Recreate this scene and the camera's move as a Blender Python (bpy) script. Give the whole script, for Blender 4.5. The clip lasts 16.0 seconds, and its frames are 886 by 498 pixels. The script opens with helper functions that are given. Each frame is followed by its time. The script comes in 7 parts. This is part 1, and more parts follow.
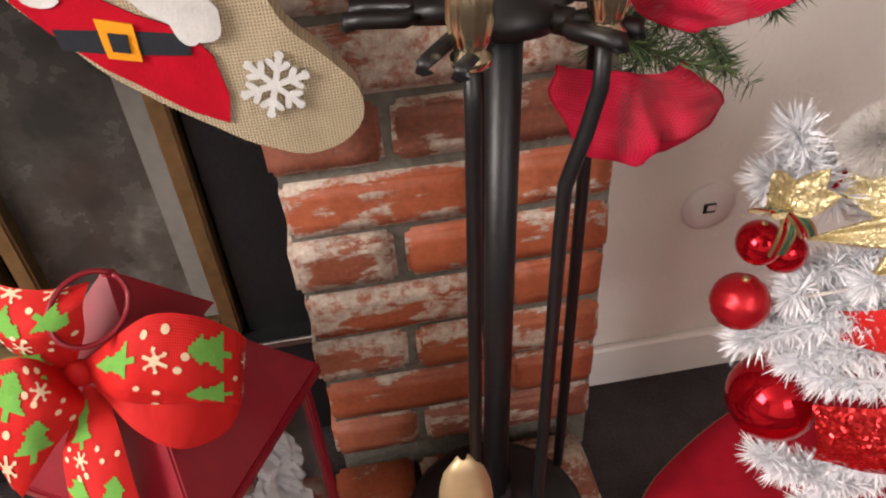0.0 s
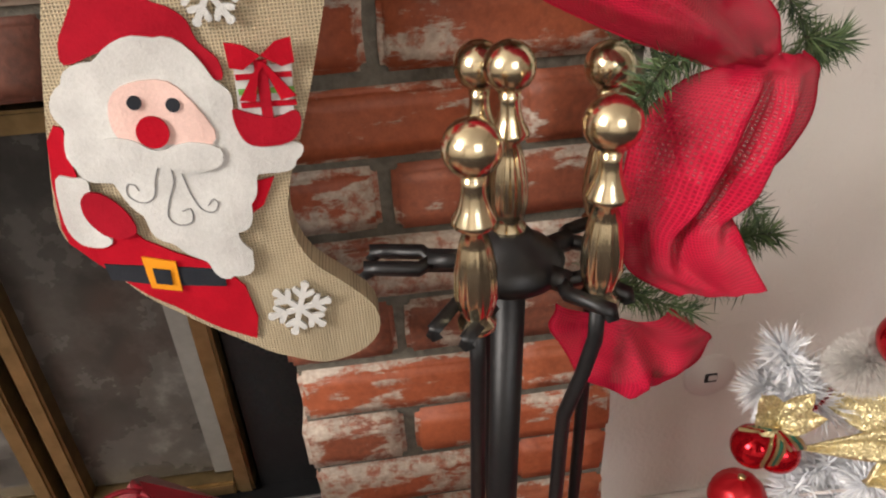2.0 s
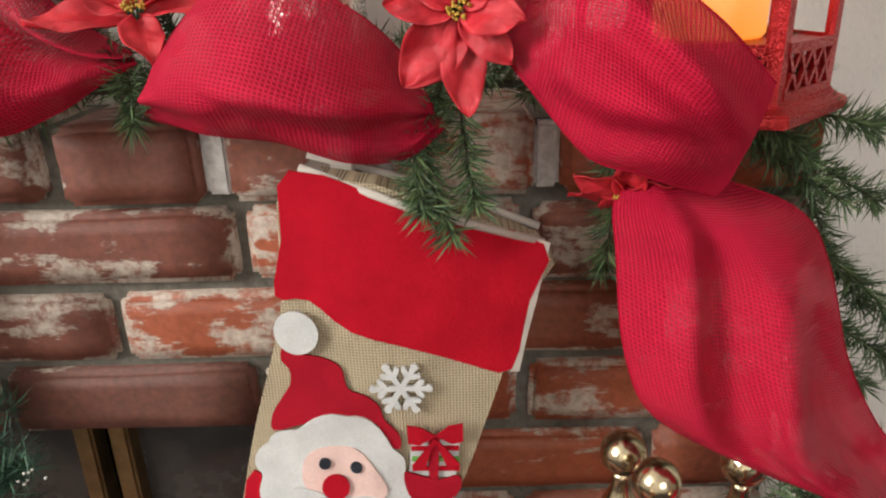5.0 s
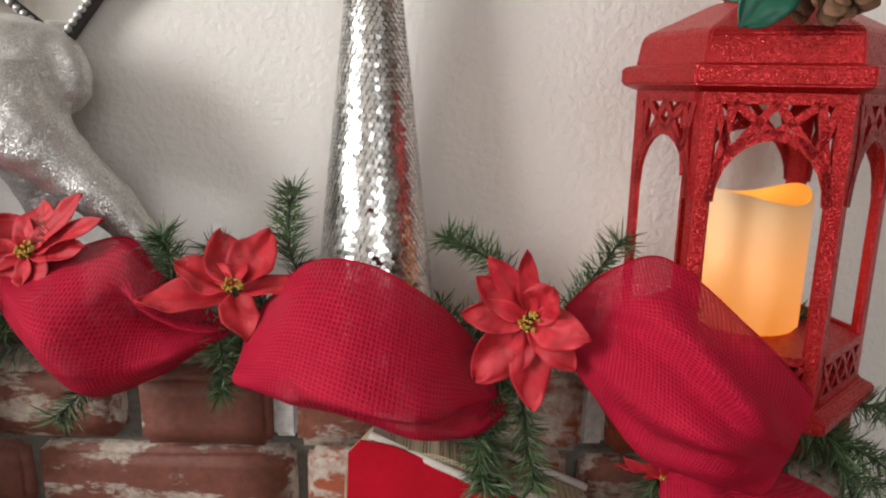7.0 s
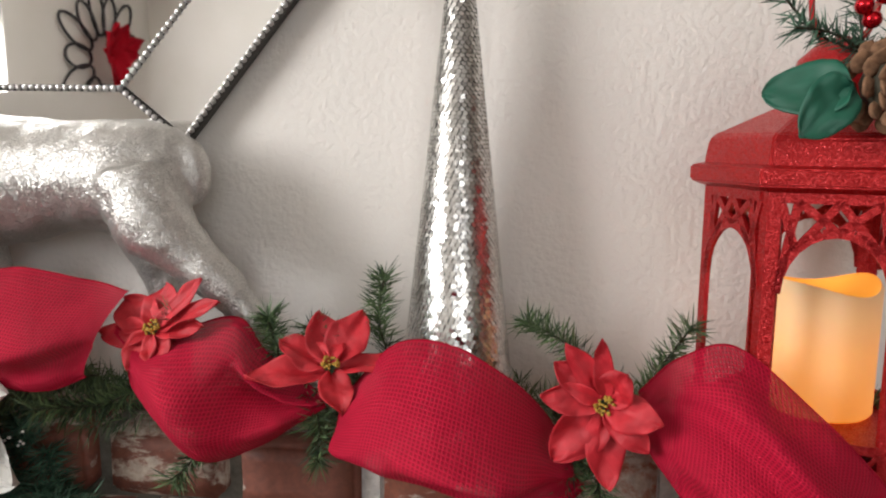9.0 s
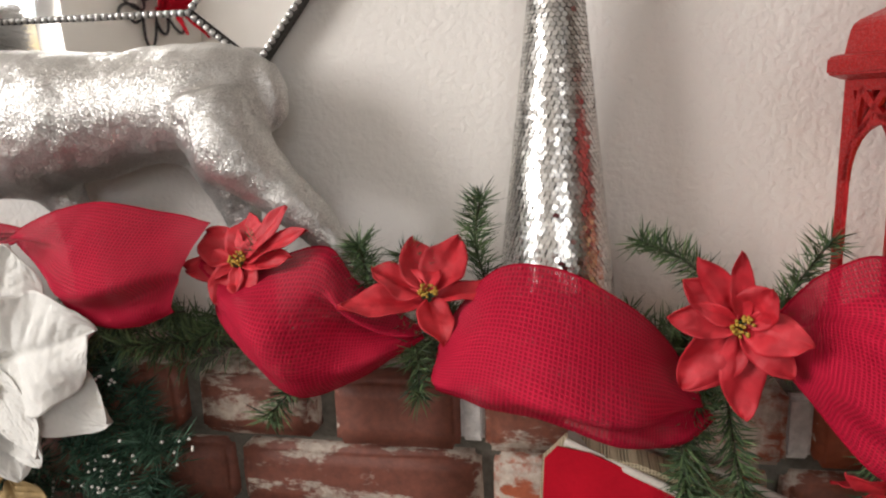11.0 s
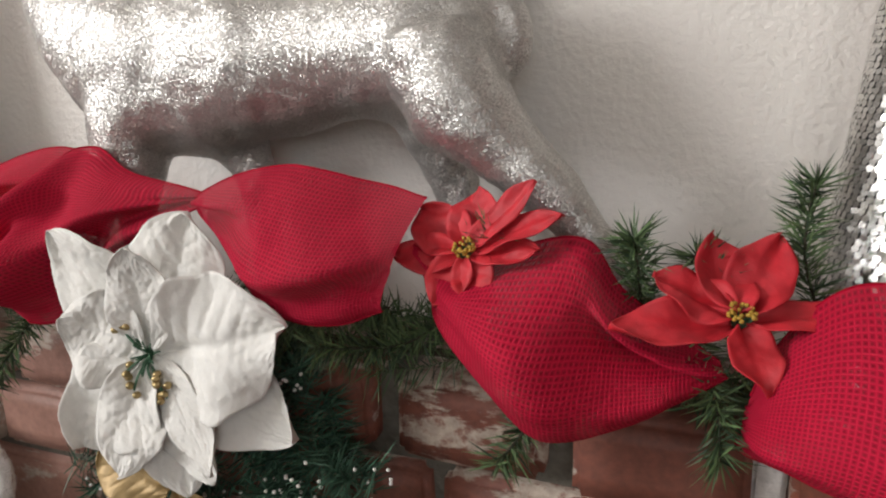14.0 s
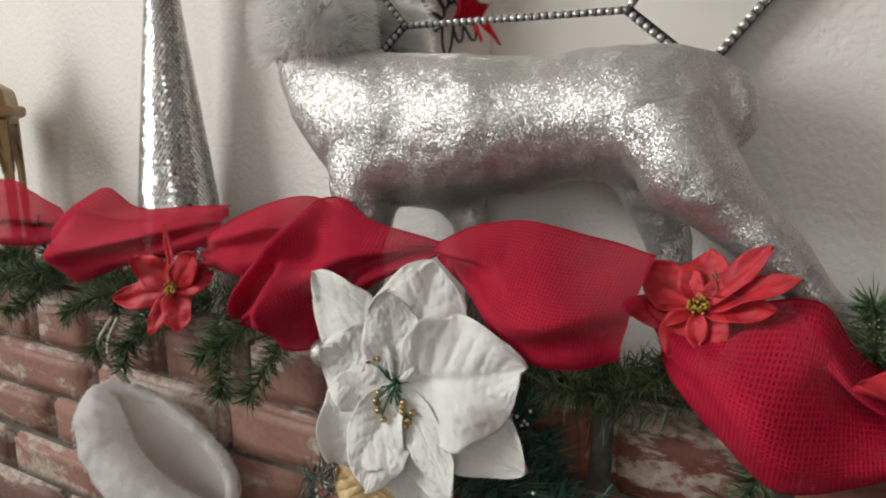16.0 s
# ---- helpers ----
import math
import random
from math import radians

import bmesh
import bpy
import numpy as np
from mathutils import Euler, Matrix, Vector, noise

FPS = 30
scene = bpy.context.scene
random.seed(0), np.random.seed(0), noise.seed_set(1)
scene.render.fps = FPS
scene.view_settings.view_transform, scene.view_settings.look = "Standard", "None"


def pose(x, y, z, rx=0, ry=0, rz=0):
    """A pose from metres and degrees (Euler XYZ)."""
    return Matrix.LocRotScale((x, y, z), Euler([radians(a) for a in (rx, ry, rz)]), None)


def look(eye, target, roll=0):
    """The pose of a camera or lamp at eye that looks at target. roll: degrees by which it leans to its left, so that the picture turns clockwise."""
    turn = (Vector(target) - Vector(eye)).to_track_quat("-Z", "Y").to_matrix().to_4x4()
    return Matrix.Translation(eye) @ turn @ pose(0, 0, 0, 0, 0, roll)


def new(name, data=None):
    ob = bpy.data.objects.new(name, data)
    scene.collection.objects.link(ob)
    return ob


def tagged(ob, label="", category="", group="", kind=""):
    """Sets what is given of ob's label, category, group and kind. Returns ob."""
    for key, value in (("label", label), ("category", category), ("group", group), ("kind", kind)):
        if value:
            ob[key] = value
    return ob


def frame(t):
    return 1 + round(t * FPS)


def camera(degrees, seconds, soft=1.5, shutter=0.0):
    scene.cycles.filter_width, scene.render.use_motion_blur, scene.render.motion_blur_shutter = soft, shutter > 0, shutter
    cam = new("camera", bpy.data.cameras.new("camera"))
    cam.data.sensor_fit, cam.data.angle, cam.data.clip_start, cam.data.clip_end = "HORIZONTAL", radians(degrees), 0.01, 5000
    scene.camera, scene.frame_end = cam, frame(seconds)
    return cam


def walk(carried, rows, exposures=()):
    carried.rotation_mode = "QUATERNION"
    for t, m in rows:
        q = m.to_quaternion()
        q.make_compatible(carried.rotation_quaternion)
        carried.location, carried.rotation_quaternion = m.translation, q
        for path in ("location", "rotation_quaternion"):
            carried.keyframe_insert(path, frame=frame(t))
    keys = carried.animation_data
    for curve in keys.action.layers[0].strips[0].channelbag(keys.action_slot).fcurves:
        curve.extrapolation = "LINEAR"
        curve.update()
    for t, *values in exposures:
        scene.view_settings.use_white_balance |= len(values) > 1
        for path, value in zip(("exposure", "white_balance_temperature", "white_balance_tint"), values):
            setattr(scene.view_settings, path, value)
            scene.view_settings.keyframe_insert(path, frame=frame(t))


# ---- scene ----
cam = camera(64.1, 16.0, 2.1)
PATH = [
    (0, (0.082, -0.538, 0.745), (0.272, 1.014, -0.501), -4.2),
    (0.5, (0.083, -0.531, 0.776), (0.28, 1.053, -0.429), -3.8),
    (1, (0.087, -0.527, 0.807), (0.286, 1.094, -0.349), -3.5),
    (1.5, (0.094, -0.522, 0.833), (0.287, 1.136, -0.268), -3.4),
    (2, (0.095, -0.515, 0.852), (0.276, 1.174, -0.204), -3.2),
    (2.5, (0.098, -0.508, 0.866), (0.256, 1.212, -0.142), -3.1),
    (3, (0.096, -0.5, 0.896), (0.213, 1.253, -0.06), -2.9),
    (3.5, (0.086, -0.498, 0.931), (0.144, 1.282, 0.021), -2.7),
    (4, (0.075, -0.498, 0.97), (0.067, 1.313, 0.122), -2.7),
    (4.2, (0.073, -0.499, 0.982), (0.037, 1.327, 0.167), -2.8),
    (6.3, (0.013, -0.487, 1.127), (0.033, 1.421, 0.528), 0.5),
    (6.5, (0.014, -0.489, 1.135), (0.016, 1.431, 0.574), 0.7),
    (7, (0.01, -0.502, 1.161), (-0.019, 1.446, 0.71), 1.0),
    (7.5, (0.009, -0.524, 1.184), (-0.062, 1.441, 0.822), 1.2),
    (8, (0.006, -0.543, 1.199), (-0.111, 1.432, 0.905), 1.2),
    (8.2, (0.005, -0.55, 1.202), (-0.131, 1.427, 0.93), 1.2),
    (10.5, (-0.019, -0.512, 1.156), (-0.377, 1.418, 0.77), -1.8),
    (11, (-0.039, -0.508, 1.157), (-0.405, 1.414, 0.741), -2.0),
    (11.5, (-0.072, -0.505, 1.15), (-0.452, 1.41, 0.713), -2.0),
    (12, (-0.106, -0.504, 1.149), (-0.519, 1.401, 0.701), -2.0),
    (12.5, (-0.139, -0.502, 1.144), (-0.593, 1.39, 0.681), -1.9),
    (13, (-0.156, -0.487, 1.14), (-0.679, 1.384, 0.665), -1.7),
    (13.5, (-0.151, -0.425, 1.14), (-0.766, 1.414, 0.651), -1.5),
    (14, (-0.154, -0.395, 1.142), (-0.872, 1.407, 0.655), -1.1),
    (14.5, (-0.171, -0.401, 1.143), (-0.976, 1.363, 0.651), -1.0),
    (15, (-0.186, -0.425, 1.141), (-1.064, 1.31, 0.672), -0.8),
    (15.5, (-0.201, -0.454, 1.157), (-1.139, 1.256, 0.715), -0.9),
    (16, (-0.208, -0.47, 1.164), (-1.206, 1.22, 0.78), -0.7),
]
walk(cam, [(t, look(eye, target, roll)) for t, eye, target, roll in PATH], [(0, 0.52, 6900, 18), (2.5, 0.36, 6850, 11), (4.2, 0.36, 6700, 9), (6.3, -0.14, 6250, 10), (8.2, -0.2, 6250, 10), (10.5, -0.25, 6450, 12), (12.5, -0.36, 6400, 12), (13.5, -0.46, 6400, 12), (14.1, -0.42, 6300, 11), (15.5, -0.38, 6250, 8), (16, -0.7, 6250, 8)])

# ---- light ----
world = bpy.data.worlds.new("world")
scene.world = world
world.use_nodes = True
wn = world.node_tree.nodes
sky = wn.new("ShaderNodeTexSky")
sky.sky_type, sky.sun_disc, sky.sun_elevation, sky.sun_rotation = "NISHITA", False, radians(38), radians(200)
world.node_tree.links.new(sky.outputs[0], wn["Background"].inputs[0])
wn["Background"].inputs[1].default_value = 0.12
scene.view_settings.exposure = 0.0


def area_lamp(name, eye, target, sx, sy, watts, colour):
    data = bpy.data.lights.new(name, "AREA")
    data.shape, data.size, data.size_y, data.energy, data.color = "RECTANGLE", sx, sy, watts, colour
    ob = new(name, data)
    ob.matrix_world = look(eye, target)
    return ob


# daylight through the two windows of the room
area_lamp("window_light_side", (-2.2, -1.45, 1.85), (0.6, -1.25, 1.1), 1.1, 1.1, 78, (1.0, 0.97, 0.93))
area_lamp("window_light_back", (0.9, -3.2, 1.95), (0.3, 0.0, 0.9), 1.3, 1.2, 24, (1.0, 0.975, 0.95))


# ---- materials ----
def mat(name, rough=0.6, metal=0.0):
    m = bpy.data.materials.new(name)
    m.use_nodes = True
    b = m.node_tree.nodes["Principled BSDF"]
    b.inputs["Roughness"].default_value, b.inputs["Metallic"].default_value = rough, metal
    return m, m.node_tree.nodes, m.node_tree.links, b


def ramp(nodes, links, source, stops):
    r = nodes.new("ShaderNodeValToRGB")
    els = r.color_ramp.elements
    while len(els) < len(stops):
        els.new(0.5)
    for e, (p, c) in zip(els, stops):
        e.position, e.color = p, (*c, 1)
    links.new(source, r.inputs[0])
    return r.outputs[0]


def noise_tex(nodes, links, scale, detail=4.0, rough=0.55, coords="Object", shift=None):
    tc = nodes.new("ShaderNodeTexCoord")
    n = nodes.new("ShaderNodeTexNoise")
    n.inputs["Scale"].default_value, n.inputs["Detail"].default_value, n.inputs["Roughness"].default_value = scale, detail, rough
    if shift:
        add = nodes.new("ShaderNodeVectorMath")
        links.new(tc.outputs[coords], add.inputs[0])
        links.new(shift, add.inputs[1])
        links.new(add.outputs[0], n.inputs["Vector"])
    else:
        links.new(tc.outputs[coords], n.inputs["Vector"])
    return n.outputs["Fac"]


def mix(nodes, links, fac, a, b, blend="MIX"):
    m = nodes.new("ShaderNodeMix")
    m.data_type, m.blend_type = "RGBA", blend
    for sock, v in ((m.inputs[0], fac), (m.inputs[6], a), (m.inputs[7], b)):
        if isinstance(v, (int, float)):
            sock.default_value = v
        elif isinstance(v, tuple):
            sock.default_value = (*v, 1)
        else:
            links.new(v, sock)
    return m.outputs[2]


def bump(nodes, links, b, height, strength, distance=0.002):
    n = nodes.new("ShaderNodeBump")
    n.inputs["Strength"].default_value, n.inputs["Distance"].default_value = strength, distance
    links.new(height, n.inputs["Height"])
    links.new(n.outputs[0], b.inputs["Normal"])


def plain(name, colour, rough=0.6, metal=0.0, var=0.15, scale=60.0, relief=0.15, dist=0.001):
    """A surface with two scales of variation and a fine relief."""
    m, n, l, b = mat(name, rough, metal)
    f = noise_tex(n, l, scale)
    big = noise_tex(n, l, scale / 9)
    dark = tuple(c * (1 - var) for c in colour)
    light = tuple(min(1, c * (1 + var)) for c in colour)
    c = ramp(n, l, f, [(0.3, dark), (0.7, light)])
    l.new(mix(n, l, 0.4, c, ramp(n, l, big, [(0.3, dark), (0.7, light)])), b.inputs["Base Color"])
    bump(n, l, b, f, relief, dist)
    return m


def brick_material(name, tones, lime_least, lime_most, grit=((0.10, 0.03, 0.016), (0.42, 0.12, 0.055))):
    m, n, l, b = mat(name, 0.6)
    info = n.new("ShaderNodeObjectInfo")
    mul = n.new("ShaderNodeMath")
    mul.operation = "MULTIPLY"
    mul.inputs[1].default_value = 53.0
    l.new(info.outputs["Random"], mul.inputs[0])
    sh = mul.outputs[0]
    base = ramp(n, l, info.outputs["Random"], tones)
    grain = noise_tex(n, l, 160, 5, 0.6, shift=sh)
    base = mix(n, l, 0.35, base, ramp(n, l, grain, [(0.3, grit[0]), (0.7, grit[1])]))
    tc = n.new("ShaderNodeTexCoord")
    mp = n.new("ShaderNodeMapping")
    mp.inputs["Scale"].default_value = (0.55, 1.0, 1.5)
    l.new(tc.outputs["Object"], mp.inputs[0])
    av = n.new("ShaderNodeVectorMath")
    l.new(mp.outputs[0], av.inputs[0]); l.new(sh, av.inputs[1])
    pn = n.new("ShaderNodeTexNoise")
    pn.inputs["Scale"].default_value, pn.inputs["Detail"].default_value, pn.inputs["Roughness"].default_value = 19, 8, 0.66
    l.new(av.outputs[0], pn.inputs["Vector"])
    # how much lime is left differs from brick to brick, and it clings to the arrises
    own = n.new("ShaderNodeMath"); own.operation = "FRACT"
    l.new(sh, own.inputs[0])
    span = n.new("ShaderNodeMapRange")
    span.inputs[3].default_value, span.inputs[4].default_value = lime_least, lime_most
    l.new(own.outputs[0], span.inputs[0])
    gx = n.new("ShaderNodeSeparateXYZ")
    l.new(tc.outputs["Generated"], gx.inputs[0])
    rims = []
    for i in (0, 2):
        ab = n.new("ShaderNodeMath"); ab.operation = "SUBTRACT"; ab.inputs[1].default_value = 0.5
        l.new(gx.outputs[i], ab.inputs[0])
        ab2 = n.new("ShaderNodeMath"); ab2.operation = "ABSOLUTE"
        l.new(ab.outputs[0], ab2.inputs[0])
        rim = n.new("ShaderNodeMapRange")
        rim.inputs[1].default_value, rim.inputs[2].default_value = (0.45, 0.5) if i == 0 else (0.36, 0.5)
        rim.inputs[4].default_value = 0.1
        l.new(ab2.outputs[0], rim.inputs[0])
        rims.append(rim.outputs[0])
    total = pn.outputs["Fac"]
    for q in (span.outputs[0], *rims):
        ad = n.new("ShaderNodeMath")
        l.new(total, ad.inputs[0]); l.new(q, ad.inputs[1])
        total = ad.outputs[0]
    patch = total
    # old lime left on the face, more of it towards the arrises
    fac = ramp(n, l, patch, [(0.55, (0, 0, 0)), (0.585, (1, 1, 1))])
    lime = ramp(n, l, grain, [(0.3, (0.31, 0.25, 0.2)), (0.7, (0.53, 0.455, 0.375))])
    thin = mix(n, l, 1.0, fac, ramp(n, l, noise_tex(n, l, 70, 5, 0.7, shift=sh), [(0.38, (0.12, 0.12, 0.12)), (0.52, (0.95, 0.95, 0.95))]), "MULTIPLY")
    l.new(mix(n, l, thin, base, lime), b.inputs["Base Color"])
    add = mix(n, l, 0.5, grain, fac)
    bump(n, l, b, add, 0.5, 0.0022)
    return m


BRICK = brick_material("brick", [(0.0, (0.09, 0.035, 0.025)), (0.14, (0.35, 0.077, 0.026)), (0.5, (0.27, 0.055, 0.021)), (0.78, (0.35, 0.09, 0.034)), (0.9, (0.24, 0.075, 0.045)), (1.0, (0.12, 0.05, 0.035))], -0.12, 0.095)
# the older lintel bricks, browner, with more lime wash, and the garland's shade painted in
BRICK_WASHED_SHADED = brick_material("shaded_lime_washed_brick", [(0.0, (0.10, 0.045, 0.035)), (0.2, (0.205, 0.062, 0.038)), (0.5, (0.155, 0.05, 0.033)), (0.8, (0.21, 0.077, 0.052)), (1.0, (0.15, 0.065, 0.048))], -0.10, 0.06, ((0.06, 0.025, 0.018), (0.30, 0.10, 0.06)))
# those left of the opening: worn, thinly washed, and paled further by painted-in window glare
BRICK_PALE = brick_material("glare_pale_washed_brick", [(0.0, (0.16, 0.09, 0.07)), (0.25, (0.33, 0.16, 0.115)), (0.55, (0.27, 0.125, 0.09)), (0.8, (0.37, 0.2, 0.15)), (1.0, (0.22, 0.12, 0.095))], -0.04, 0.1, ((0.10, 0.06, 0.05), (0.34, 0.2, 0.155)))
MORTAR = plain("mortar", (0.115, 0.104, 0.084), 0.95, 0, 0.4, 130, 0.8, 0.003)
WHITEWASH = plain("whitewashed_mortar", (0.55, 0.53, 0.5), 0.9, 0, 0.35, 150, 0.8, 0.003)


def wall_paint():
    m, n, l, b = mat("wall_paint", 0.75)
    lump = noise_tex(n, l, 150, 3, 0.5)
    fine = noise_tex(n, l, 420, 2, 0.5)
    l.new(ramp(n, l, noise_tex(n, l, 3, 4), [(0.3, (0.75, 0.715, 0.66)), (0.7, (0.81, 0.775, 0.73))]), b.inputs["Base Color"])
    h = mix(n, l, 0.2, ramp(n, l, lump, [(0.38, (0, 0, 0)), (0.62, (1, 1, 1))]), fine)
    bump(n, l, b, h, 0.34, 0.002)
    return m


PAINT = wall_paint()
TRIM = plain("white_gloss_trim", (0.78, 0.75, 0.72), 0.4, 0, 0.04, 30, 0.05)
# dark only to soak up bounced light from the unseen east wall
TAUPE = plain("bounce_cutting_taupe", (0.24, 0.2, 0.17), 0.8, 0, 0.06, 12, 0.1)
CARPET = plain("dark_carpet", (0.035, 0.026, 0.026), 1.0, 0, 0.6, 260, 1.0, 0.004)
BLACK_METAL = plain("black_iron", (0.012, 0.012, 0.013), 0.42, 0.3, 0.3, 120, 0.35, 0.0008)
BRASS_SATIN = plain("satin_brass", (0.60, 0.46, 0.27), 0.42, 0.6, 0.12, 40, 0.1, 0.0006)
BRASS_OLD = plain("tarnished_brass", (0.30, 0.21, 0.10), 0.42, 0.9, 0.35, 50, 0.2, 0.0008)


# ---- building tools ----
def part(name, bm, material, parent=None, label="", smooth=False):
    me = bpy.data.meshes.new(name)
    bm.normal_update()
    bm.to_mesh(me)
    bm.free()
    if material:
        me.materials.append(material)
    if smooth:
        me.shade_smooth()
    ob = new(name, me)
    ob.parent = parent
    if label:
        ob["label"] = label
    return ob


def thing(name, label, category, group="", kind="", at=(0, 0, 0)):
    ob = new(name)
    ob.location = at
    ob.empty_display_size = 0.02
    return tagged(ob, label, category, group, kind)


def box(bm, x0, x1, y0, y1, z0, z1, bevel=0.0, seg=1):
    r = bmesh.ops.create_cube(bm, size=1)
    bmesh.ops.transform(bm, matrix=Matrix.Translation(((x0 + x1) / 2, (y0 + y1) / 2, (z0 + z1) / 2)) @ Matrix.Diagonal((x1 - x0, y1 - y0, z1 - z0, 1)), verts=r["verts"])
    if bevel:
        es = list({e for v in r["verts"] for e in v.link_edges})
        bmesh.ops.bevel(bm, geom=es, offset=bevel, segments=seg, affect="EDGES", clamp_overlap=True)
    return bm


def boxed(name, x0, x1, y0, y1, z0, z1, material, parent=None, bevel=0.0, seg=1, label=""):
    return part(name, box(bmesh.new(), x0, x1, y0, y1, z0, z1, bevel, seg), material, parent, label)


def structure(name, x0, x1, y0, y1, z0, z1, material, label, bevel=0.0):
    return tagged(boxed(name, x0, x1, y0, y1, z0, z1, material, None, bevel), label, "", "", "structure")


def tube(bm, pts, radii, sides=8, cap=True):
    """A round tube along pts with a radius at each."""
    pts = [Vector(p) for p in pts]
    if isinstance(radii, (int, float)):
        radii = [radii] * len(pts)
    rings = []
    up = Vector((0.123, 0.31, 0.94))
    for i, p in enumerate(pts):
        d = (pts[min(i + 1, len(pts) - 1)] - pts[max(i - 1, 0)]).normalized()
        a = d.cross(up)
        if a.length < 1e-4:
            a = d.cross(Vector((1, 0, 0)))
        a.normalize()
        c = d.cross(a)
        rings.append([bm.verts.new(p + (a * math.cos(k * math.tau / sides) + c * math.sin(k * math.tau / sides)) * radii[i]) for k in range(sides)])
    for r0, r1 in zip(rings, rings[1:]):
        for k in range(sides):
            bm.faces.new((r0[k], r0[(k + 1) % sides], r1[(k + 1) % sides], r1[k]))
    if cap:
        bm.faces.new(rings[0][::-1])
        bm.faces.new(rings[-1])
    return bm


def lathe(bm, profile, centre=(0, 0, 0), sides=24, axis=None):
    """A turned shape: profile is (radius, height) from the bottom up."""
    m = Matrix.Translation(centre) @ (axis if axis else Matrix())
    rings = [[bm.verts.new(m @ Vector((r * math.cos(k * math.tau / sides), r * math.sin(k * math.tau / sides), h))) for k in range(sides)] for r, h in profile]
    for r0, r1 in zip(rings, rings[1:]):
        for k in range(sides):
            bm.faces.new((r0[k], r0[(k + 1) % sides], r1[(k + 1) % sides], r1[k]))
    bm.faces.new(rings[0][::-1])
    bm.faces.new(rings[-1])
    return bm


def spline(pts, n):
    """n + 1 points on a smooth curve through pts."""
    pts = [Vector(p) for p in pts]
    out = []
    for i in range(n + 1):
        u = i / n * (len(pts) - 1)
        k = min(int(u), len(pts) - 2)
        t = u - k
        p0, p1, p2, p3 = pts[max(k - 1, 0)], pts[k], pts[k + 1], pts[min(k + 2, len(pts) - 1)]
        out.append(0.5 * ((2 * p1) + (p2 - p0) * t + (2 * p0 - 5 * p1 + 4 * p2 - p3) * t * t + (3 * p1 - p0 - 3 * p2 + p3) * t ** 3))
    return out


# ---- the room ----
WALL_Y = 0.115
FLOOR_Z = -0.065
structure("floor", -2.3, 2.3, -3.4, 0.3, FLOOR_Z - 0.1, FLOOR_Z, CARPET, "dark brown carpet in front of the hearth")
structure("ceiling", -2.3, 2.3, -3.4, 0.3, 2.4, 2.5, PAINT, "plain white painted ceiling")


def wall_with_hole(name, x0, x1, z0, z1, hole, place, label):
    """A wall 0.12 thick in the x-z plane with one opening through it."""
    a, b, c, d = hole
    bm = bmesh.new()
    for q in ((x0, a, z0, z1), (b, x1, z0, z1), (a, b, z0, c), (a, b, d, z1)):
        if q[1] - q[0] > 1e-4 and q[3] - q[2] > 1e-4:
            box(bm, q[0], q[1], 0, 0.12, q[2], q[3])
    ob = tagged(part(name, bm, PAINT), label, "", "", "structure")
    ob.matrix_world = place
    return ob


wall_with_hole("wall_north", -2.3, 2.3, FLOOR_Z, 2.4, (-0.94, 0.0, FLOOR_Z, 0.69), pose(0, WALL_Y, 0), "white orange-peel textured wall behind the mantel")
wall_with_hole("wall_south", -2.3, 2.3, FLOOR_Z, 2.4, (0.25, 1.55, 0.85, 2.1), pose(0, -3.4, 0), "white room wall with a window")
wall_with_hole("wall_west", -3.4, 0.3, FLOOR_Z, 2.4, (-2.1, -0.8, 1.2, 2.3), pose(-2.3, 0, 0, 0, 0, 90) @ Matrix.Diagonal((1, -1, 1, 1)), "white room wall with a window")
# out of view: closes the room, its added dark colour lowers the fill
structure("wall_east", 2.3, 2.42, -3.4, 0.3, FLOOR_Z, 2.4, TAUPE, "unseen wall closing the room, taupe to cut bounced light")
bm = bmesh.new()
box(bm, 0.325, 2.3, WALL_Y - 0.013, WALL_Y - 0.0005, FLOOR_Z, FLOOR_Z + 0.075, 0.003)
tagged(part("baseboard", bm, TRIM), "white painted baseboard along the wall", "", "", "structure")

# ---- brick fireplace ----
COURSE, PITCH, BH = 0.0677, 0.2135, 0.0577
Z0 = 0.0100
fireplace = thing("brick_fireplace", "old red brick fireplace with lime-smeared bricks and raked mortar", "fireplace")
# mortar core
for q in ((0.006, 0.318, -0.06, 0.941), (-1.40, -0.936, -0.06, 0.941), (-0.936, 0.006, 0.696, 0.941)):
    boxed("mortar", q[0], q[1], 0.011, WALL_Y, q[2], q[3], MORTAR, fireplace, 0.0, 1, "dark raked mortar")

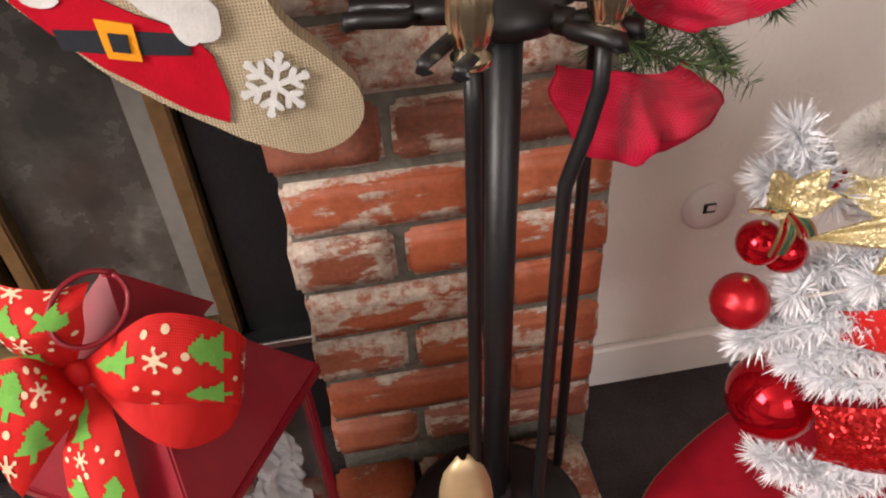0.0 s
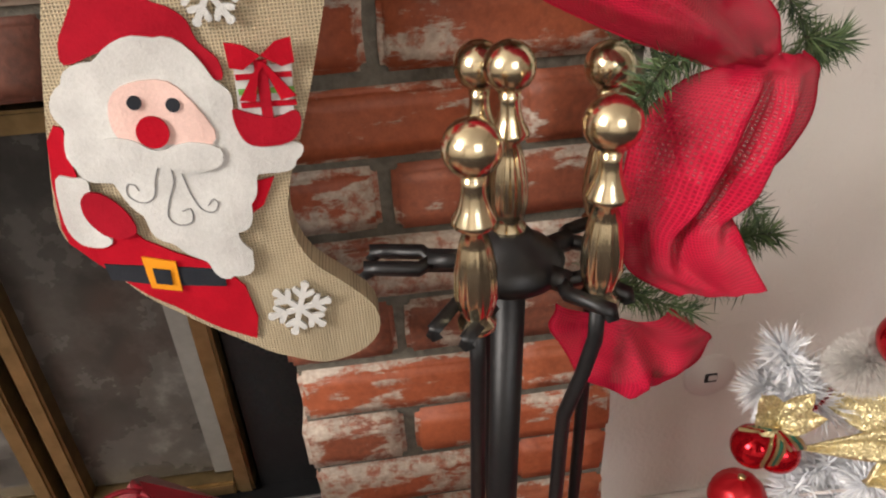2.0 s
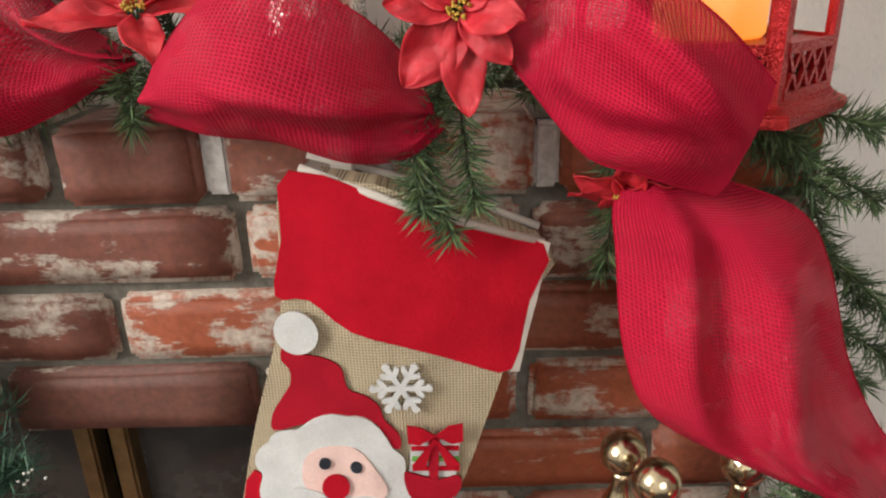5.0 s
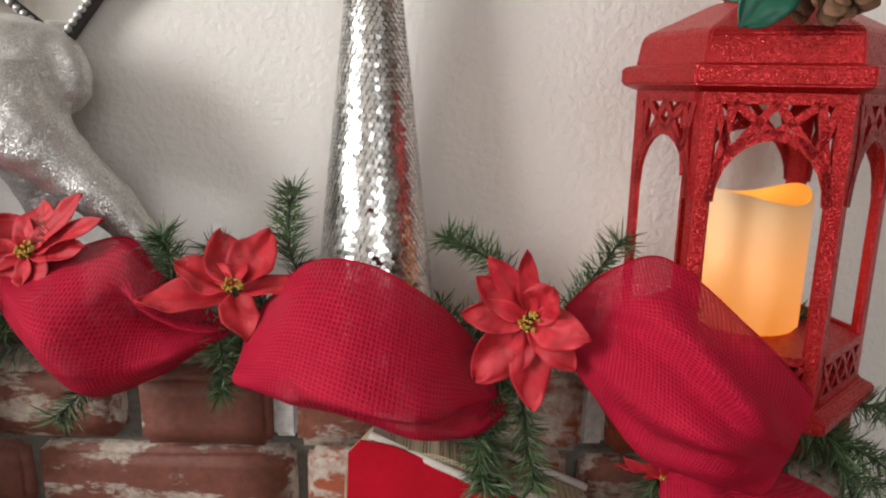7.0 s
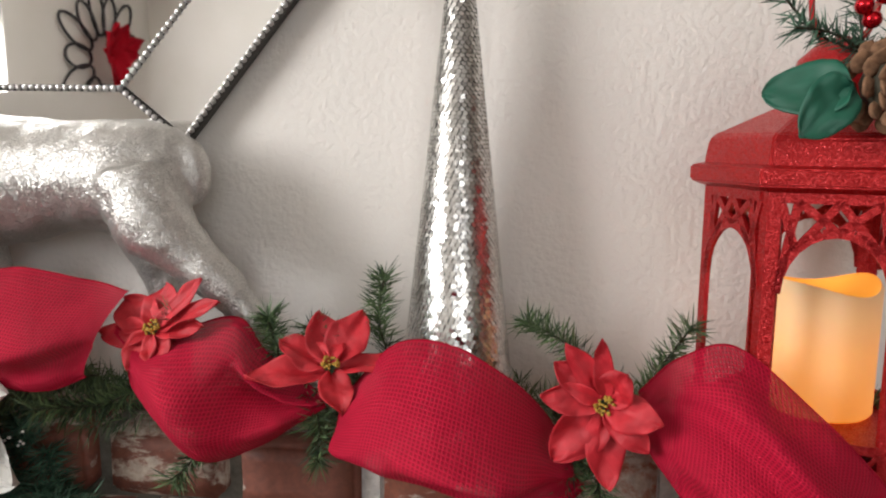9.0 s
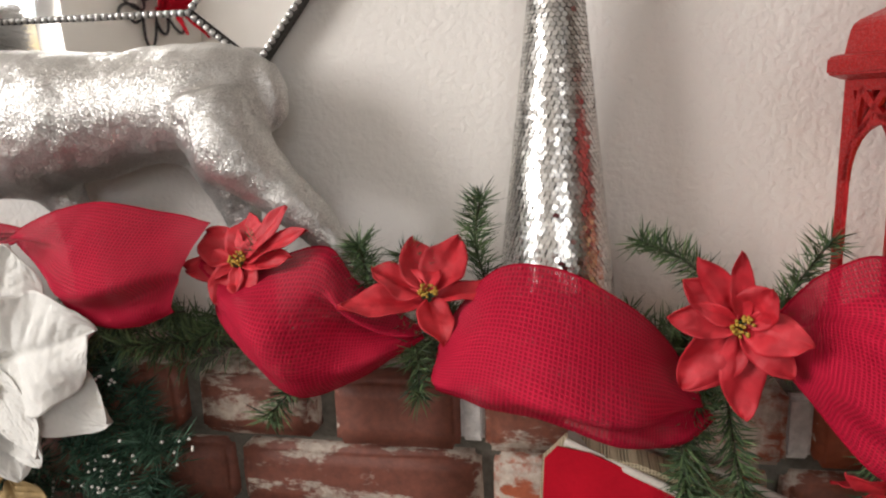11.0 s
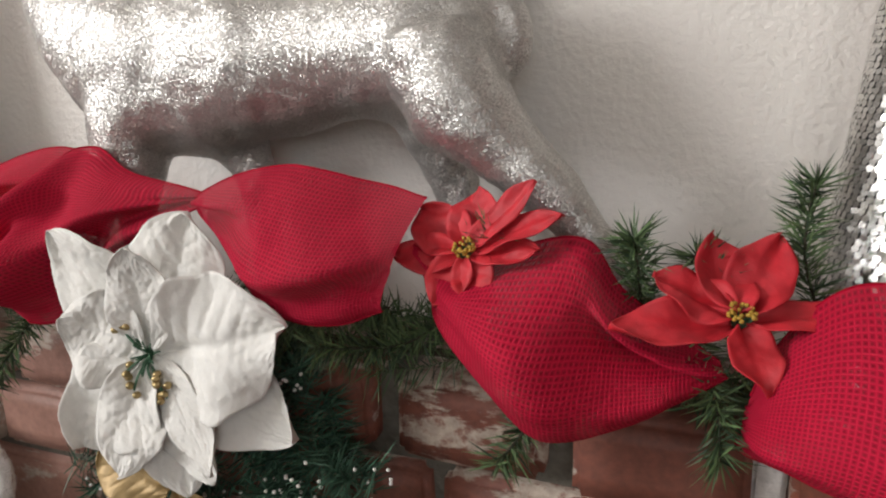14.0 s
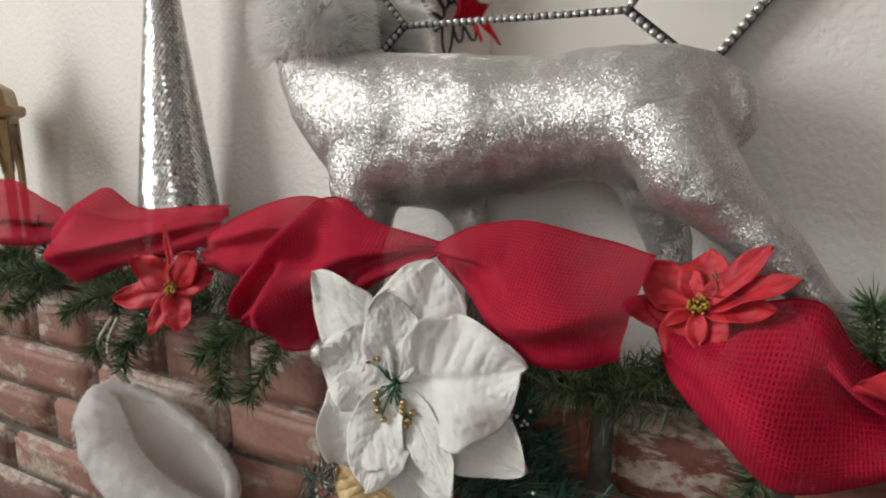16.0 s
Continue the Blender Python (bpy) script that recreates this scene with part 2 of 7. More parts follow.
# ---- materials of the things ----
def weave_material(name, colour, pitch, hole, rough=0.75, sheen=0.3, relief=0.5, bias=False, depth=0.5):
    """Woven cloth on UVs in metres; hole: the share of open mesh."""
    m, n, l, b = mat(name, rough)
    uv = n.new("ShaderNodeUVMap")
    sep = n.new("ShaderNodeSeparateXYZ")
    l.new(uv.outputs[0], sep.inputs[0])
    waves = []
    ways = [sep.outputs[0], sep.outputs[1]]
    if bias:
        ways = []
        for op in ("ADD", "SUBTRACT"):
            di = n.new("ShaderNodeMath"); di.operation = op
            l.new(sep.outputs[0], di.inputs[0]); l.new(sep.outputs[1], di.inputs[1])
            ways.append(di.outputs[0])
    for i in (0, 1):
        mu = n.new("ShaderNodeMath"); mu.operation = "MULTIPLY"; mu.inputs[1].default_value = math.tau / pitch
        l.new(ways[i], mu.inputs[0])
        si = n.new("ShaderNodeMath"); si.operation = "SINE"
        l.new(mu.outputs[0], si.inputs[0])
        waves.append(si.outputs[0])
    mx = n.new("ShaderNodeMath"); mx.operation = "MAXIMUM"
    l.new(waves[0], mx.inputs[0]); l.new(waves[1], mx.inputs[1])
    thread = n.new("ShaderNodeMapRange")
    thread.inputs[1].default_value, thread.inputs[2].default_value = -1.0, 1.0
    l.new(mx.outputs[0], thread.inputs[0])
    big = noise_tex(n, l, 28, 4)
    dark = tuple(c * depth for c in colour)
    c = mix(n, l, thread.outputs[0], dark, ramp(n, l, big, [(0.3, tuple(c * 0.85 for c in colour)), (0.7, colour)]))
    l.new(c, b.inputs["Base Color"])
    b.inputs["Sheen Weight"].default_value = sheen
    b.inputs["Sheen Tint"].default_value = (*colour, 1)
    b.inputs["Specular IOR Level"].default_value = 0.25
    bump(n, l, b, thread.outputs[0], relief, 0.0007)
    soft = n.new("ShaderNodeBump")
    soft.inputs["Strength"].default_value, soft.inputs["Distance"].default_value = 0.45, 0.008
    l.new(noise_tex(n, l, 30, 3, 0.45), soft.inputs["Height"])
    l.new(soft.outputs[0], [x for x in n if x.type == "BUMP"][0].inputs["Normal"])
    if hole > 0:
        # sheer: the gaps between the threads let some of the background through
        cut = n.new("ShaderNodeMapRange")
        cut.inputs[3].default_value, cut.inputs[4].default_value = 1 - 0.75 * hole, 1.0
        l.new(thread.outputs[0], cut.inputs[0])
    tr = n.new("ShaderNodeBsdfTranslucent")
    l.new(c, tr.inputs[0])
    ms = n.new("ShaderNodeMixShader")
    ms.inputs[0].default_value = 0.0 if hole <= 0 else 0.13
    out = [x for x in n if x.type == "OUTPUT_MATERIAL"][0]
    if hole > 0:
        tp = n.new("ShaderNodeBsdfTransparent")
        mh = n.new("ShaderNodeMixShader")
        l.new(b.outputs[0], ms.inputs[1]); l.new(tr.outputs[0], ms.inputs[2])
        l.new(cut.outputs[0], mh.inputs[0]); l.new(tp.outputs[0], mh.inputs[1]); l.new(ms.outputs[0], mh.inputs[2])
        l.new(mh.outputs[0], out.inputs[0])
    return m


def felt(name, colour):
    m, n, l, b = mat(name, 0.95)
    f = noise_tex(n, l, 420, 4, 0.7)
    g = noise_tex(n, l, 45, 4)
    c = ramp(n, l, f, [(0.3, tuple(v * 0.82 for v in colour)), (0.7, tuple(min(1, v * 1.08) for v in colour))])
    l.new(mix(n, l, 0.55, c, ramp(n, l, g, [(0.3, tuple(v * 0.72 for v in colour)), (0.7, colour)])), b.inputs["Base Color"])
    b.inputs["Sheen Weight"].default_value = 0.15
    b.inputs["Sheen Tint"].default_value = (*colour, 1)
    b.inputs["Specular IOR Level"].default_value = 0.15
    bump(n, l, b, f, 0.5, 0.0012)
    return m


def glitter(name, colour, scale=900.0, metal=0.9, rough=0.28, lumps=0.0, tilt=0.85):
    """Flakes that each lie at their own angle."""
    m, n, l, b = mat(name, rough, metal)
    tc = n.new("ShaderNodeTexCoord")
    v = n.new("ShaderNodeTexVoronoi")
    v.inputs["Scale"].default_value = scale
    l.new(tc.outputs["Object"], v.inputs["Vector"])
    sep = n.new("ShaderNodeSeparateColor")
    l.new(v.outputs["Color"], sep.inputs[0])
    c = ramp(n, l, sep.outputs[0], [(0.0, tuple(x * 0.55 for x in colour)), (0.6, colour), (1.0, tuple(min(1, x * 1.35 + 0.02) for x in colour))])
    l.new(mix(n, l, 0.3, c, ramp(n, l, noise_tex(n, l, 22, 5), [(0.35, tuple(x * 0.7 for x in colour)), (0.65, colour)])), b.inputs["Base Color"])
    # flake tilt
    geo = n.new("ShaderNodeNewGeometry")
    sub = n.new("ShaderNodeVectorMath"); sub.operation = "SUBTRACT"; sub.inputs[1].default_value = (0.5, 0.5, 0.5)
    l.new(v.outputs["Color"], sub.inputs[0])
    sc = n.new("ShaderNodeVectorMath"); sc.operation = "SCALE"; sc.inputs["Scale"].default_value = tilt
    l.new(sub.outputs[0], sc.inputs[0])
    ad = n.new("ShaderNodeVectorMath")
    l.new(sc.outputs[0], ad.inputs[0])
    if lumps:
        bp = n.new("ShaderNodeBump")
        bp.inputs["Strength"].default_value, bp.inputs["Distance"].default_value = lumps, 0.006
        l.new(noise_tex(n, l, 110, 3, 0.6), bp.inputs["Height"])
        l.new(bp.outputs[0], ad.inputs[1])
    else:
        l.new(geo.outputs["Normal"], ad.inputs[1])
    no = n.new("ShaderNodeVectorMath"); no.operation = "NORMALIZE"
    l.new(ad.outputs[0], no.inputs[0])
    l.new(no.outputs[0], b.inputs["Normal"])
    return m


def needles_material(name, a, c):
    m, n, l, b = mat(name, 0.6)
    g = n.new("ShaderNodeNewGeometry")
    l.new(ramp(n, l, g.outputs["Random Per Island"], [(0.0, a), (0.75, c), (1.0, tuple(min(1, v * 1.5) for v in c))]), b.inputs["Base Color"])
    return m


def glossy(name, colour, rough=0.12, metal=0.6):
    m, n, l, b = mat(name, rough, metal)
    l.new(ramp(n, l, noise_tex(n, l, 30, 4), [(0.3, tuple(v * 0.85 for v in colour)), (0.7, colour)]), b.inputs["Base Color"])
    bump(n, l, b, noise_tex(n, l, 60, 3), 0.08, 0.001)
    return m


def glass_material():
    m, n, l, b = mat("thin_glass", 0.03)
    b.inputs["Base Color"].default_value = (0.95, 0.97, 0.97, 1)
    out = [x for x in n if x.type == "OUTPUT_MATERIAL"][0]
    tp = n.new("ShaderNodeBsdfTransparent")
    gl = n.new("ShaderNodeBsdfGlossy")
    gl.inputs["Roughness"].default_value = 0.04
    ms = n.new("ShaderNodeMixShader")
    ms.inputs[0].default_value = 0.1
    l.new(tp.outputs[0], ms.inputs[1]); l.new(gl.outputs[0], ms.inputs[2])
    l.new(ms.outputs[0], out.inputs[0])
    return m


RIBBON = weave_material("red_mesh_ribbon", (0.58, 0.005, 0.042), 0.0021, 0.38, 0.75, 0.06, 0.8, False, 0.6)
RIBBON_EDGE = felt("red_ribbon_edge", (0.34, 0.004, 0.022))
BURLAP = weave_material("burlap", (0.54, 0.445, 0.295), 0.0023, 0.0, 0.7, 0.3, 1.0, False, 0.38)
RED_FELT = felt("red_felt", (0.46, 0.005, 0.018))
DARK_RED_FELT = felt("deep_red_felt", (0.37, 0.007, 0.02))
WHITE_FELT = felt("white_felt", (0.63, 0.63, 0.61))
PINK_FELT = felt("pale_pink_felt", (0.8, 0.56, 0.5))
BLACK_FELT = felt("charcoal_felt", (0.025, 0.028, 0.035))
ORANGE_FELT = felt("orange_felt", (0.85, 0.32, 0.02))
GREEN_FELT = felt("green_felt", (0.16, 0.4, 0.09))
CREAM_CLOTH = felt("cream_lining", (0.6, 0.55, 0.48))
PETAL_RED = plain("red_silk_petal", (0.46, 0.012, 0.022), 0.62, 0, 0.35, 90, 0.6, 0.002)
PETAL_WHITE = plain("white_silk_petal", (0.75, 0.735, 0.69), 0.9, 0, 0.04, 420, 0.6, 0.0006)
YELLOW = plain("yellow_stamens", (0.42, 0.26, 0.03), 0.6, 0, 0.3, 300)
GOLD = glossy("gold_bead", (0.46, 0.35, 0.17), 0.34, 0.85)
GREEN_STEM = plain("green_stem", (0.05, 0.13, 0.07), 0.6)
NEEDLE = needles_material("pine_needles", (0.016, 0.04, 0.02), (0.10, 0.16, 0.062))
NEEDLE_DARK = needles_material("dark_tinsel", (0.012, 0.04, 0.026), (0.06, 0.14, 0.085))
NEEDLE_WHITE = needles_material("white_tinsel", (0.76, 0.78, 0.82), (0.9, 0.91, 0.93))
STEM = plain("brown_wire_stem", (0.04, 0.035, 0.02), 0.8)
BRASS = plain("polished_brass", (0.70, 0.60, 0.41), 0.19, 1.0, 0.1, 40, 0.05, 0.0006)
SILVER_GLITTER = glitter("silver_glitter", (0.57, 0.557, 0.53), 1500, 0.74, 0.33, 0.16, 0.66)
RED_GLITTER = glitter("red_glitter", (0.46, 0.01, 0.012), 1500, 0.5, 0.34, 0.0, 0.6)
GOLD_GLITTER = glitter("gold_glitter", (0.78, 0.65, 0.36), 650, 0.7, 0.35)
SEQUIN = plain("silver_sequin", (0.70, 0.695, 0.67), 0.27, 1.0, 0.08, 200, 0.1, 0.0005)
sq_n, sq_l = SEQUIN.node_tree.nodes, SEQUIN.node_tree.links
sq_g = sq_n.new("ShaderNodeNewGeometry")
sq_l.new(ramp(sq_n, sq_l, sq_g.outputs["Random Per Island"], [(0.0, (0.46, 0.455, 0.44)), (0.3, (0.60, 0.59, 0.565)), (1.0, (0.72, 0.71, 0.68))]), sq_n["Principled BSDF"].inputs["Base Color"])
SILVER = plain("silver_beading", (0.62, 0.61, 0.60), 0.3, 1.0, 0.15, 80, 0.1)
DARK_FRAME = plain("dark_pewter_gap_shade", (0.09, 0.085, 0.08), 0.45, 0.7, 0.2, 80)
MIRROR = mat("mirror_glass", 0.02, 1.0)[0]
MIRROR.node_tree.nodes["Principled BSDF"].inputs["Base Color"].default_value = (0.95, 0.96, 0.95, 1)
GLASS = glass_material()
RED_ENAMEL = plain("dark_red_enamel", (0.23, 0.008, 0.018), 0.32, 0.1, 0.12, 60, 0.06)
RED_BAUBLE = glossy("red_bauble", (0.5, 0.006, 0.014), 0.07, 0.75)
RED_MATT = glossy("satin_red_bauble", (0.5, 0.012, 0.02), 0.35, 0.6)
FUR = felt("white_plush", (0.86, 0.84, 0.81))
FUR_GREY = felt("pale_grey_fur", (0.94, 0.93, 0.91))
for fm in (FUR_GREY, FUR):
    fn_, fl_ = fm.node_tree.nodes, fm.node_tree.links
    trl = fn_.new("ShaderNodeBsdfTranslucent")
    trl.inputs[0].default_value = (0.9, 0.88, 0.86, 1)
    mxs = fn_.new("ShaderNodeMixShader")
    mxs.inputs[0].default_value = 0.5
    fl_.new(fn_["Principled BSDF"].outputs[0], mxs.inputs[1])
    fl_.new(trl.outputs[0], mxs.inputs[2])
    fl_.new(mxs.outputs[0], fn_["Material Output"].inputs[0])
CONE_BROWN = plain("pine_cone_scales", (0.20, 0.105, 0.055), 0.85, 0, 0.5, 200, 0.5)
LEAF_GREEN = plain("dark_green_cloth_leaf", (0.012, 0.10, 0.06), 0.5, 0, 0.25, 60, 0.2)
DULL_STEEL = plain("dull_steel", (0.17, 0.165, 0.15), 0.7, 0.2, 0.2, 60, 0.2)
HOLE = plain("hole_dark", (0.003, 0.003, 0.003), 1.0)
PLATE = plain("white_plastic_plate", (0.72, 0.66, 0.63), 0.4, 0, 0.04, 40, 0.03)
SOOT = plain("sooty_firebox", (0.035, 0.033, 0.031), 0.95, 0, 0.5, 40, 0.5)
ASH_GLASS = mat("smoked_door_glass", 0.12)[0]


def door_glass():
    n, l = ASH_GLASS.node_tree.nodes, ASH_GLASS.node_tree.links
    b = n["Principled BSDF"]
    f = noise_tex(n, l, 14, 6, 0.65)
    l.new(ramp(n, l, f, [(0.4, (0.035, 0.034, 0.031)), (0.62, (0.07, 0.068, 0.062)), (0.8, (0.2, 0.195, 0.18))]), b.inputs["Base Color"])
    l.new(ramp(n, l, f, [(0.4, (0.1, 0.1, 0.1)), (0.7, (0.5, 0.5, 0.5))]), b.inputs["Roughness"])


door_glass()


def wax_material():
    m, n, l, b = mat("lit_wax", 0.55)
    tc = n.new("ShaderNodeTexCoord")
    sep = n.new("ShaderNodeSeparateXYZ")
    l.new(tc.outputs["Object"], sep.inputs[0])
    mr = n.new("ShaderNodeMapRange")
    mr.inputs[1].default_value, mr.inputs[2].default_value = 0.0, 0.1
    l.new(sep.outputs[2], mr.inputs[0])
    b.inputs["Base Color"].default_value = (0.66, 0.47, 0.27, 1)
    b.inputs["Subsurface Weight"].default_value = 0.4
    b.inputs["Subsurface Radius"].default_value = (0.03, 0.015, 0.006)
    c = ramp(n, l, mr.outputs[0], [(0.0, (1.0, 0.30, 0.015)), (0.5, (0.9, 0.29, 0.03)), (0.8, (0.55, 0.24, 0.07)), (1.0, (0.25, 0.15, 0.07))])
    l.new(c, b.inputs["Emission Color"])
    b.inputs["Emission Strength"].default_value = 0.8
    return m


WAX = wax_material()
FLAME, fn, fl, fb = mat("lit_wax_rim", 0.5)
fb.inputs["Base Color"].default_value = (0.9, 0.45, 0.08, 1)
fb.inputs["Emission Color"].default_value = (1.0, 0.36, 0.03, 1)
fb.inputs["Emission Strength"].default_value = 0.7
LED, fn, fl, fb = mat("led_flame", 0.4)
fb.inputs["Base Color"].default_value = (1, 0.7, 0.25, 1)
fb.inputs["Emission Color"].default_value = (1.0, 0.62, 0.18, 1)
fb.inputs["Emission Strength"].default_value = 2.0


# ---- makers ----
def ribbon_surface(stations, wrinkle=0.004, seed=0, creases=()):
    """stations: (edge point, edge point, bulge towards the room). Gives a function of (u, v) in 0..1 that returns a point."""
    tops = [Vector(s[0]) for s in stations]
    lows = [Vector(s[1]) for s in stations]
    n = 48
    T, L = spline(tops, n), spline(lows, n)
    B = [v.x for v in spline([(s[2], 0, 0) for s in stations], n)]

    def at(u, v):
        f = min(max(u, 0), 1) * n
        i = min(int(f), n - 1)
        t = f - i
        a, c = T[i].lerp(T[i + 1], t), L[i].lerp(L[i + 1], t)
        b = 1.25 * (B[i] * (1 - t) + B[i + 1] * t)
        p = a.lerp(c, v)
        ends = 0.8 * max(math.exp(-u * 6.5), math.exp(-(1 - u) * 6.5))
        fold = (math.sin(v * 15 + seed * 2.1 + 1.6 * math.sin(u * 4 + seed)) + 0.6 * math.sin(v * 31 + seed)) * ends + 1.5 * noise.noise(Vector((u * 2.6 + seed * 5, v * 1.9, seed))) + 0.35 * noise.noise(Vector((u * 7 + seed * 3, v * 5, seed)))
        width = (c - a).length
        fold -= ends * max(0, min(1, (width - 0.02) / 0.03)) * (math.sin(v * 15 + seed * 2.1 + 1.6 * math.sin(u * 4 + seed)) + 0.6 * math.sin(v * 31 + seed))
        for (u0, v0, u1, v1, deep, wide) in creases:
            du, dv = u1 - u0, v1 - v0
            run = ((u - u0) * du + (v - v0) * dv) / (du * du + dv * dv)
            off = ((v - v0) * du - (u - u0) * dv) / math.hypot(du, dv) / wide
            fade = math.sin(math.pi * min(max(run, 0), 1)) ** 0.6 if 0 < run < 1 else 0
            p.y += deep * fade * 3.2 * off * math.exp(-off * off)
        p.y -= b * math.sin(math.pi * v) ** 0.8 + wrinkle * fold * min(1, width / 0.05)
        return p
    return at


def surface_mesh(name, at, material, parent, nu=64, nv=24, length=0.2, width=0.08, label=""):
    bm = bmesh.new()
    uv = bm.loops.layers.uv.new("UVMap")
    grid = [[bm.verts.new(at(i / nu, j / nv)) for j in range(nv + 1)] for i in range(nu + 1)]
    for i in range(nu):
        for j in range(nv):
            f = bm.faces.new((grid[i][j], grid[i + 1][j], grid[i + 1][j + 1], grid[i][j + 1]))
            for lp, (a, b) in zip(f.loops, ((i, j), (i + 1, j), (i + 1, j + 1), (i, j + 1))):
                lp[uv].uv = (a / nu * length, b / nv * width)
    return part(name, bm, material, parent, label, True)


def needle(bm, base, d, length, width, rnd):
    side = d.cross(Vector((rnd.uniform(-1, 1), rnd.uniform(-1, 1), rnd.uniform(-1, 1))))
    if side.length < 1e-5:
        return
    side = side.normalized() * width
    tip = base + d * length
    mid = base + d * length * 0.55
    vs = [bm.verts.new(base - side * 0.6), bm.verts.new(base + side * 0.6), bm.verts.new(mid + side), bm.verts.new(tip), bm.verts.new(mid - side)]
    bm.faces.new(vs)


def sprig(bm, base, tip, needle_len, count, seed, width=0.0006, droop=0.0, forward=0.6):
    """A twig set round with needles that lean towards its tip."""
    rnd = random.Random(seed)
    base, tip = Vector(base), Vector(tip)
    mid = (base + tip) / 2 + Vector((rnd.uniform(-1, 1), rnd.uniform(-1, 1), rnd.uniform(-1, 1))) * (tip - base).length * 0.16 + Vector((0, 0, droop))
    pts = spline([base, mid, tip], 10)
    d = (tip - base).normalized()
    for i in range(count):
        u = i / count
        f = u * 10
        k = min(int(f), 9)
        p = pts[k].lerp(pts[k + 1], f - k)
        r = Vector((rnd.gauss(0, 1), rnd.gauss(0, 1), rnd.gauss(0, 1)))
        r = (r - d * r.dot(d)).normalized()
        way = (r + d * rnd.uniform(-0.1, 1.5) * forward).normalized()
        needle(bm, p, way, needle_len * rnd.uniform(0.5, 1.2), width, rnd)
    return pts


def petal_mesh(length, width, curl, seed, crinkle=0.0, blunt=0.75, cup=0.09, wave=0.16):
    rnd = random.Random(seed)
    bm = bmesh.new()
    nu, nv = (32, 20) if crinkle else (20, 12)
    tip = rnd.uniform(-0.12, 0.12)
    rows = []
    for i in range(nu + 1):
        u = i / nu
        w = width * 0.5 * (math.sin(math.pi * min(1, u * 1.02) ** 0.8) ** blunt) * (1 - 0.25 * u) + 0.0006
        if u > 0.97:
            w = 0.0004
        row = []
        for j in range(nv + 1):
            v = j / nv * 2 - 1
            z = curl * length * (u * u) + cup * width * abs(v) ** 1.5 * (1 - u * 0.5)
            z += noise.noise(Vector((u * 3 + seed * 1.7, v * 1.8, seed * 3.3))) * width * wave
            z -= 0.07 * width * math.exp(-(v / 0.14) ** 2) * (1 - u)
            z += (0.03 if crinkle else 0.016) * width * math.sin((abs(v) * 1.2 - u * 2.2) * 16) * (1 - u) * abs(v)
            z += crinkle * (0.7 * noise.noise(Vector((u * 9 + seed, v * 9 - u * 5, seed))) + 0.8 * abs(noise.noise(Vector((u * 17 - abs(v) * 12 + seed * 2, v * 4, seed)))))
            if crinkle:
                z += 0.4 * crinkle * noise.noise(Vector((u * 26 + seed, v * 15, seed * 2)))
            row.append(bm.verts.new((u * length, v * w * (1 + (0.14 * noise.noise(Vector((u * 5, v * 2 + seed, seed))) if crinkle else 0)) + tip * length * u * u, z)))
        rows.append(row)
    for i in range(nu):
        for j in range(nv):
            bm.faces.new((rows[i][j], rows[i + 1][j], rows[i + 1][j + 1], rows[i][j + 1]))
    return bm


def facing(at, normal, spin=0.0):
    """A pose whose z axis lies along normal."""
    q = Vector(normal).to_track_quat("Z", "Y").to_matrix().to_4x4()
    return Matrix.Translation(at) @ q @ pose(0, 0, 0, 0, 0, spin)


def blob(bm, p, r, sub=2, squash=(1, 1, 1)):
    bmesh.ops.create_icosphere(bm, subdivisions=sub, radius=r, matrix=Matrix.Translation(p) @ Matrix.Diagonal((*squash, 1)))
    return bm


def veined_petal(length, width, curl, seed, crinkle=0.0, fold=0.12, blunt=0.75):
    """A pointed silk petal with a midrib, side veins and a wavy rim; it grows along x."""
    rnd = random.Random(seed)
    bm = bmesh.new()
    nu, nv = (72, 36) if crinkle else (26, 14)
    tip, twist = rnd.uniform(-0.1, 0.1), rnd.uniform(-0.3, 0.3)
    top = 0.444 ** 0.6 * 0.556 ** blunt
    rows = []
    for i in range(nu + 1):
        u = i / nu
        w = width * 0.5 * max(u, 0.02) ** 0.6 * max(1 - u, 0.0) ** blunt / top + 0.0003
        row = []
        for j in range(nv + 1):
            v = j / nv * 2 - 1
            z = curl * length * u * u + fold * width * abs(v) ** 1.3 * (1 - 0.6 * u) + twist * v * u * width * 0.3
            z += (0.09 if crinkle else 0.16) * width * noise.noise(Vector((u * 2.4 + seed * 1.7, v * 1.3, seed * 3.3)))
            z += 0.07 * width * v * v * math.sin(u * 11 + seed + (2 if v > 0 else 0))
            z -= 0.045 * width * math.exp(-(v / 0.09) ** 2) * (1 - u)
            vein = abs(math.sin((u * 1.0 - abs(v) * 0.28) * (22 if crinkle else 15) + seed * 0.3))
            z -= (0.016 if crinkle else 0.03) * width * (1 - vein) ** 2 * min(1, abs(v) * 5) * (1 - abs(v) ** 4)
            if crinkle:
                z += crinkle * (0.5 * abs(noise.noise(Vector(((u - abs(v) * 0.3) * 26 + seed, v * 5, seed)))) + 0.45 * abs(noise.noise(Vector((u * 11, v * 13 + seed, seed)))) + 0.3 * noise.noise(Vector((u * 30, v * 16 + seed, seed))))
            edge = 1 + (0.09 if crinkle else 0.05) * noise.noise(Vector((u * 6, seed + (3 if v > 0 else 0), 1.5)))
            row.append(bm.verts.new((u * length, v * w * edge + tip * length * u * u, z)))
        rows.append(row)
    for i in range(nu):
        for j in range(nv):
            bm.faces.new((rows[i][j], rows[i + 1][j], rows[i + 1][j + 1], rows[i][j + 1]))
    return bm


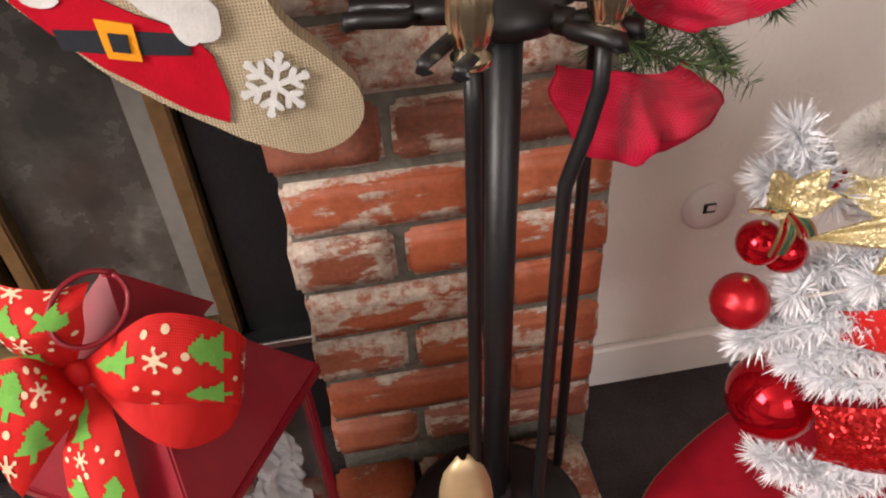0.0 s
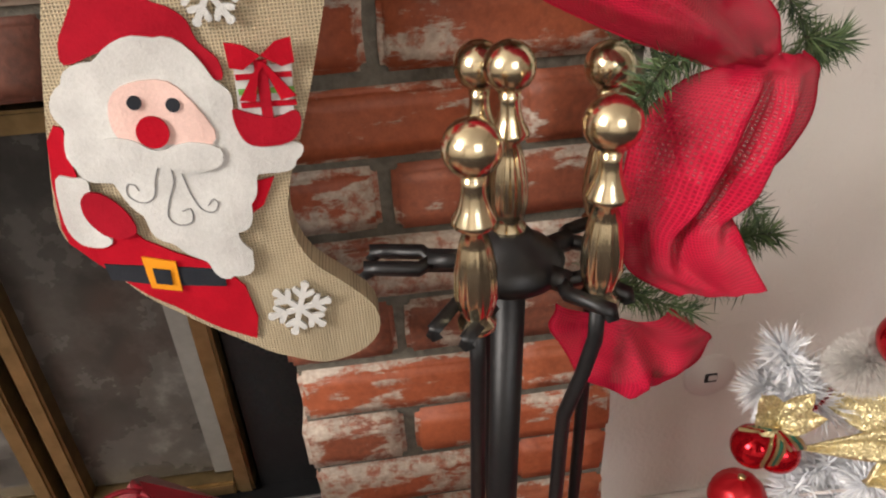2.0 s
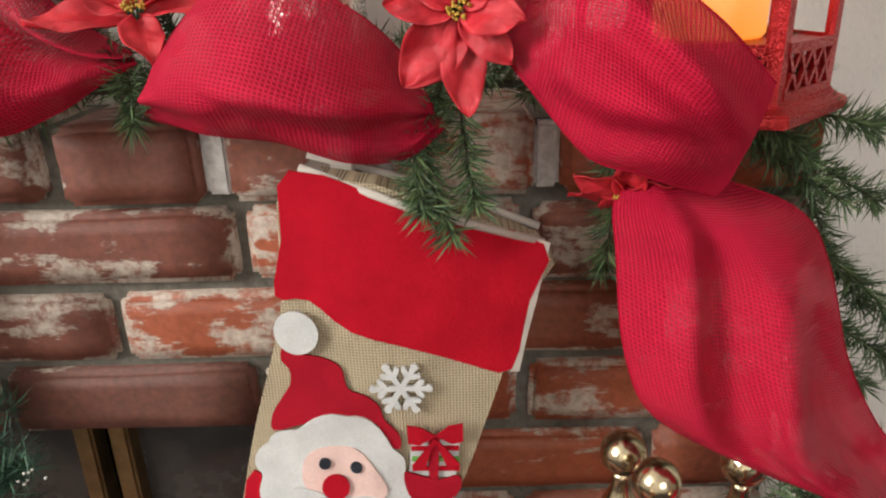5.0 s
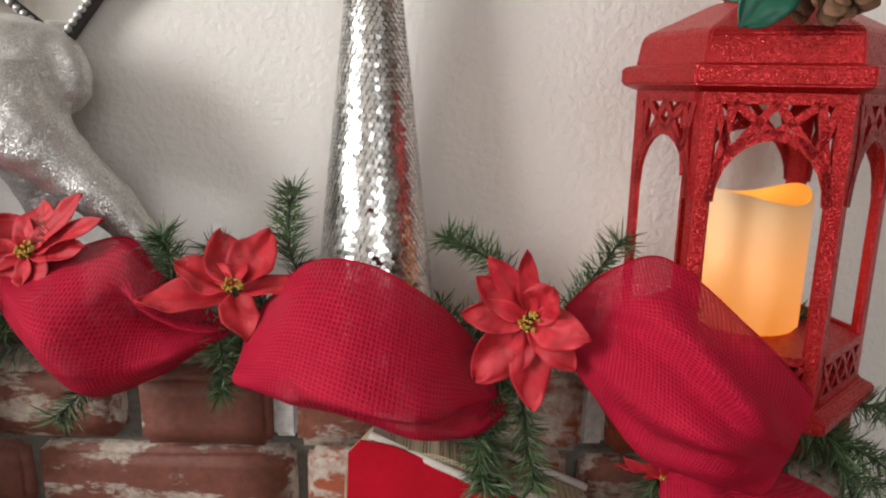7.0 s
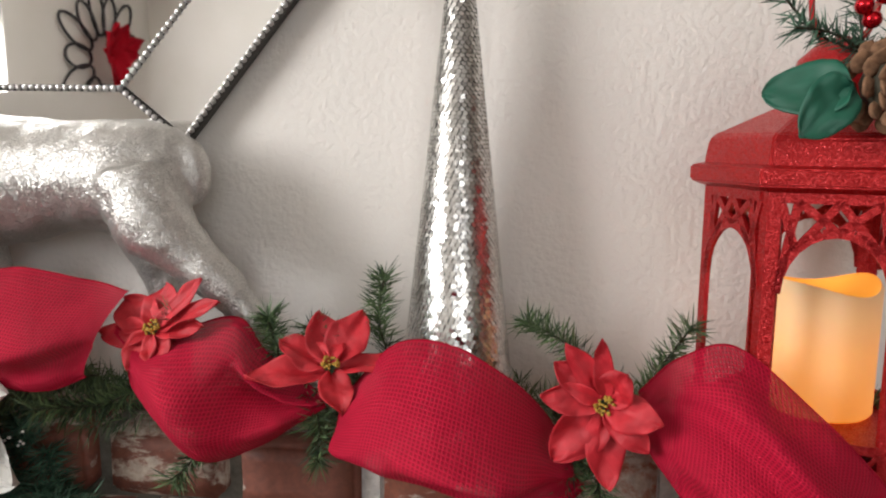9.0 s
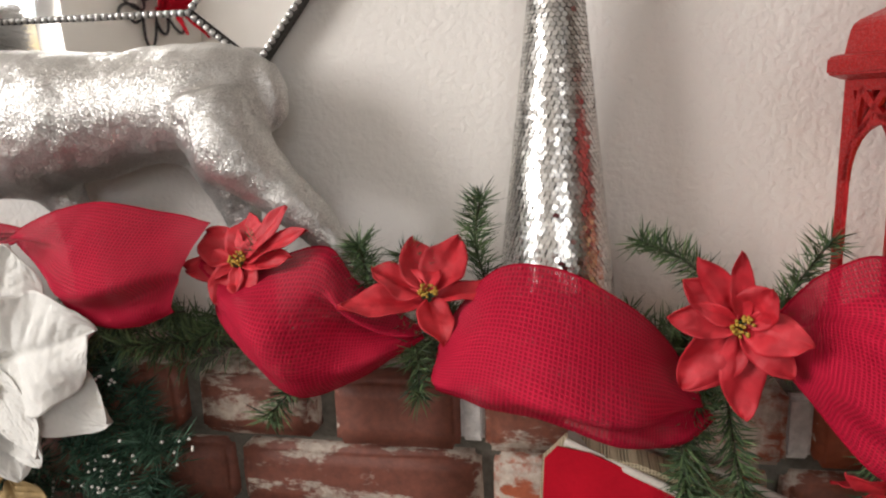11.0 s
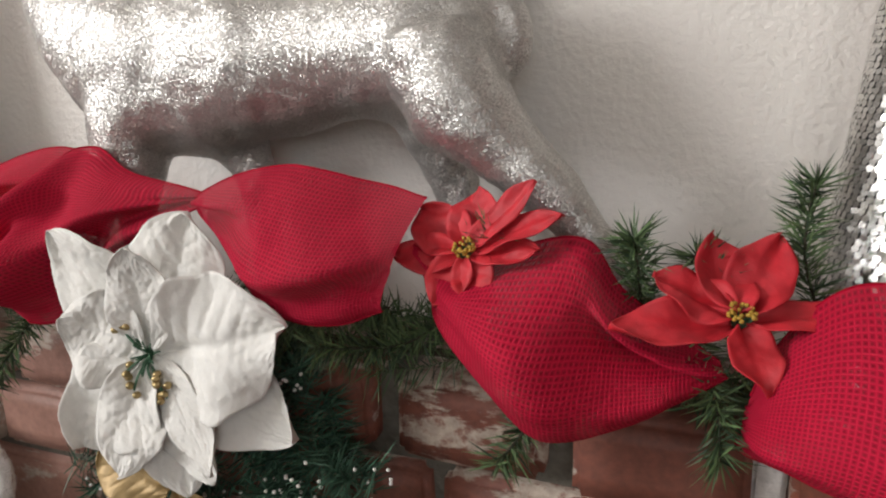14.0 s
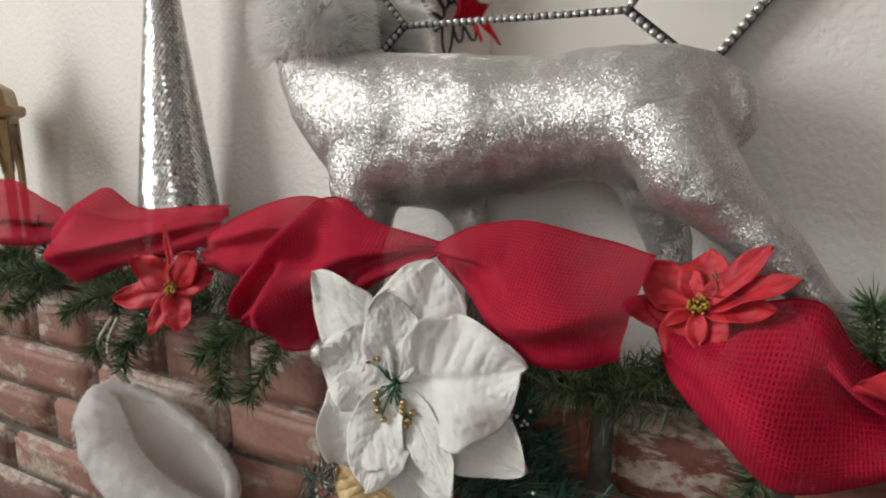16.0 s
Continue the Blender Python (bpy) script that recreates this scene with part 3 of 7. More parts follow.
def poinsettia(name, label, at, normal, material, seed, petals, beads=(), group="", crinkle=0.0, blunt=0.75):
    """petals: (angle, length, width, lift in degrees, curl), the undermost first."""
    ob = thing(name, label, "artificial flower", group)
    ob.matrix_world = facing(at, normal)
    for k, (ang, ln, wd, lift, curl) in enumerate(petals):
        p = part("petal", veined_petal(ln, wd, curl, seed * 20 + k, crinkle, 0.06 if crinkle else 0.16, blunt), material, ob, "", True)
        so = p.modifiers.new("thickness", "SOLIDIFY")
        so.thickness = 0.0005
        p.matrix_local = pose(0, 0, 0.0007 * k, 0, 0, ang) @ pose(0.003, 0, 0, (k * 37 % 17) - 8, -lift, 0)
    rnd = random.Random(seed)
    wires = bmesh.new()
    h = 0.0007 * len(petals)
    if beads:
        for bx, by, bz in beads:
            c = Vector((bx, by, h + bz))
            tube(wires, spline([(0, 0.001, h - 0.006), c * 0.5 + Vector((0, 0, 0.006)), c], 8), 0.0008, 6)
            for j in range(3):
                q = c + Vector((rnd.uniform(-1, 1), rnd.uniform(-1, 1), rnd.uniform(-0.3, 0.6))) * 0.0042
                part("bead", blob(bmesh.new(), q, 0.0025, 2, (1, 1, 1.2)), GOLD, ob, "gold bead", True)
        for k in range(22):
            a = rnd.uniform(0, math.tau)
            r = rnd.uniform(0.004, 0.013)
            tube(wires, [(0, 0, h - 0.006), (r * 0.5 * math.cos(a), r * 0.5 * math.sin(a), h + 0.004), (r * math.cos(a), r * math.sin(a), h + 0.008)], 0.00055, 5)
    else:
        bm = bmesh.new()
        for k in range(34):
            a, r = rnd.uniform(0, math.tau), 0.0065 * math.sqrt(rnd.random())
            q = Vector((r * math.cos(a), r * math.sin(a), h + 0.003 + rnd.uniform(0, 0.003)))
            blob(bm, q, 0.00125, 1)
            tube(wires, [(q.x * 0.3, q.y * 0.3, h - 0.006), q], 0.0005, 4)
        tagged(part("stamen_tuft", bm, YELLOW, ob, "yellow stamens", True), kind="stuff")
    part("stem_tuft", wires, GREEN_STEM, ob, "green wire stems")
    return ob


def flat_shape(name, outline, y, thick, material, parent, label="", smooth=3, bow=None, scallop=0.0):
    """A felt piece: outline of (x, z), standing at y, with a rounded edge."""
    pts = [(x, 0, z) for x, z in outline]
    if smooth:
        n = len(pts)
        loop = spline(pts[-2:] + pts + pts[:3], (n + 4) * smooth)[2 * smooth:(n + 2) * smooth]
    else:
        loop = [Vector(p) for p in pts]
    if scallop:
        cen = sum(loop, Vector()) / len(loop)
        loop = [p + (p - cen).normalized() * scallop * (abs(math.sin(math.pi * i / len(loop) * 19)) - 0.5) for i, p in enumerate(loop)]
    bm = bmesh.new()
    lift = bow if bow else (lambda x, z: 0.0)
    f = bm.faces.new([bm.verts.new((p.x, y - thick, p.z)) for p in loop])
    f.normal_update()
    bmesh.ops.triangulate(bm, faces=[f])
    x0, x1 = min(p.x for p in loop), max(p.x for p in loop)
    z0, z1 = min(p.z for p in loop), max(p.z for p in loop)
    step = 0.009
    for k in range(1, int((x1 - x0) / step) + 1):
        bmesh.ops.bisect_plane(bm, geom=list(bm.verts) + list(bm.edges) + list(bm.faces), plane_co=(x0 + k * step, 0, 0), plane_no=(1, 0, 0))
    for k in range(1, int((z1 - z0) / step) + 1):
        bmesh.ops.bisect_plane(bm, geom=list(bm.verts) + list(bm.edges) + list(bm.faces), plane_co=(0, 0, z0 + k * step), plane_no=(0, 0, 1))
    r = bmesh.ops.extrude_face_region(bm, geom=list(bm.faces))
    for v in [g for g in r["geom"] if isinstance(g, bmesh.types.BMVert)]:
        v.co.y = y
    for v in bm.verts:
        v.co.y -= lift(v.co.x, v.co.z)
    bmesh.ops.recalc_face_normals(bm, faces=list(bm.faces))
    return part(name, bm, material, parent, label)


# ---- firebox and glass doors ----
firebox = thing("firebox", "sooty black metal firebox behind the glass doors", "firebox")
bm = bmesh.new()
box(bm, -0.936, 0.0, 0.53, 0.55, -0.06, 0.70)
part("back_panel", bm, SOOT, firebox)
for name, a in (("side_panel", -0.955), ("side_panel", 0.003)):
    boxed(name, a, a + 0.017, WALL_Y + 0.125, 0.53, -0.06, 0.70, SOOT, firebox)
boxed("top_panel", -0.936, 0.0, WALL_Y + 0.125, 0.53, 0.70, 0.715, SOOT, firebox)
boxed("floor_panel", -0.936, 0.0, WALL_Y + 0.125, 0.53, -0.06, -0.04, SOOT, firebox)

screen = thing("fireplace_door_set", "black steel surround with tarnished brass framed smoked glass bifold doors", "fireplace doors")
bm = bmesh.new()
box(bm, -0.083, -0.002, 0.112, 0.124, 0.0, 0.686)
surround = part("side_plate", bm, BLACK_METAL, screen, "black steel side plate")
boxed("side_plate", -0.935, -0.855, 0.112, 0.124, 0.0, 0.686, BLACK_METAL, screen)
boxed("top_plate", -0.855, -0.083, 0.112, 0.124, 0.655, 0.686, BLACK_METAL, screen)
boxed("bottom_rail", -0.935, -0.002, 0.085, 0.124, 0.10, 0.142, BLACK_METAL, screen, 0.003)
boxed("sill", -0.935, -0.002, 0.06, 0.124, 0.0, 0.10, BLACK_METAL, screen, 0.002)
boxed("rail_lip", -0.935, -0.002, 0.080, 0.0845, 0.136, 0.146, SILVER, screen, 0.001, 1, "dull steel lip")
bm = bmesh.new()
for i in range(5):
    for j in range(34):
        bmesh.ops.create_circle(bm, cap_ends=True, segments=8, radius=0.0022, matrix=pose(-0.062 + i * 0.009 + (j % 2) * 0.0045, 0.1115, 0.24 + j * 0.0065, 90, 0, 0))
tagged(part("vent_pattern", bm, HOLE, surround, "rows of small round vent holes"), kind="stuff")
for x0, x1 in ((-0.300, -0.089), (-0.520, -0.316), (-0.740, -0.536), (-0.850, -0.756)):
    door = part("door", box(bmesh.new(), x0 + 0.018, x1 - 0.018, 0.122, 0.127, 0.17, 0.63), ASH_GLASS, screen, "smoked glass door pane")
    for nm, q in (("stile", (x0, x0 + 0.02, 0.146, 0.652)), ("stile", (x1 - 0.02, x1, 0.146, 0.652)), ("rail", (x0 + 0.02, x1 - 0.02, 0.146, 0.168)), ("rail", (x0 + 0.02, x1 - 0.02, 0.630, 0.652))):
        boxed(nm, q[0], q[1], 0.1, 0.128, q[2], q[3], BRASS_OLD, door, 0.003, 2, "tarnished brass frame")
boxed("reveal_strip", -0.135, -0.112, 0.118, 0.1215, 0.17, 0.63, DULL_STEEL, screen, 0.0, 1, "dull metal strip behind the glass edge")

# ---- fireside tools ----
stand = thing("fire_tool_stand", "black iron fire tool stand with brass handle on the hearth", "fire tools")
SX, SY = 0.183, -0.115
bm = lathe(bmesh.new(), [(0.1, 0.0), (0.103, 0.006), (0.1, 0.016), (0.085, 0.024), (0.05, 0.03), (0.03, 0.04), (0.018, 0.06), (0.0165, 0.07)], (SX - 0.012, SY, 0.0), 36)
part("base", bm, BLACK_METAL, stand, "round black iron base", True)
bm = tube(bmesh.new(), [(SX - 0.012, SY, 0.06), (SX, SY, 0.585)], 0.0124, 14)
part("pole", bm, BLACK_METAL, stand, "", True)
bm = lathe(bmesh.new(), [(0.018, 0.0), (0.036, 0.004), (0.038, 0.014), (0.03, 0.022), (0.018, 0.03), (0.014, 0.036)], (SX, SY, 0.575), 28)
part("collar", bm, BLACK_METAL, stand, "", True)


def handle(bm, c, s=1.0):
    """The turned brass handle with a ball on top; c is its foot."""
    prof = [(0.0075, 0.0), (0.0115, 0.003), (0.012, 0.008), (0.0085, 0.012), (0.0105, 0.017), (0.0128, 0.028), (0.0125, 0.045), (0.0095, 0.062), (0.0065, 0.072), (0.0135, 0.077), (0.0128, 0.080), (0.0092, 0.087), (0.0074, 0.094), (0.0068, 0.101), (0.0074, 0.106)]
    for k in range(11):
        a = -1.25 + k * (math.pi / 2 + 1.25) / 10
        prof.append((max(0.0006, 0.0170 * math.cos(a)), 0.1225 + 0.0168 * math.sin(a)))
    lathe(bm, [(r * s, h * s) for r, h in prof], c, 48)
    c = Vector(c)
    for v in bm.verts:
        d = v.co - c
        if 0.014 * s < d.z < 0.07 * s:
            k = 1 + 0.05 * math.cos(12 * math.atan2(d.y, d.x))
            v.co.x, v.co.y = c.x + d.x * k, c.y + d.y * k
    return bm


bm = handle(bmesh.new(), (SX, SY, 0.607), 0.94)
part("handle", bm, BRASS, stand, "polished brass turned handle", True)
for dx, dy in ((-0.085, 0.02), (-0.045, -0.062), (0.05, -0.052), (0.075, 0.03)):
    bm = bmesh.new()
    d = Vector((dx, dy, 0))
    n = d.normalized()
    s = Vector((-n.y, n.x, 0)) * 0.011
    c = Vector((SX, SY, 0.586))
    tube(bm, [c + n * 0.025, c + d * 0.65], [0.0085, 0.0085], 4)
    for sg in (1, -1):
        tube(bm, [c + d * 0.6, c + d * 0.7 + s * sg, c + d + s * sg, c + d + n * 0.010 + s * sg, c + d + n * 0.0105 + s * sg + Vector((0, 0, -0.006))], 0.0056, 4)
    part("hook_arm", bm, BLACK_METAL, stand, "forked black iron hook", True)


def fire_tool(name, label, hx, hy, hz, foot, kind):
    ob = thing(name, label, "fire tool", "fireside tools")
    part("handle", handle(bmesh.new(), (hx, hy, hz - 0.123)), BRASS, ob, "polished brass turned handle", True)
    top = hz - 0.121
    mid = [(hx, hy, top + 0.004), (hx, hy, top - 0.03)]
    bend = [(hx - 0.007, hy, top - 0.06), (hx - 0.018, hy + 0.002, top - 0.10), (hx - 0.019, hy + 0.003, top - 0.14)] if kind == "tongs" else []
    part("shaft", tube(bmesh.new(), mid + bend + [foot], 0.0054, 10), BLACK_METAL, ob, "square black iron shaft", True)
    f = Vector(foot)
    if kind == "shovel":
        bm = bmesh.new()
        rows = []
        for i in range(9):
            u = i / 8
            w = 0.0245 * math.sqrt(math.sin(math.pi / 2 * min(1, u * 2.6 + 0.02)))
            rows.append([bm.verts.new((f.x - 0.012 + w * v, f.y - 0.008 - 0.012 * u + 0.006 * v * v, f.z + 0.02 - 0.15 * u)) for v in (-1, -0.5, 0, 0.5, 1)])
        for a, b in zip(rows, rows[1:]):
            for j in range(4):
                bm.faces.new((a[j], a[j + 1], b[j + 1], b[j]))
        p = part("scoop", bm, BRASS_SATIN, ob, "brass shovel blade", True)
        p.modifiers.new("thickness", "SOLIDIFY").thickness = 0.002
    elif kind == "brush":
        bm = bmesh.new()
        for k in range(160):
            a = k * 2.399
            r = 0.02 * math.sqrt(k / 160)
            tube(bm, [f + Vector((r * 0.4 * math.cos(a), r * 0.4 * math.sin(a), 0.03)), f + Vector((r * math.cos(a), r * math.sin(a), -0.045))], 0.0011, 3, False)
        part("bristles", bm, BLACK_METAL, ob, "black bristles")
    return ob


fire_tool("fire_shovel", "fire shovel with brass handle and black iron shaft", 0.150, -0.174, 0.700, (0.143, -0.166, 0.196), "shovel")
fire_tool("fire_tongs", "fire tongs with brass handle and bent iron shaft", 0.230, -0.165, 0.702, (0.205, -0.155, 0.06), "tongs")
fire_tool("fire_poker", "fire poker with brass handle hung at the back", 0.259, -0.075, 0.704, (0.250, -0.085, 0.05), "poker")
fire_tool("hearth_brush", "hearth brush with brass handle hung at the back", 0.173, -0.068, 0.710, (0.176, -0.085, 0.09), "brush")

# ---- burlap stocking ----
stocking = thing("burlap_stocking", "burlap stocking with red cuff and felt patches on the bricks", "stocking")


def belly(x, z):
    pull = 0.0026 * noise.noise(Vector((x * 32, 0.4, z * 26)))
    return 0.014 * max(0.0, 1 - ((x - 0.005) / 0.11) ** 2) * (0.75 + 0.25 * math.sin(z * 24 + x * 17)) + pull


SOCK = [(-0.044, 0.924), (0.111, 0.869), (0.101, 0.827), (0.087, 0.782), (0.069, 0.721), (0.053, 0.672), (0.038, 0.632), (0.0355, 0.602), (0.046, 0.573), (0.070, 0.546), (0.088, 0.521), (0.088, 0.496), (0.070, 0.478), (0.043, 0.474), (0.014, 0.486), (-0.012, 0.501), (-0.070, 0.544), (-0.112, 0.592), (-0.124, 0.617), (-0.114, 0.669), (-0.096, 0.735), (-0.078, 0.79), (-0.064, 0.84)]


def add_planar_uv(ob):
    me = ob.data
    layer = me.uv_layers.new(name="UVMap")
    for lp in me.loops:
        co = me.vertices[lp.vertex_index].co
        layer.data[lp.index].uv = (co.x, co.z)


sock = flat_shape("sock", SOCK, -0.03, 0.024, BURLAP, stocking, "natural burlap body", 3, belly)
add_planar_uv(sock)
SY0 = -0.0545


def patch(name, outline, lift, material, label="", smooth=3, scallop=0.0):
    return flat_shape(name, outline, SY0 - lift, 0.0016, material, stocking, label, smooth, belly, scallop)


patch("cuff", [(-0.050, 0.9265), (0.03, 0.899), (0.112, 0.870), (0.103, 0.83), (0.091, 0.779), (0.060, 0.785), (0.033, 0.796), (-0.019, 0.813), (-0.046, 0.836), (-0.069, 0.839), (-0.060, 0.88)], 0.0005, RED_FELT, "red felt cuff")
patch("cuff_edge", [(0.108, 0.8735), (0.1165, 0.8705), (0.107, 0.825), (0.0965, 0.776), (0.090, 0.777)], 0.0002, CREAM_CLOTH, "cream lining edge", 0)
bm = tube(bmesh.new(), [(-0.045, -0.058, 0.926), (0.03, -0.072, 0.900), (0.112, -0.054, 0.870)], 0.0028, 8)
tube(bm, [(-0.045, -0.030, 0.928), (0.03, -0.022, 0.904), (0.112, -0.030, 0.873)], 0.0028, 8)
part("rim", bm, CREAM_CLOTH, stocking, "cream seam round the mouth", True)
bm = bmesh.new()
vs = [[bm.verts.new(p) for p in row] for row in ([(-0.043, -0.052, 0.926), (0.03, -0.066, 0.901), (0.110, -0.050, 0.871)], [(-0.043, -0.028, 0.924), (0.03, -0.022, 0.898), (0.110, -0.028, 0.869)])]
for j in range(2):
    bm.faces.new((vs[0][j], vs[0][j + 1], vs[1][j + 1], vs[1][j]))
part("lining", bm, CREAM_CLOTH, stocking, "cream cloth lining")
bm = bmesh.new()
box(bm, -0.029, -0.013, -0.038, -0.034, 0.905, 0.955, 0.0015)
part("hanging_loop", bm, CREAM_CLOTH, stocking, "cream cloth hanging loop")
patch("body_patch", [(-0.110, 0.681), (-0.097, 0.689), (-0.098, 0.652), (-0.067, 0.604), (-0.028, 0.584), (-0.005, 0.560), (-0.006, 0.509), (-0.056, 0.541), (-0.094, 0.573), (-0.114, 0.598), (-0.121, 0.617)], 0.0012, RED_FELT, "red felt patch", 2)
patch("shoulder_patch", [(0.008, 0.642), (0.030, 0.644), (0.020, 0.625), (0.008, 0.618)], 0.001, RED_FELT, "red felt patch", 1)
patch("cap_patch", [(-0.0678, 0.8005), (-0.0577, 0.7943), (-0.0393, 0.7902), (-0.0286, 0.7823), (-0.0252, 0.7663), (-0.0125, 0.7601), (-0.0038, 0.7513), (-0.0005, 0.7385), (0.0094, 0.7264), (0.009, 0.7132), (-0.0057, 0.7201), (-0.0239, 0.7358), (-0.0408, 0.7412), (-0.0622, 0.7356), (-0.0825, 0.7298), (-0.0823, 0.7426), (-0.0744, 0.7559), (-0.0667, 0.7684), (-0.0658, 0.7807), (-0.0709, 0.7888)], 0.001, DARK_RED_FELT, "red felt cap shape")
patch("scalloped_patch", [(-0.0895, 0.7205), (-0.074, 0.729), (-0.0569, 0.7368), (-0.0315, 0.7452), (-0.0102, 0.7364), (0.0086, 0.711), (0.0125, 0.695), (0.0137, 0.6813), (0.024, 0.672), (0.0395, 0.671), (0.0498, 0.6654), (0.0485, 0.654), (0.0375, 0.6475), (0.0188, 0.6474), (0.0151, 0.6303), (0.008, 0.614), (0.0, 0.604), (0.0065, 0.5915), (0.0035, 0.577), (-0.0105, 0.5695), (-0.0225, 0.5755), (-0.03, 0.589), (-0.045, 0.599), (-0.057, 0.6114), (-0.064, 0.629), (-0.074, 0.648), (-0.088, 0.653), (-0.0985, 0.665), (-0.0957, 0.6844), (-0.0985, 0.7)], 0.003, WHITE_FELT, "white scalloped felt patch", 4, 0.0045)
patch("sleeve_patch", [(-0.1126, 0.6547), (-0.1015, 0.6555), (-0.0916, 0.654), (-0.0935, 0.6414), (-0.1004, 0.631), (-0.0992, 0.6183), (-0.0886, 0.606), (-0.0978, 0.6002), (-0.1113, 0.6043), (-0.1173, 0.6219)], 0.003, WHITE_FELT, "white felt patch")
patch("oval_patch", [(-0.1014, 0.6369), (-0.0936, 0.6448), (-0.0812, 0.6404), (-0.0705, 0.6265), (-0.069, 0.6133), (-0.0791, 0.608), (-0.0928, 0.611), (-0.1016, 0.6231)], 0.0045, DARK_RED_FELT, "red oval felt patch")
patch("pink_patch", [(-0.062, 0.705), (-0.053, 0.715), (-0.034, 0.718), (-0.018, 0.712), (-0.001, 0.683), (-0.009, 0.671), (-0.028, 0.676), (-0.054, 0.678), (-0.063, 0.688)], 0.0046, PINK_FELT, "pale pink felt patch")
patch("wavy_patch", [(-0.072, 0.681), (-0.064, 0.684), (-0.052, 0.681), (-0.039, 0.673), (-0.019, 0.677), (0.0, 0.671), (-0.001, 0.66), (-0.014, 0.656), (-0.03, 0.659), (-0.043, 0.662), (-0.054, 0.665), (-0.066, 0.669)], 0.006, WHITE_FELT, "white felt strip")
patch("round_patch", [(-0.0388 + 0.0102 * math.cos(k * math.tau / 10), 0.6858 + 0.0105 * math.sin(k * math.tau / 10)) for k in range(10)], 0.0075, RED_FELT, "round red felt patch", 2)
for ex, ez in ((-0.0458, 0.7052), (-0.0229, 0.7018)):
    patch("dot_patch", [(ex + 0.0044 * math.cos(k * math.tau / 10), ez + 0.0044 * math.sin(k * math.tau / 10)) for k in range(10)], 0.0064, BLACK_FELT, "small round black felt dot", 2)
patch("pompom_patch", [(-0.057 + 0.0155 * math.cos(k * math.tau / 12), 0.812 + 0.017 * math.sin(k * math.tau / 12)) for k in range(12)], 0.004, WHITE_FELT, "round white felt patch", 2)
patch("belt_patch", [(-0.101, 0.586), (-0.060, 0.583), (-0.016, 0.577), (-0.018, 0.563), (-0.060, 0.567), (-0.100, 0.572)], 0.0026, BLACK_FELT, "charcoal felt belt strip", 1)
patch("buckle_patch", [(-0.072, 0.592), (-0.049, 0.587), (-0.050, 0.562), (-0.071, 0.566)], 0.0042, ORANGE_FELT, "orange felt buckle", 0)
patch("buckle_centre", [(-0.066, 0.583), (-0.054, 0.581), (-0.055, 0.569), (-0.066, 0.571)], 0.0058, BLACK_FELT, "", 0)
patch("gift_patch", [(0.018, 0.722), (0.054, 0.720), (0.050, 0.686), (0.015, 0.688)], 0.001, WHITE_FELT, "white felt gift shape", 0)
for z, m_ in ((0.714, RED_FELT), (0.704, GREEN_FELT), (0.695, RED_FELT)):
    patch("stripe", [(0.018, z + 0.0022), (0.053, z + 0.0012), (0.053, z - 0.0022), (0.018, z - 0.0014)], 0.0026, m_, "", 0)
patch("upright_stripe", [(0.031, 0.725), (0.039, 0.725), (0.037, 0.686), (0.030, 0.686)], 0.0042, DARK_RED_FELT, "", 0)
for sg in (-1, 1):
    patch("bow_patch", [(0.036, 0.728), (0.036 + sg * 0.010, 0.736), (0.036 + sg * 0.020, 0.738), (0.036 + sg * 0.020, 0.722), (0.036 + sg * 0.012, 0.720)], 0.0058, RED_FELT, "red felt bow loop", 1)
    patch("bow_tail", [(0.035, 0.725), (0.038, 0.723), (0.036 + sg * 0.018, 0.700), (0.036 + sg * 0.008, 0.698)], 0.0056, RED_FELT, "red felt bow tail", 0)
patch("mitten_patch", [(0.012, 0.694), (0.024, 0.690), (0.038, 0.686), (0.052, 0.690), (0.054, 0.680), (0.046, 0.669), (0.026, 0.668), (0.015, 0.675)], 0.0048, DARK_RED_FELT, "red mitten shaped felt patch")


GREY_THREAD = felt("grey_thread", (0.3, 0.3, 0.3))


def snowflake(cx, cz, r, spin):
    """A flat felt flake cut from one piece, with rounded lobes."""
    outline = []
    for k in range(6):
        a = math.radians(spin + 60 * k)
        d, s = (math.cos(a), math.sin(a)), (-math.sin(a), math.cos(a))
        half = [(0.16, 0.09), (0.44, 0.09), (0.60, 0.30), (0.70, 0.37), (0.80, 0.30), (0.76, 0.18), (0.68, 0.10), (0.86, 0.10), (0.93, 0.14), (1.03, 0.11)]
        for p, q in [(p, -q) for p, q in half] + [(1.07, 0.0)] + [(p, q) for p, q in half[::-1]]:
            outline.append((cx + r * (d[0] * p + s[0] * q), cz + r * (d[1] * p + s[1] * q)))
    bm = bmesh.new()
    yb = SY0 - 0.002 - belly(cx, cz)
    f = bm.faces.new([bm.verts.new((x, yb, z)) for x, z in outline])
    up = bmesh.ops.extrude_face_region(bm, geom=[f])
    for v in [g for g in up["geom"] if isinstance(g, bmesh.types.BMVert)]:
        v.co.y -= 0.0022
    bmesh.ops.recalc_face_normals(bm, faces=list(bm.faces))
    rim = [e for e in bm.edges if all(v.co.y < yb - 0.001 for v in e.verts)]
    bmesh.ops.bevel(bm, geom=rim, offset=0.0005, segments=2, affect="EDGES", clamp_overlap=True)
    part("snowflake", bm, WHITE_FELT, stocking, "white felt snowflake")


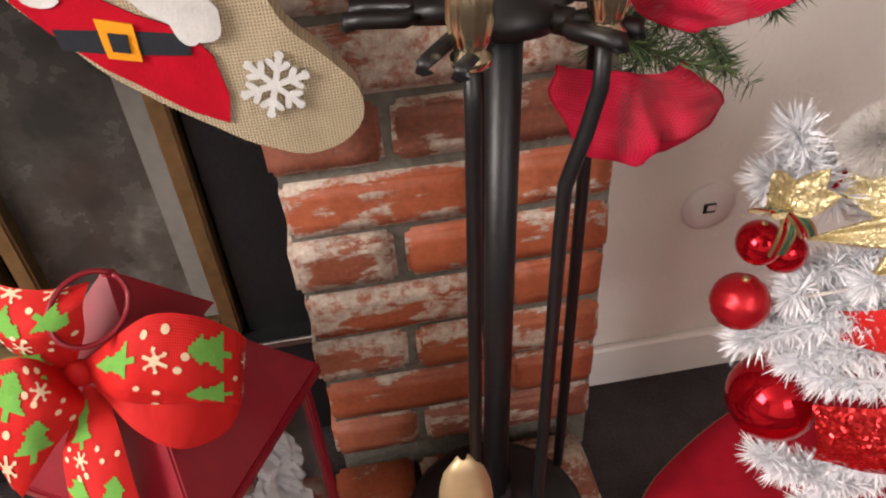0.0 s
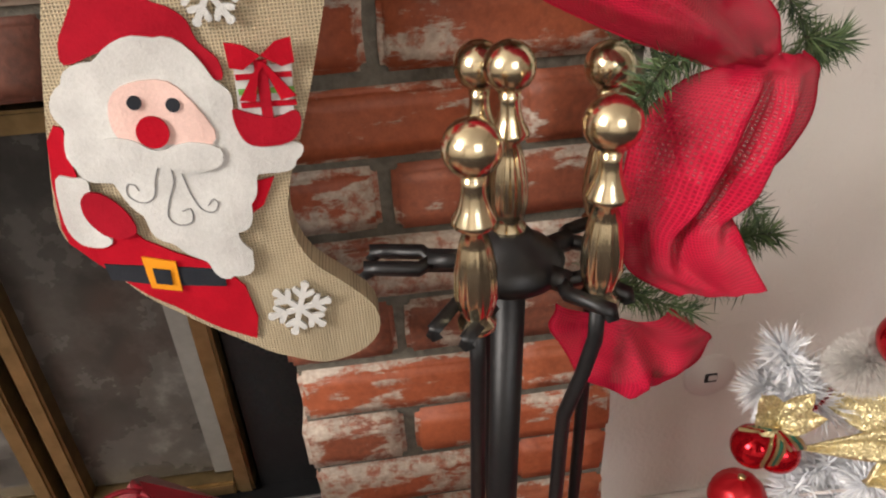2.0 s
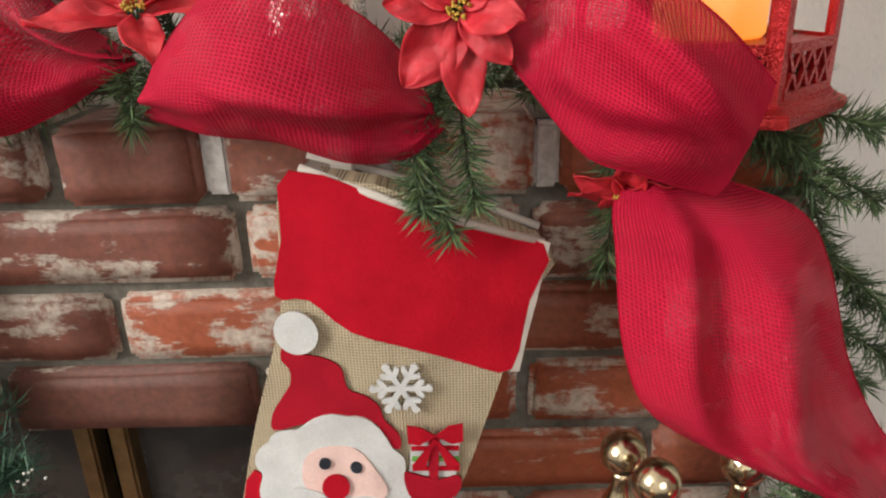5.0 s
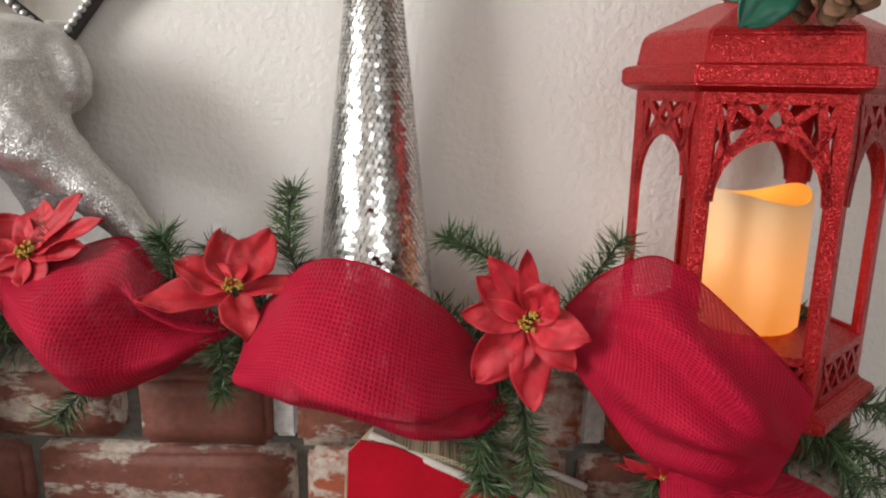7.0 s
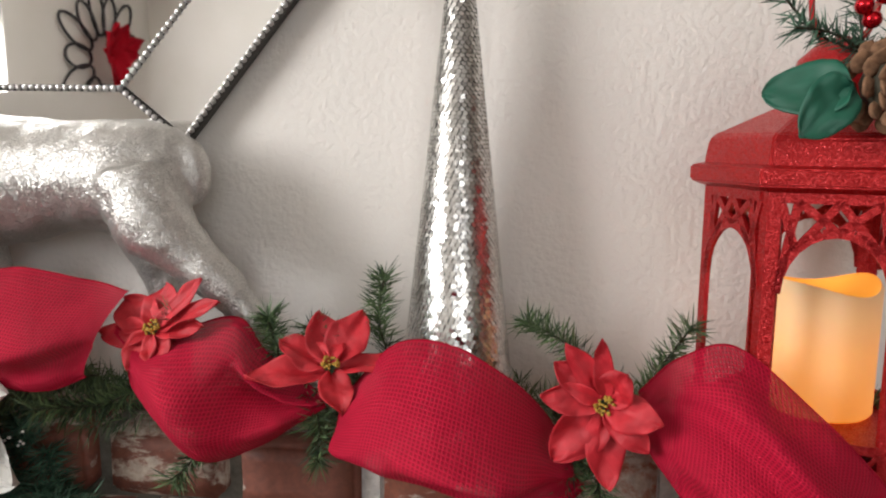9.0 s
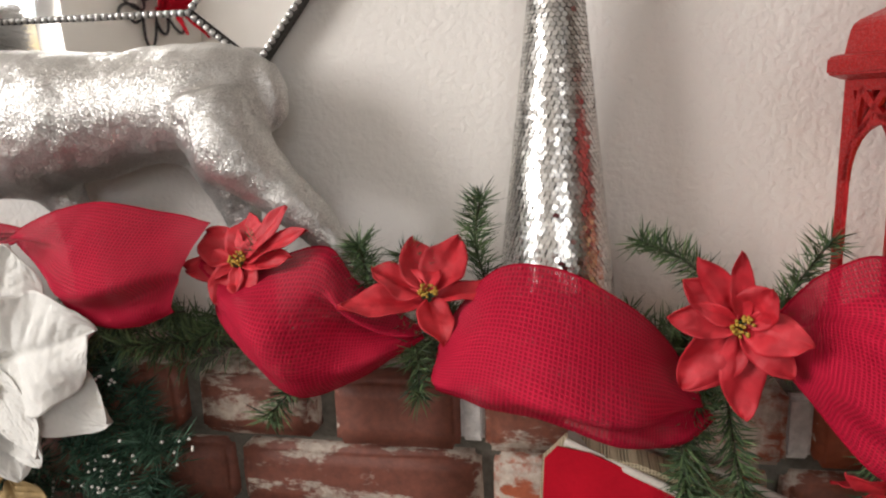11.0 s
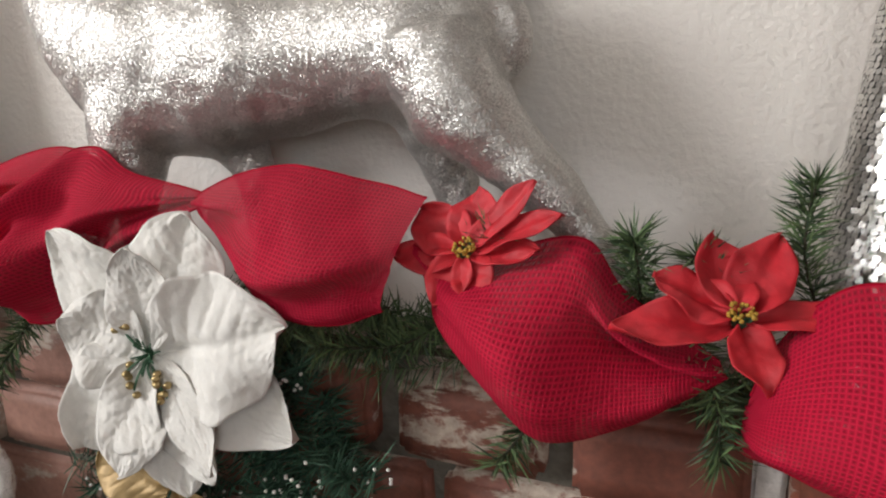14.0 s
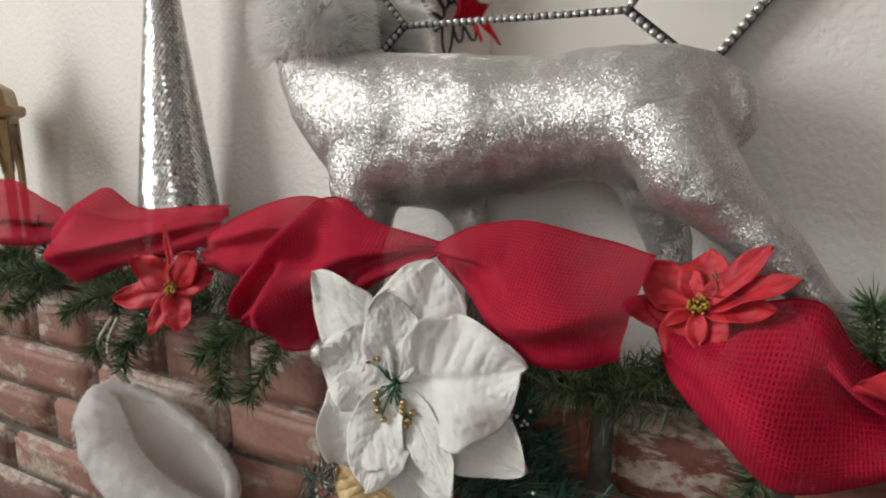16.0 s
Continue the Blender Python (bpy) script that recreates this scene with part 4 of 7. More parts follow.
snowflake(0.013, 0.768, 0.021, 0)
snowflake(0.031, 0.535, 0.0235, 12)
for pts in ([(-0.041, 0.663), (-0.046, 0.653), (-0.05, 0.64), (-0.059, 0.636), (-0.067, 0.641), (-0.066, 0.649), (-0.061, 0.649), (-0.059, 0.645)], [(-0.034, 0.66), (-0.035, 0.649), (-0.041, 0.636), (-0.044, 0.624), (-0.038, 0.618), (-0.029, 0.62), (-0.028, 0.629), (-0.034, 0.628)], [(-0.028, 0.655), (-0.026, 0.641), (-0.021, 0.629), (-0.013, 0.626), (-0.009, 0.632), (-0.012, 0.635), (-0.016, 0.631)]):
    bm = tube(bmesh.new(), spline([(x, SY0 - 0.0052 - belly(x, z), z) for x, z in pts], 24), 0.0005, 5)
    part("stitched_curl", bm, GREY_THREAD, stocking, "grey stitched curl")

# ---- the garland and its ribbon ----
garland = tagged(new("pine_garland"), "artificial green pine garland laid along the brick mantel", "garland", "", "")
garland.empty_display_size = 0.02
TWIGS = [
    ((-0.09, 0.0, 0.985), (-0.108, 0.01, 1.085)), ((0.07, -0.03, 1.0), (0.005, -0.01, 1.056)), ((0.09, -0.03, 0.99), (0.132, 0.0, 1.055)),
    ((-0.13, 0.0, 0.99), (-0.165, -0.01, 1.045)), ((-0.24, -0.03, 0.97), (-0.255, -0.07, 0.937)), ((-0.17, -0.02, 1.0), (-0.145, -0.06, 0.955)),
    ((-0.30, -0.01, 1.0), (-0.37, -0.06, 0.985)), ((-0.34, -0.02, 1.0), (-0.42, -0.06, 0.965)), ((-0.30, 0.0, 1.01), (-0.27, -0.02, 1.05)),
    ((-0.64, -0.03, 0.99), (-0.69, -0.075, 0.955)), ((-0.62, -0.04, 0.98), (-0.63, -0.08, 0.93)), ((-0.70, -0.04, 0.98), (-0.665, -0.075, 0.925)),
    ((-0.76, -0.03, 0.98), (-0.80, -0.075, 0.945)), ((-0.80, -0.03, 0.98), (-0.79, -0.08, 0.93)), ((-0.83, -0.03, 0.99), (-0.89, -0.07, 0.965)),
    ((-0.86, -0.03, 0.98), (-0.855, -0.07, 0.93)), ((-0.98, -0.02, 0.99), (-1.03, -0.05, 0.985)), ((-0.96, -0.02, 1.0), (-0.99, -0.03, 1.045)),
    ((-1.0, -0.02, 0.98), (-1.0, -0.07, 0.955)), ((-1.08, -0.02, 0.98), (-1.15, -0.05, 0.97)), ((-0.19, 0.0, 1.0), (-0.195, -0.02, 1.055)),
    ((0.05, -0.05, 0.985), (0.052, -0.085, 0.885)), ((0.055, -0.05, 0.985), (0.066, -0.085, 0.905)), ((0.045, -0.05, 0.97), (0.035, -0.08, 0.90)),
    ((0.19, -0.04, 0.95), (0.165, -0.07, 0.93)), ((0.21, -0.04, 0.95), (0.275, -0.06, 0.925)), ((0.25, -0.02, 0.94), (0.345, -0.03, 0.885)),
    ((0.24, -0.03, 0.95), (0.305, -0.06, 0.895)), ((0.27, -0.02, 0.95), (0.335, -0.03, 0.935)), ((0.30, -0.01, 0.90), (0.355, -0.02, 0.80)),
    ((0.31, -0.01, 0.85), (0.40, -0.03, 0.755)), ((0.33, -0.01, 0.80), (0.37, -0.02, 0.73)), ((0.34, -0.01, 0.78), (0.43, -0.02, 0.70)),
    ((0.38, -0.01, 0.66), (0.45, -0.02, 0.68)),
    ((0.37, -0.01, 0.60), (0.425, -0.03, 0.525)), ((0.36, -0.02, 0.58), (0.295, -0.055, 0.50)), ((0.34, -0.02, 0.56), (0.38, -0.05, 0.49)),
    ((0.31, -0.12, 0.724), (0.256, -0.14, 0.702)), ((0.359, -0.09, 0.564), (0.387, -0.098, 0.572)), ((0.249, -0.13, 0.571), (0.309, -0.14, 0.542)), ((0.383, -0.09, 0.716), (0.414, -0.08, 0.71)),
    ((0.16, -0.02, 0.93), (0.158, -0.035, 0.84)), ((0.33, -0.01, 0.54), (0.27, -0.04, 0.52)),
]
bm = bmesh.new()
wood = bmesh.new()
for k, (a, b) in enumerate(TWIGS):
    ln = (Vector(a) - Vector(b)).length
    pts = sprig(bm, a, b, 0.020, int(220 + ln * 3000), 100 + k, 0.00056, 0.0, 0.8)
    tube(wood, pts, 0.0009, 5)
rnd = random.Random(5)
for k in range(150):
    x = -1.32 + k * 1.62 / 150
    base = Vector((x, rnd.uniform(-0.02, 0.03), 0.972 + rnd.uniform(-0.005, 0.012)))
    tip = base + Vector((rnd.uniform(-0.06, 0.06), rnd.uniform(-0.035, 0.03), rnd.uniform(-0.012, 0.026)))
    sprig(bm, base, tip, 0.021, 95, 400 + k, 0.0006)
for k in range(26):
    u = k / 25
    base = Vector((0.24 + 0.14 * u, -0.0 + rnd.uniform(-0.02, 0.02), 0.94 - 0.44 * u))
    sprig(bm, base, base + Vector((rnd.uniform(-0.05, 0.05), rnd.uniform(-0.03, 0.02), rnd.uniform(-0.07, -0.01))), 0.021, 70, 700 + k)
tagged(part("needles", bm, NEEDLE, garland, "green plastic pine needles"), kind="stuff")
tube(wood, spline([(-1.32, 0.0, 0.965), (-0.6, -0.005, 0.968), (0.1, -0.01, 0.968), (0.24, 0.0, 0.94), (0.31, 0.0, 0.72), (0.38, 0.0, 0.52)], 60), 0.003, 6)
part("wire_stem", wood, STEM, garland, "dark twisted wire")

ribbon = thing("mesh_ribbon", "wide red mesh ribbon looped in puffs along the garland", "ribbon")
PUFFS = [
    [((0.081, -0.075, 1.026), (0.088, -0.07, 0.988), 0.0), ((0.106, -0.05, 1.042), (0.097, -0.09, 0.977), 0.02), ((0.148, -0.055, 1.053), (0.128, -0.1, 0.941), 0.035), ((0.195, -0.085, 1.017), (0.157, -0.11, 0.931), 0.03), ((0.234, -0.09, 0.977), (0.204, -0.1, 0.914), 0.01)],
    [((-0.133, -0.045, 0.985), (-0.139, -0.05, 0.962), 0.0), ((-0.121, -0.03, 1.009), (-0.132, -0.06, 0.958), 0.02), ((-0.09, -0.02, 1.038), (-0.104, -0.06, 0.95), 0.045), ((-0.046, -0.02, 1.037), (-0.058, -0.06, 0.943), 0.06), ((-0.006, -0.03, 1.018), (-0.011, -0.07, 0.932), 0.05), ((0.022, -0.04, 0.993), (0.023, -0.07, 0.934), 0.02), ((0.041, -0.06, 0.963), (0.049, -0.065, 0.952), 0.0)],
    [((-0.322, -0.02, 1.042), (-0.307, -0.03, 1.015), 0.0), ((-0.291, -0.03, 1.028), (-0.298, -0.04, 1.001), 0.01), ((-0.258, -0.01, 1.043), (-0.266, -0.055, 0.974), 0.03), ((-0.221, -0.005, 1.05), (-0.232, -0.06, 0.952), 0.045), ((-0.201, -0.01, 1.025), (-0.192, -0.055, 0.964), 0.03), ((-0.172, -0.02, 1.006), (-0.166, -0.05, 0.979), 0.015), ((-0.148, -0.035, 0.997), (-0.144, -0.04, 0.991), 0.0)],
    [((-0.479, -0.02, 1.065), (-0.472, -0.03, 1.057), 0.0), ((-0.454, -0.01, 1.078), (-0.434, -0.05, 1.038), 0.02), ((-0.408, 0.0, 1.085), (-0.401, -0.055, 1.004), 0.035), ((-0.361, 0.0, 1.076), (-0.359, -0.06, 1.0), 0.035), ((-0.319, -0.005, 1.068), (-0.326, -0.055, 1.012), 0.015)],
    [((-0.666, -0.05, 0.994), (-0.659, -0.05, 0.98), 0.0), ((-0.651, -0.03, 1.028), (-0.622, -0.06, 0.992), 0.02), ((-0.617, -0.01, 1.08), (-0.59, -0.065, 0.976), 0.03), ((-0.593, 0.0, 1.092), (-0.564, -0.05, 0.986), 0.03), ((-0.549, -0.005, 1.076), (-0.531, -0.04, 1.029), 0.02), ((-0.481, -0.015, 1.065), (-0.478, -0.02, 1.057), 0.0)],
    [((-0.728, -0.03, 1.049), (-0.715, -0.04, 1.029), 0.0), ((-0.684, -0.005, 1.077), (-0.66, -0.04, 1.025), 0.02), ((-0.622, 0.006, 1.091), (-0.618, -0.025, 1.034), 0.015), ((-0.576, 0.01, 1.069), (-0.567, -0.02, 1.028), 0.0)],
    [((-0.949, -0.03, 1.044), (-0.899, -0.05, 0.996), 0.01), ((-0.912, 0.0, 1.086), (-0.865, -0.06, 1.002), 0.035), ((-0.856, 0.005, 1.068), (-0.813, -0.045, 1.021), 0.03), ((-0.771, 0.0, 1.074), (-0.736, -0.04, 1.04), 0.02), ((-0.715, 0.0, 1.079), (-0.716, -0.03, 1.05), 0.0)],
    [((-1.281, 0.0, 1.072), (-1.195, -0.04, 1.016), 0.02), ((-1.099, 0.0, 1.088), (-1.033, -0.05, 1.023), 0.03), ((-1.031, 0.0, 1.073), (-0.964, -0.045, 1.028), 0.02), ((-0.966, -0.01, 1.052), (-0.96, -0.02, 1.035), 0.0)],
    [((0.173, -0.04, 0.927), (0.187, -0.04, 0.919), 0.0), ((0.154, -0.07, 0.902), (0.261, -0.07, 0.9), 0.025), ((0.155, -0.08, 0.872), (0.289, -0.08, 0.862), 0.035), ((0.158, -0.1, 0.814), (0.299, -0.1, 0.806), 0.035), ((0.177, -0.115, 0.776), (0.314, -0.12, 0.77), 0.03), ((0.245, -0.13, 0.738), (0.334, -0.135, 0.744), 0.018), ((0.317, -0.14, 0.711), (0.335, -0.14, 0.724), 0.0)],
    [((0.316, -0.142, 0.724), (0.349, -0.142, 0.724), 0.0), ((0.286, -0.13, 0.709), (0.364, -0.14, 0.71), 0.015), ((0.263, -0.125, 0.683), (0.357, -0.15, 0.685), 0.02), ((0.253, -0.125, 0.645), (0.329, -0.165, 0.663), 0.02), ((0.251, -0.13, 0.614), (0.304, -0.175, 0.647), 0.015), ((0.26, -0.14, 0.584), (0.303, -0.192, 0.631), 0.012), ((0.285, -0.165, 0.578), (0.314, -0.207, 0.607), 0.004)],
    [((0.218, -0.115, 0.545), (0.292, -0.14, 0.548), 0.012), ((0.213, -0.115, 0.526), (0.321, -0.14, 0.525), 0.02), ((0.225, -0.12, 0.504), (0.33, -0.138, 0.507), 0.022), ((0.236, -0.124, 0.48), (0.306, -0.155, 0.502), 0.014), ((0.243, -0.13, 0.481), (0.283, -0.165, 0.504), 0.0)],
]
# soft creases of each puff: from (u, v) to (u, v), depth, width
CREASES = [
    [(0.2, 0.2, 0.95, 0.55, 0.008, 0.12), (0.3, 0.85, 0.9, 0.6, 0.006, 0.1)],
    [(0.45, 0.75, 1.0, 0.45, 0.011, 0.14), (0.0, 0.7, 0.4, 0.85, 0.007, 0.12)],
    [(0.55, 0.22, 1.02, 0.45, 0.013, 0.10), (0.35, 0.1, 0.6, 0.75, -0.009, 0.16)],
    [(0.0, 0.45, 0.5, 0.3, 0.008, 0.14), (0.5, 0.8, 0.95, 0.5, 0.008, 0.14)],
    [(0.05, 0.5, 0.6, 0.2, 0.012, 0.13), (0.3, 0.9, 0.95, 0.45, 0.011, 0.13), (0.5, 0.0, 0.62, 0.9, -0.009, 0.12)],
    [(0.1, 0.4, 0.9, 0.5, 0.008, 0.16)],
    [(0.2, 0.8, 0.95, 0.45, 0.009, 0.14), (0.05, 0.3, 0.7, 0.15, 0.007, 0.12)],
    [(0.1, 0.6, 0.95, 0.45, 0.009, 0.15)],
    [(0.1, 0.35, 0.75, 0.25, 0.011, 0.12), (0.35, 0.75, 0.98, 0.5, 0.012, 0.14)],
    [(0.1, 0.5, 0.95, 0.38, 0.012, 0.12), (0.15, 0.75, 0.8, 0.85, 0.008, 0.1)],
    [(0.05, 0.55, 0.9, 0.42, 0.011, 0.11)],
]
for k, st in enumerate(PUFFS):
    at = ribbon_surface(st, 0.0085, k + 1, CREASES[k])
    ln = sum((Vector(a[0]) + Vector(a[1]) - Vector(b[0]) - Vector(b[1])).length / 2 for a, b in zip(st, st[1:]))
    wide = sum((Vector(a[0]) - Vector(a[1])).length for a in st[1:-1]) / (len(st) - 2)
    puff = surface_mesh("ribbon_puff", at, RIBBON, ribbon, 72, 28, ln, wide * 1.15)
    for v in (0.0, 1.0):
        part("wired_edge", tube(bmesh.new(), [at(i / 60, v) for i in range(61)], 0.0008, 6), RIBBON_EDGE, puff, "corded red ribbon edge", True)

# ---- poinsettias on the garland ----
G = "red poinsettias on the garland"
poinsettia("red_poinsettia", "red silk poinsettia with yellow stamens on the garland", (0.059, -0.080, 1.020), (-0.12, -1, 0.12), PETAL_RED, 1,
           [(-90, 0.056, 0.026, 4, -0.1), (-124, 0.050, 0.033, 8, -0.12), (118, 0.047, 0.018, 18, 0.0), (138, 0.040, 0.022, 14, -0.1), (174, 0.040, 0.021, 16, -0.08), (-46, 0.037, 0.022, 22, -0.25), (58, 0.032, 0.025, 36, 0.1), (93, 0.046, 0.013, 24, 0.0), (-8, 0.033, 0.025, 48, -0.5)], group=G)
poinsettia("red_poinsettia", "red silk poinsettia tilted upwards on the garland", (-0.141, -0.036, 1.018), (0.12, -0.5, 0.86), PETAL_RED, 2,
           [(186, 0.060, 0.027, 6, -0.1), (4, 0.058, 0.022, 10, -0.08), (283, 0.034, 0.025, 0, -0.25), (152, 0.044, 0.028, 12, -0.05), (62, 0.052, 0.032, 16, 0.0), (104, 0.046, 0.030, 18, 0.0)], group=G)
poinsettia("red_poinsettia", "red silk poinsettia with bright yellow stamens before the deer", (-0.286, -0.024, 1.038), (-0.05, -0.66, 0.75), PETAL_RED, 3,
           [(186, 0.046, 0.026, 4, -0.1), (145, 0.046, 0.034, 10, -0.1), (88, 0.040, 0.034, 16, 0.0), (250, 0.032, 0.029, 0, -0.2), (300, 0.030, 0.026, 6, -0.2), (2, 0.042, 0.020, 20, -0.15), (24, 0.058, 0.021, 20, -0.05), (48, 0.054, 0.018, 24, 0.05)], group=G)
poinsettia("red_poinsettia", "shiny red silk poinsettia between the ribbon loops", (-0.742, -0.050, 1.006), (0.35, -1, 0.3), PETAL_RED, 4,
           [(194, 0.062, 0.025, 4, -0.1), (240, 0.048, 0.018, 2, -0.1), (285, 0.036, 0.030, 6, -0.15), (145, 0.044, 0.030, 14, 0.0), (20, 0.040, 0.024, 10, -0.1), (48, 0.052, 0.026, 26, 0.1), (86, 0.060, 0.009, 24, 0.0)], group=G)
poinsettia("red_poinsettia", "red silk poinsettia hanging under the ribbon", (0.162, -0.06, 0.908), (-0.2, -0.7, -0.7), PETAL_RED, 6,
           [(200, 0.036, 0.022, 5, -0.1), (255, 0.034, 0.022, 5, -0.1), (310, 0.036, 0.022, 5, -0.1), (20, 0.034, 0.022, 8, -0.1), (80, 0.034, 0.022, 8, -0.1), (140, 0.034, 0.022, 8, -0.1)], group=G)
poinsettia("white_poinsettia", "large white silk poinsettia with gold bead stamens", (-0.482, -0.071, 0.972), (0.24, -1, 0.2), PETAL_WHITE, 5,
           [(136, 0.100, 0.056, 2, 0.0), (-77, 0.092, 0.056, 0, 0.0), (-23, 0.106, 0.062, 6, -0.03), (68, 0.090, 0.074, 4, -0.02), (-66, 0.088, 0.046, 5, 0.0), (-130, 0.072, 0.072, 7, -0.03), (-104, 0.076, 0.050, 9, 0.0), (162, 0.058, 0.062, 12, -0.1), (-50, 0.084, 0.030, 12, 0.0), (92, 0.070, 0.044, 20, 0.0), (8, 0.098, 0.090, 17, -0.1)],
           [(-0.015, 0.016, 0.003), (-0.012, -0.010, 0.004), (-0.007, -0.022, 0.005), (0.005, -0.014, 0.006), (0.012, -0.021, 0.006), (0.015, -0.026, 0.005), (-0.012, 0.019, 0.002)], "", 0.0024, 0.72)
# dark swag with gilt rose below the white flower
swag = thing("tinsel_swag", "dark green tinsel swag with pale berries under the white poinsettia", "garland")
bm, berries = bmesh.new(), bmesh.new()
for k in range(190):
    u = k / 189
    base = Vector((-0.455 + (0.06 + 0.11 * u) * math.sin(k * 2.4), -0.03 + rnd.uniform(-0.012, 0.012), 0.955 - 0.36 * u))
    tip = base + Vector((rnd.uniform(-0.06, 0.06), rnd.uniform(-0.025, 0.005), rnd.uniform(-0.06, 0.02)))
    sprig(bm, base, tip, 0.022, 120, 900 + k, 0.0005, 0, 0.4)
    if k % 3 == 0:
        for j in range(7):
            blob(berries, tip + Vector((rnd.uniform(-1, 1), rnd.uniform(-1, 0), rnd.uniform(-1, 1))) * 0.014, 0.0014, 1)
tagged(part("needles", bm, NEEDLE_DARK, swag, "dark green tinsel needles"), kind="stuff")
tagged(part("berries", berries, PETAL_WHITE, swag, "tiny pale berries"), kind="stuff")
leaves = thing("gilt_leaf_spray", "bronze gilt veined leaves tucked under the white poinsettia", "artificial leaves")
leaves.matrix_world = facing((-0.481, -0.07, 0.874), (0.25, -1, 0.3))
BRONZE = plain("bronze_fabric", (0.36, 0.25, 0.11), 0.5, 0.35, 0.3, 160, 0.4)
for k, (ang, ln, wd) in enumerate(((-62, 0.050, 0.042), (160, 0.058, 0.050))):
    p = part("leaf", veined_petal(ln, wd * 0.9, -0.25, 300 + k, 0.0006, 0.02, 0.45), BRONZE, leaves, "", True)
    p.matrix_local = pose(0, 0, 0.003 * k, 0, 0, ang) @ pose(0.001, 0, 0, 0, -8, 0)
    p.modifiers.new("thickness", "SOLIDIFY").thickness = 0.0008
silver_ball = tagged(part("silver_bauble", blob(bmesh.new(), (-0.557, -0.062, 0.979), 0.012, 3), SILVER_GLITTER, None, "", True), "small silver glitter ball behind the white poinsettia", "ornament")

# ---- sequin cones ----
def sequin_cone(label, cx, cy, z0, z1, r0, seed, flip):
    ob = thing("sequin_cone_tree", label, "decoration", "silver sequin cones")
    ob.location = (cx, cy, z0)
    rnd = random.Random(seed)
    h = z1 - z0
    # the core's dark colour paints the shadow seen between the sequins
    part("core", lathe(bmesh.new(), [(r0 * 0.97, 0), (r0 * 0.5, h * 0.48), (0.003, h)], (0, 0, 0), 32), DARK_FRAME, ob, "cone core coloured dark as shade in the sequin gaps", True)
    verts, faces = [], []
    s = 0.00232
    rows = int(h / 0.0033)
    slope = math.atan2(r0, h)
    for i in range(rows):
        z = h * i / rows
        r = r0 * (1 - z / h) + 0.0012
        n = max(5, int(math.tau * r / 0.0045))
        for k in range(n):
            a = (k + 0.5 * (i % 2)) / n * math.tau + rnd.uniform(-0.01, 0.01)
            out = Vector((math.cos(a), math.sin(a), 0))
            side = Vector((-math.sin(a), math.cos(a), 0))
            band = math.sin(a * 1.0 + z * 9 + flip) 
            tilt = slope + 0.15 + rnd.gauss(0, 0.055) + (rnd.uniform(-0.5, 0.3) if rnd.random() < 0.006 + 0.05 * (band > 0.9) else 0)
            up = Vector((0, 0, 1)) * math.cos(tilt) - out * math.sin(tilt)
            yaw = rnd.gauss(0, 0.05)
            sd = side * math.cos(yaw) + out * math.sin(yaw)
            c = out * (r + 0.001) + Vector((0, 0, z))
            b = len(verts)
            for j in range(7):
                q = j / 7 * math.tau
                verts.append(c + sd * math.cos(q) * s + up * math.sin(q) * s)
            faces.append(tuple(range(b, b + 7)))
    me = bpy.data.meshes.new("sequin_skin")
    me.from_pydata([tuple(v) for v in verts], [], faces)
    me.materials.append(SEQUIN)
    sq = new("sequin_skin", me)
    sq.parent = ob
    tagged(sq, "overlapping silver sequins", kind="stuff")
    return ob


sequin_cone("tall silver sequin cone tree between lantern and deer", -0.054, 0.060, 0.949, 1.40, 0.0505, 1, 2.0)
sequin_cone("tall silver sequin cone tree beside the gold lantern", -0.858, 0.055, 0.949, 1.42, 0.054, 2, 0.6)


for tx, ty, tz in ((-0.054, 0.060, 1.372), (-0.858, 0.055, 1.392)):
    top = thing("cone_topper", "small black bow tied at the cone's tip", "bow", "bows on the cones")
    for k, a in enumerate((35, 145, 70, 110)):
        p = part("bow_loop", petal_mesh(0.034, 0.02, 0.1, 500 + k), BLACK_FELT, top, "", True)
        p.matrix_world = facing((tx, ty - 0.004, tz - 0.055), (0, -1, 0.2)) @ pose(0, 0, -0.004 - 0.001 * k, 0, 0, a)

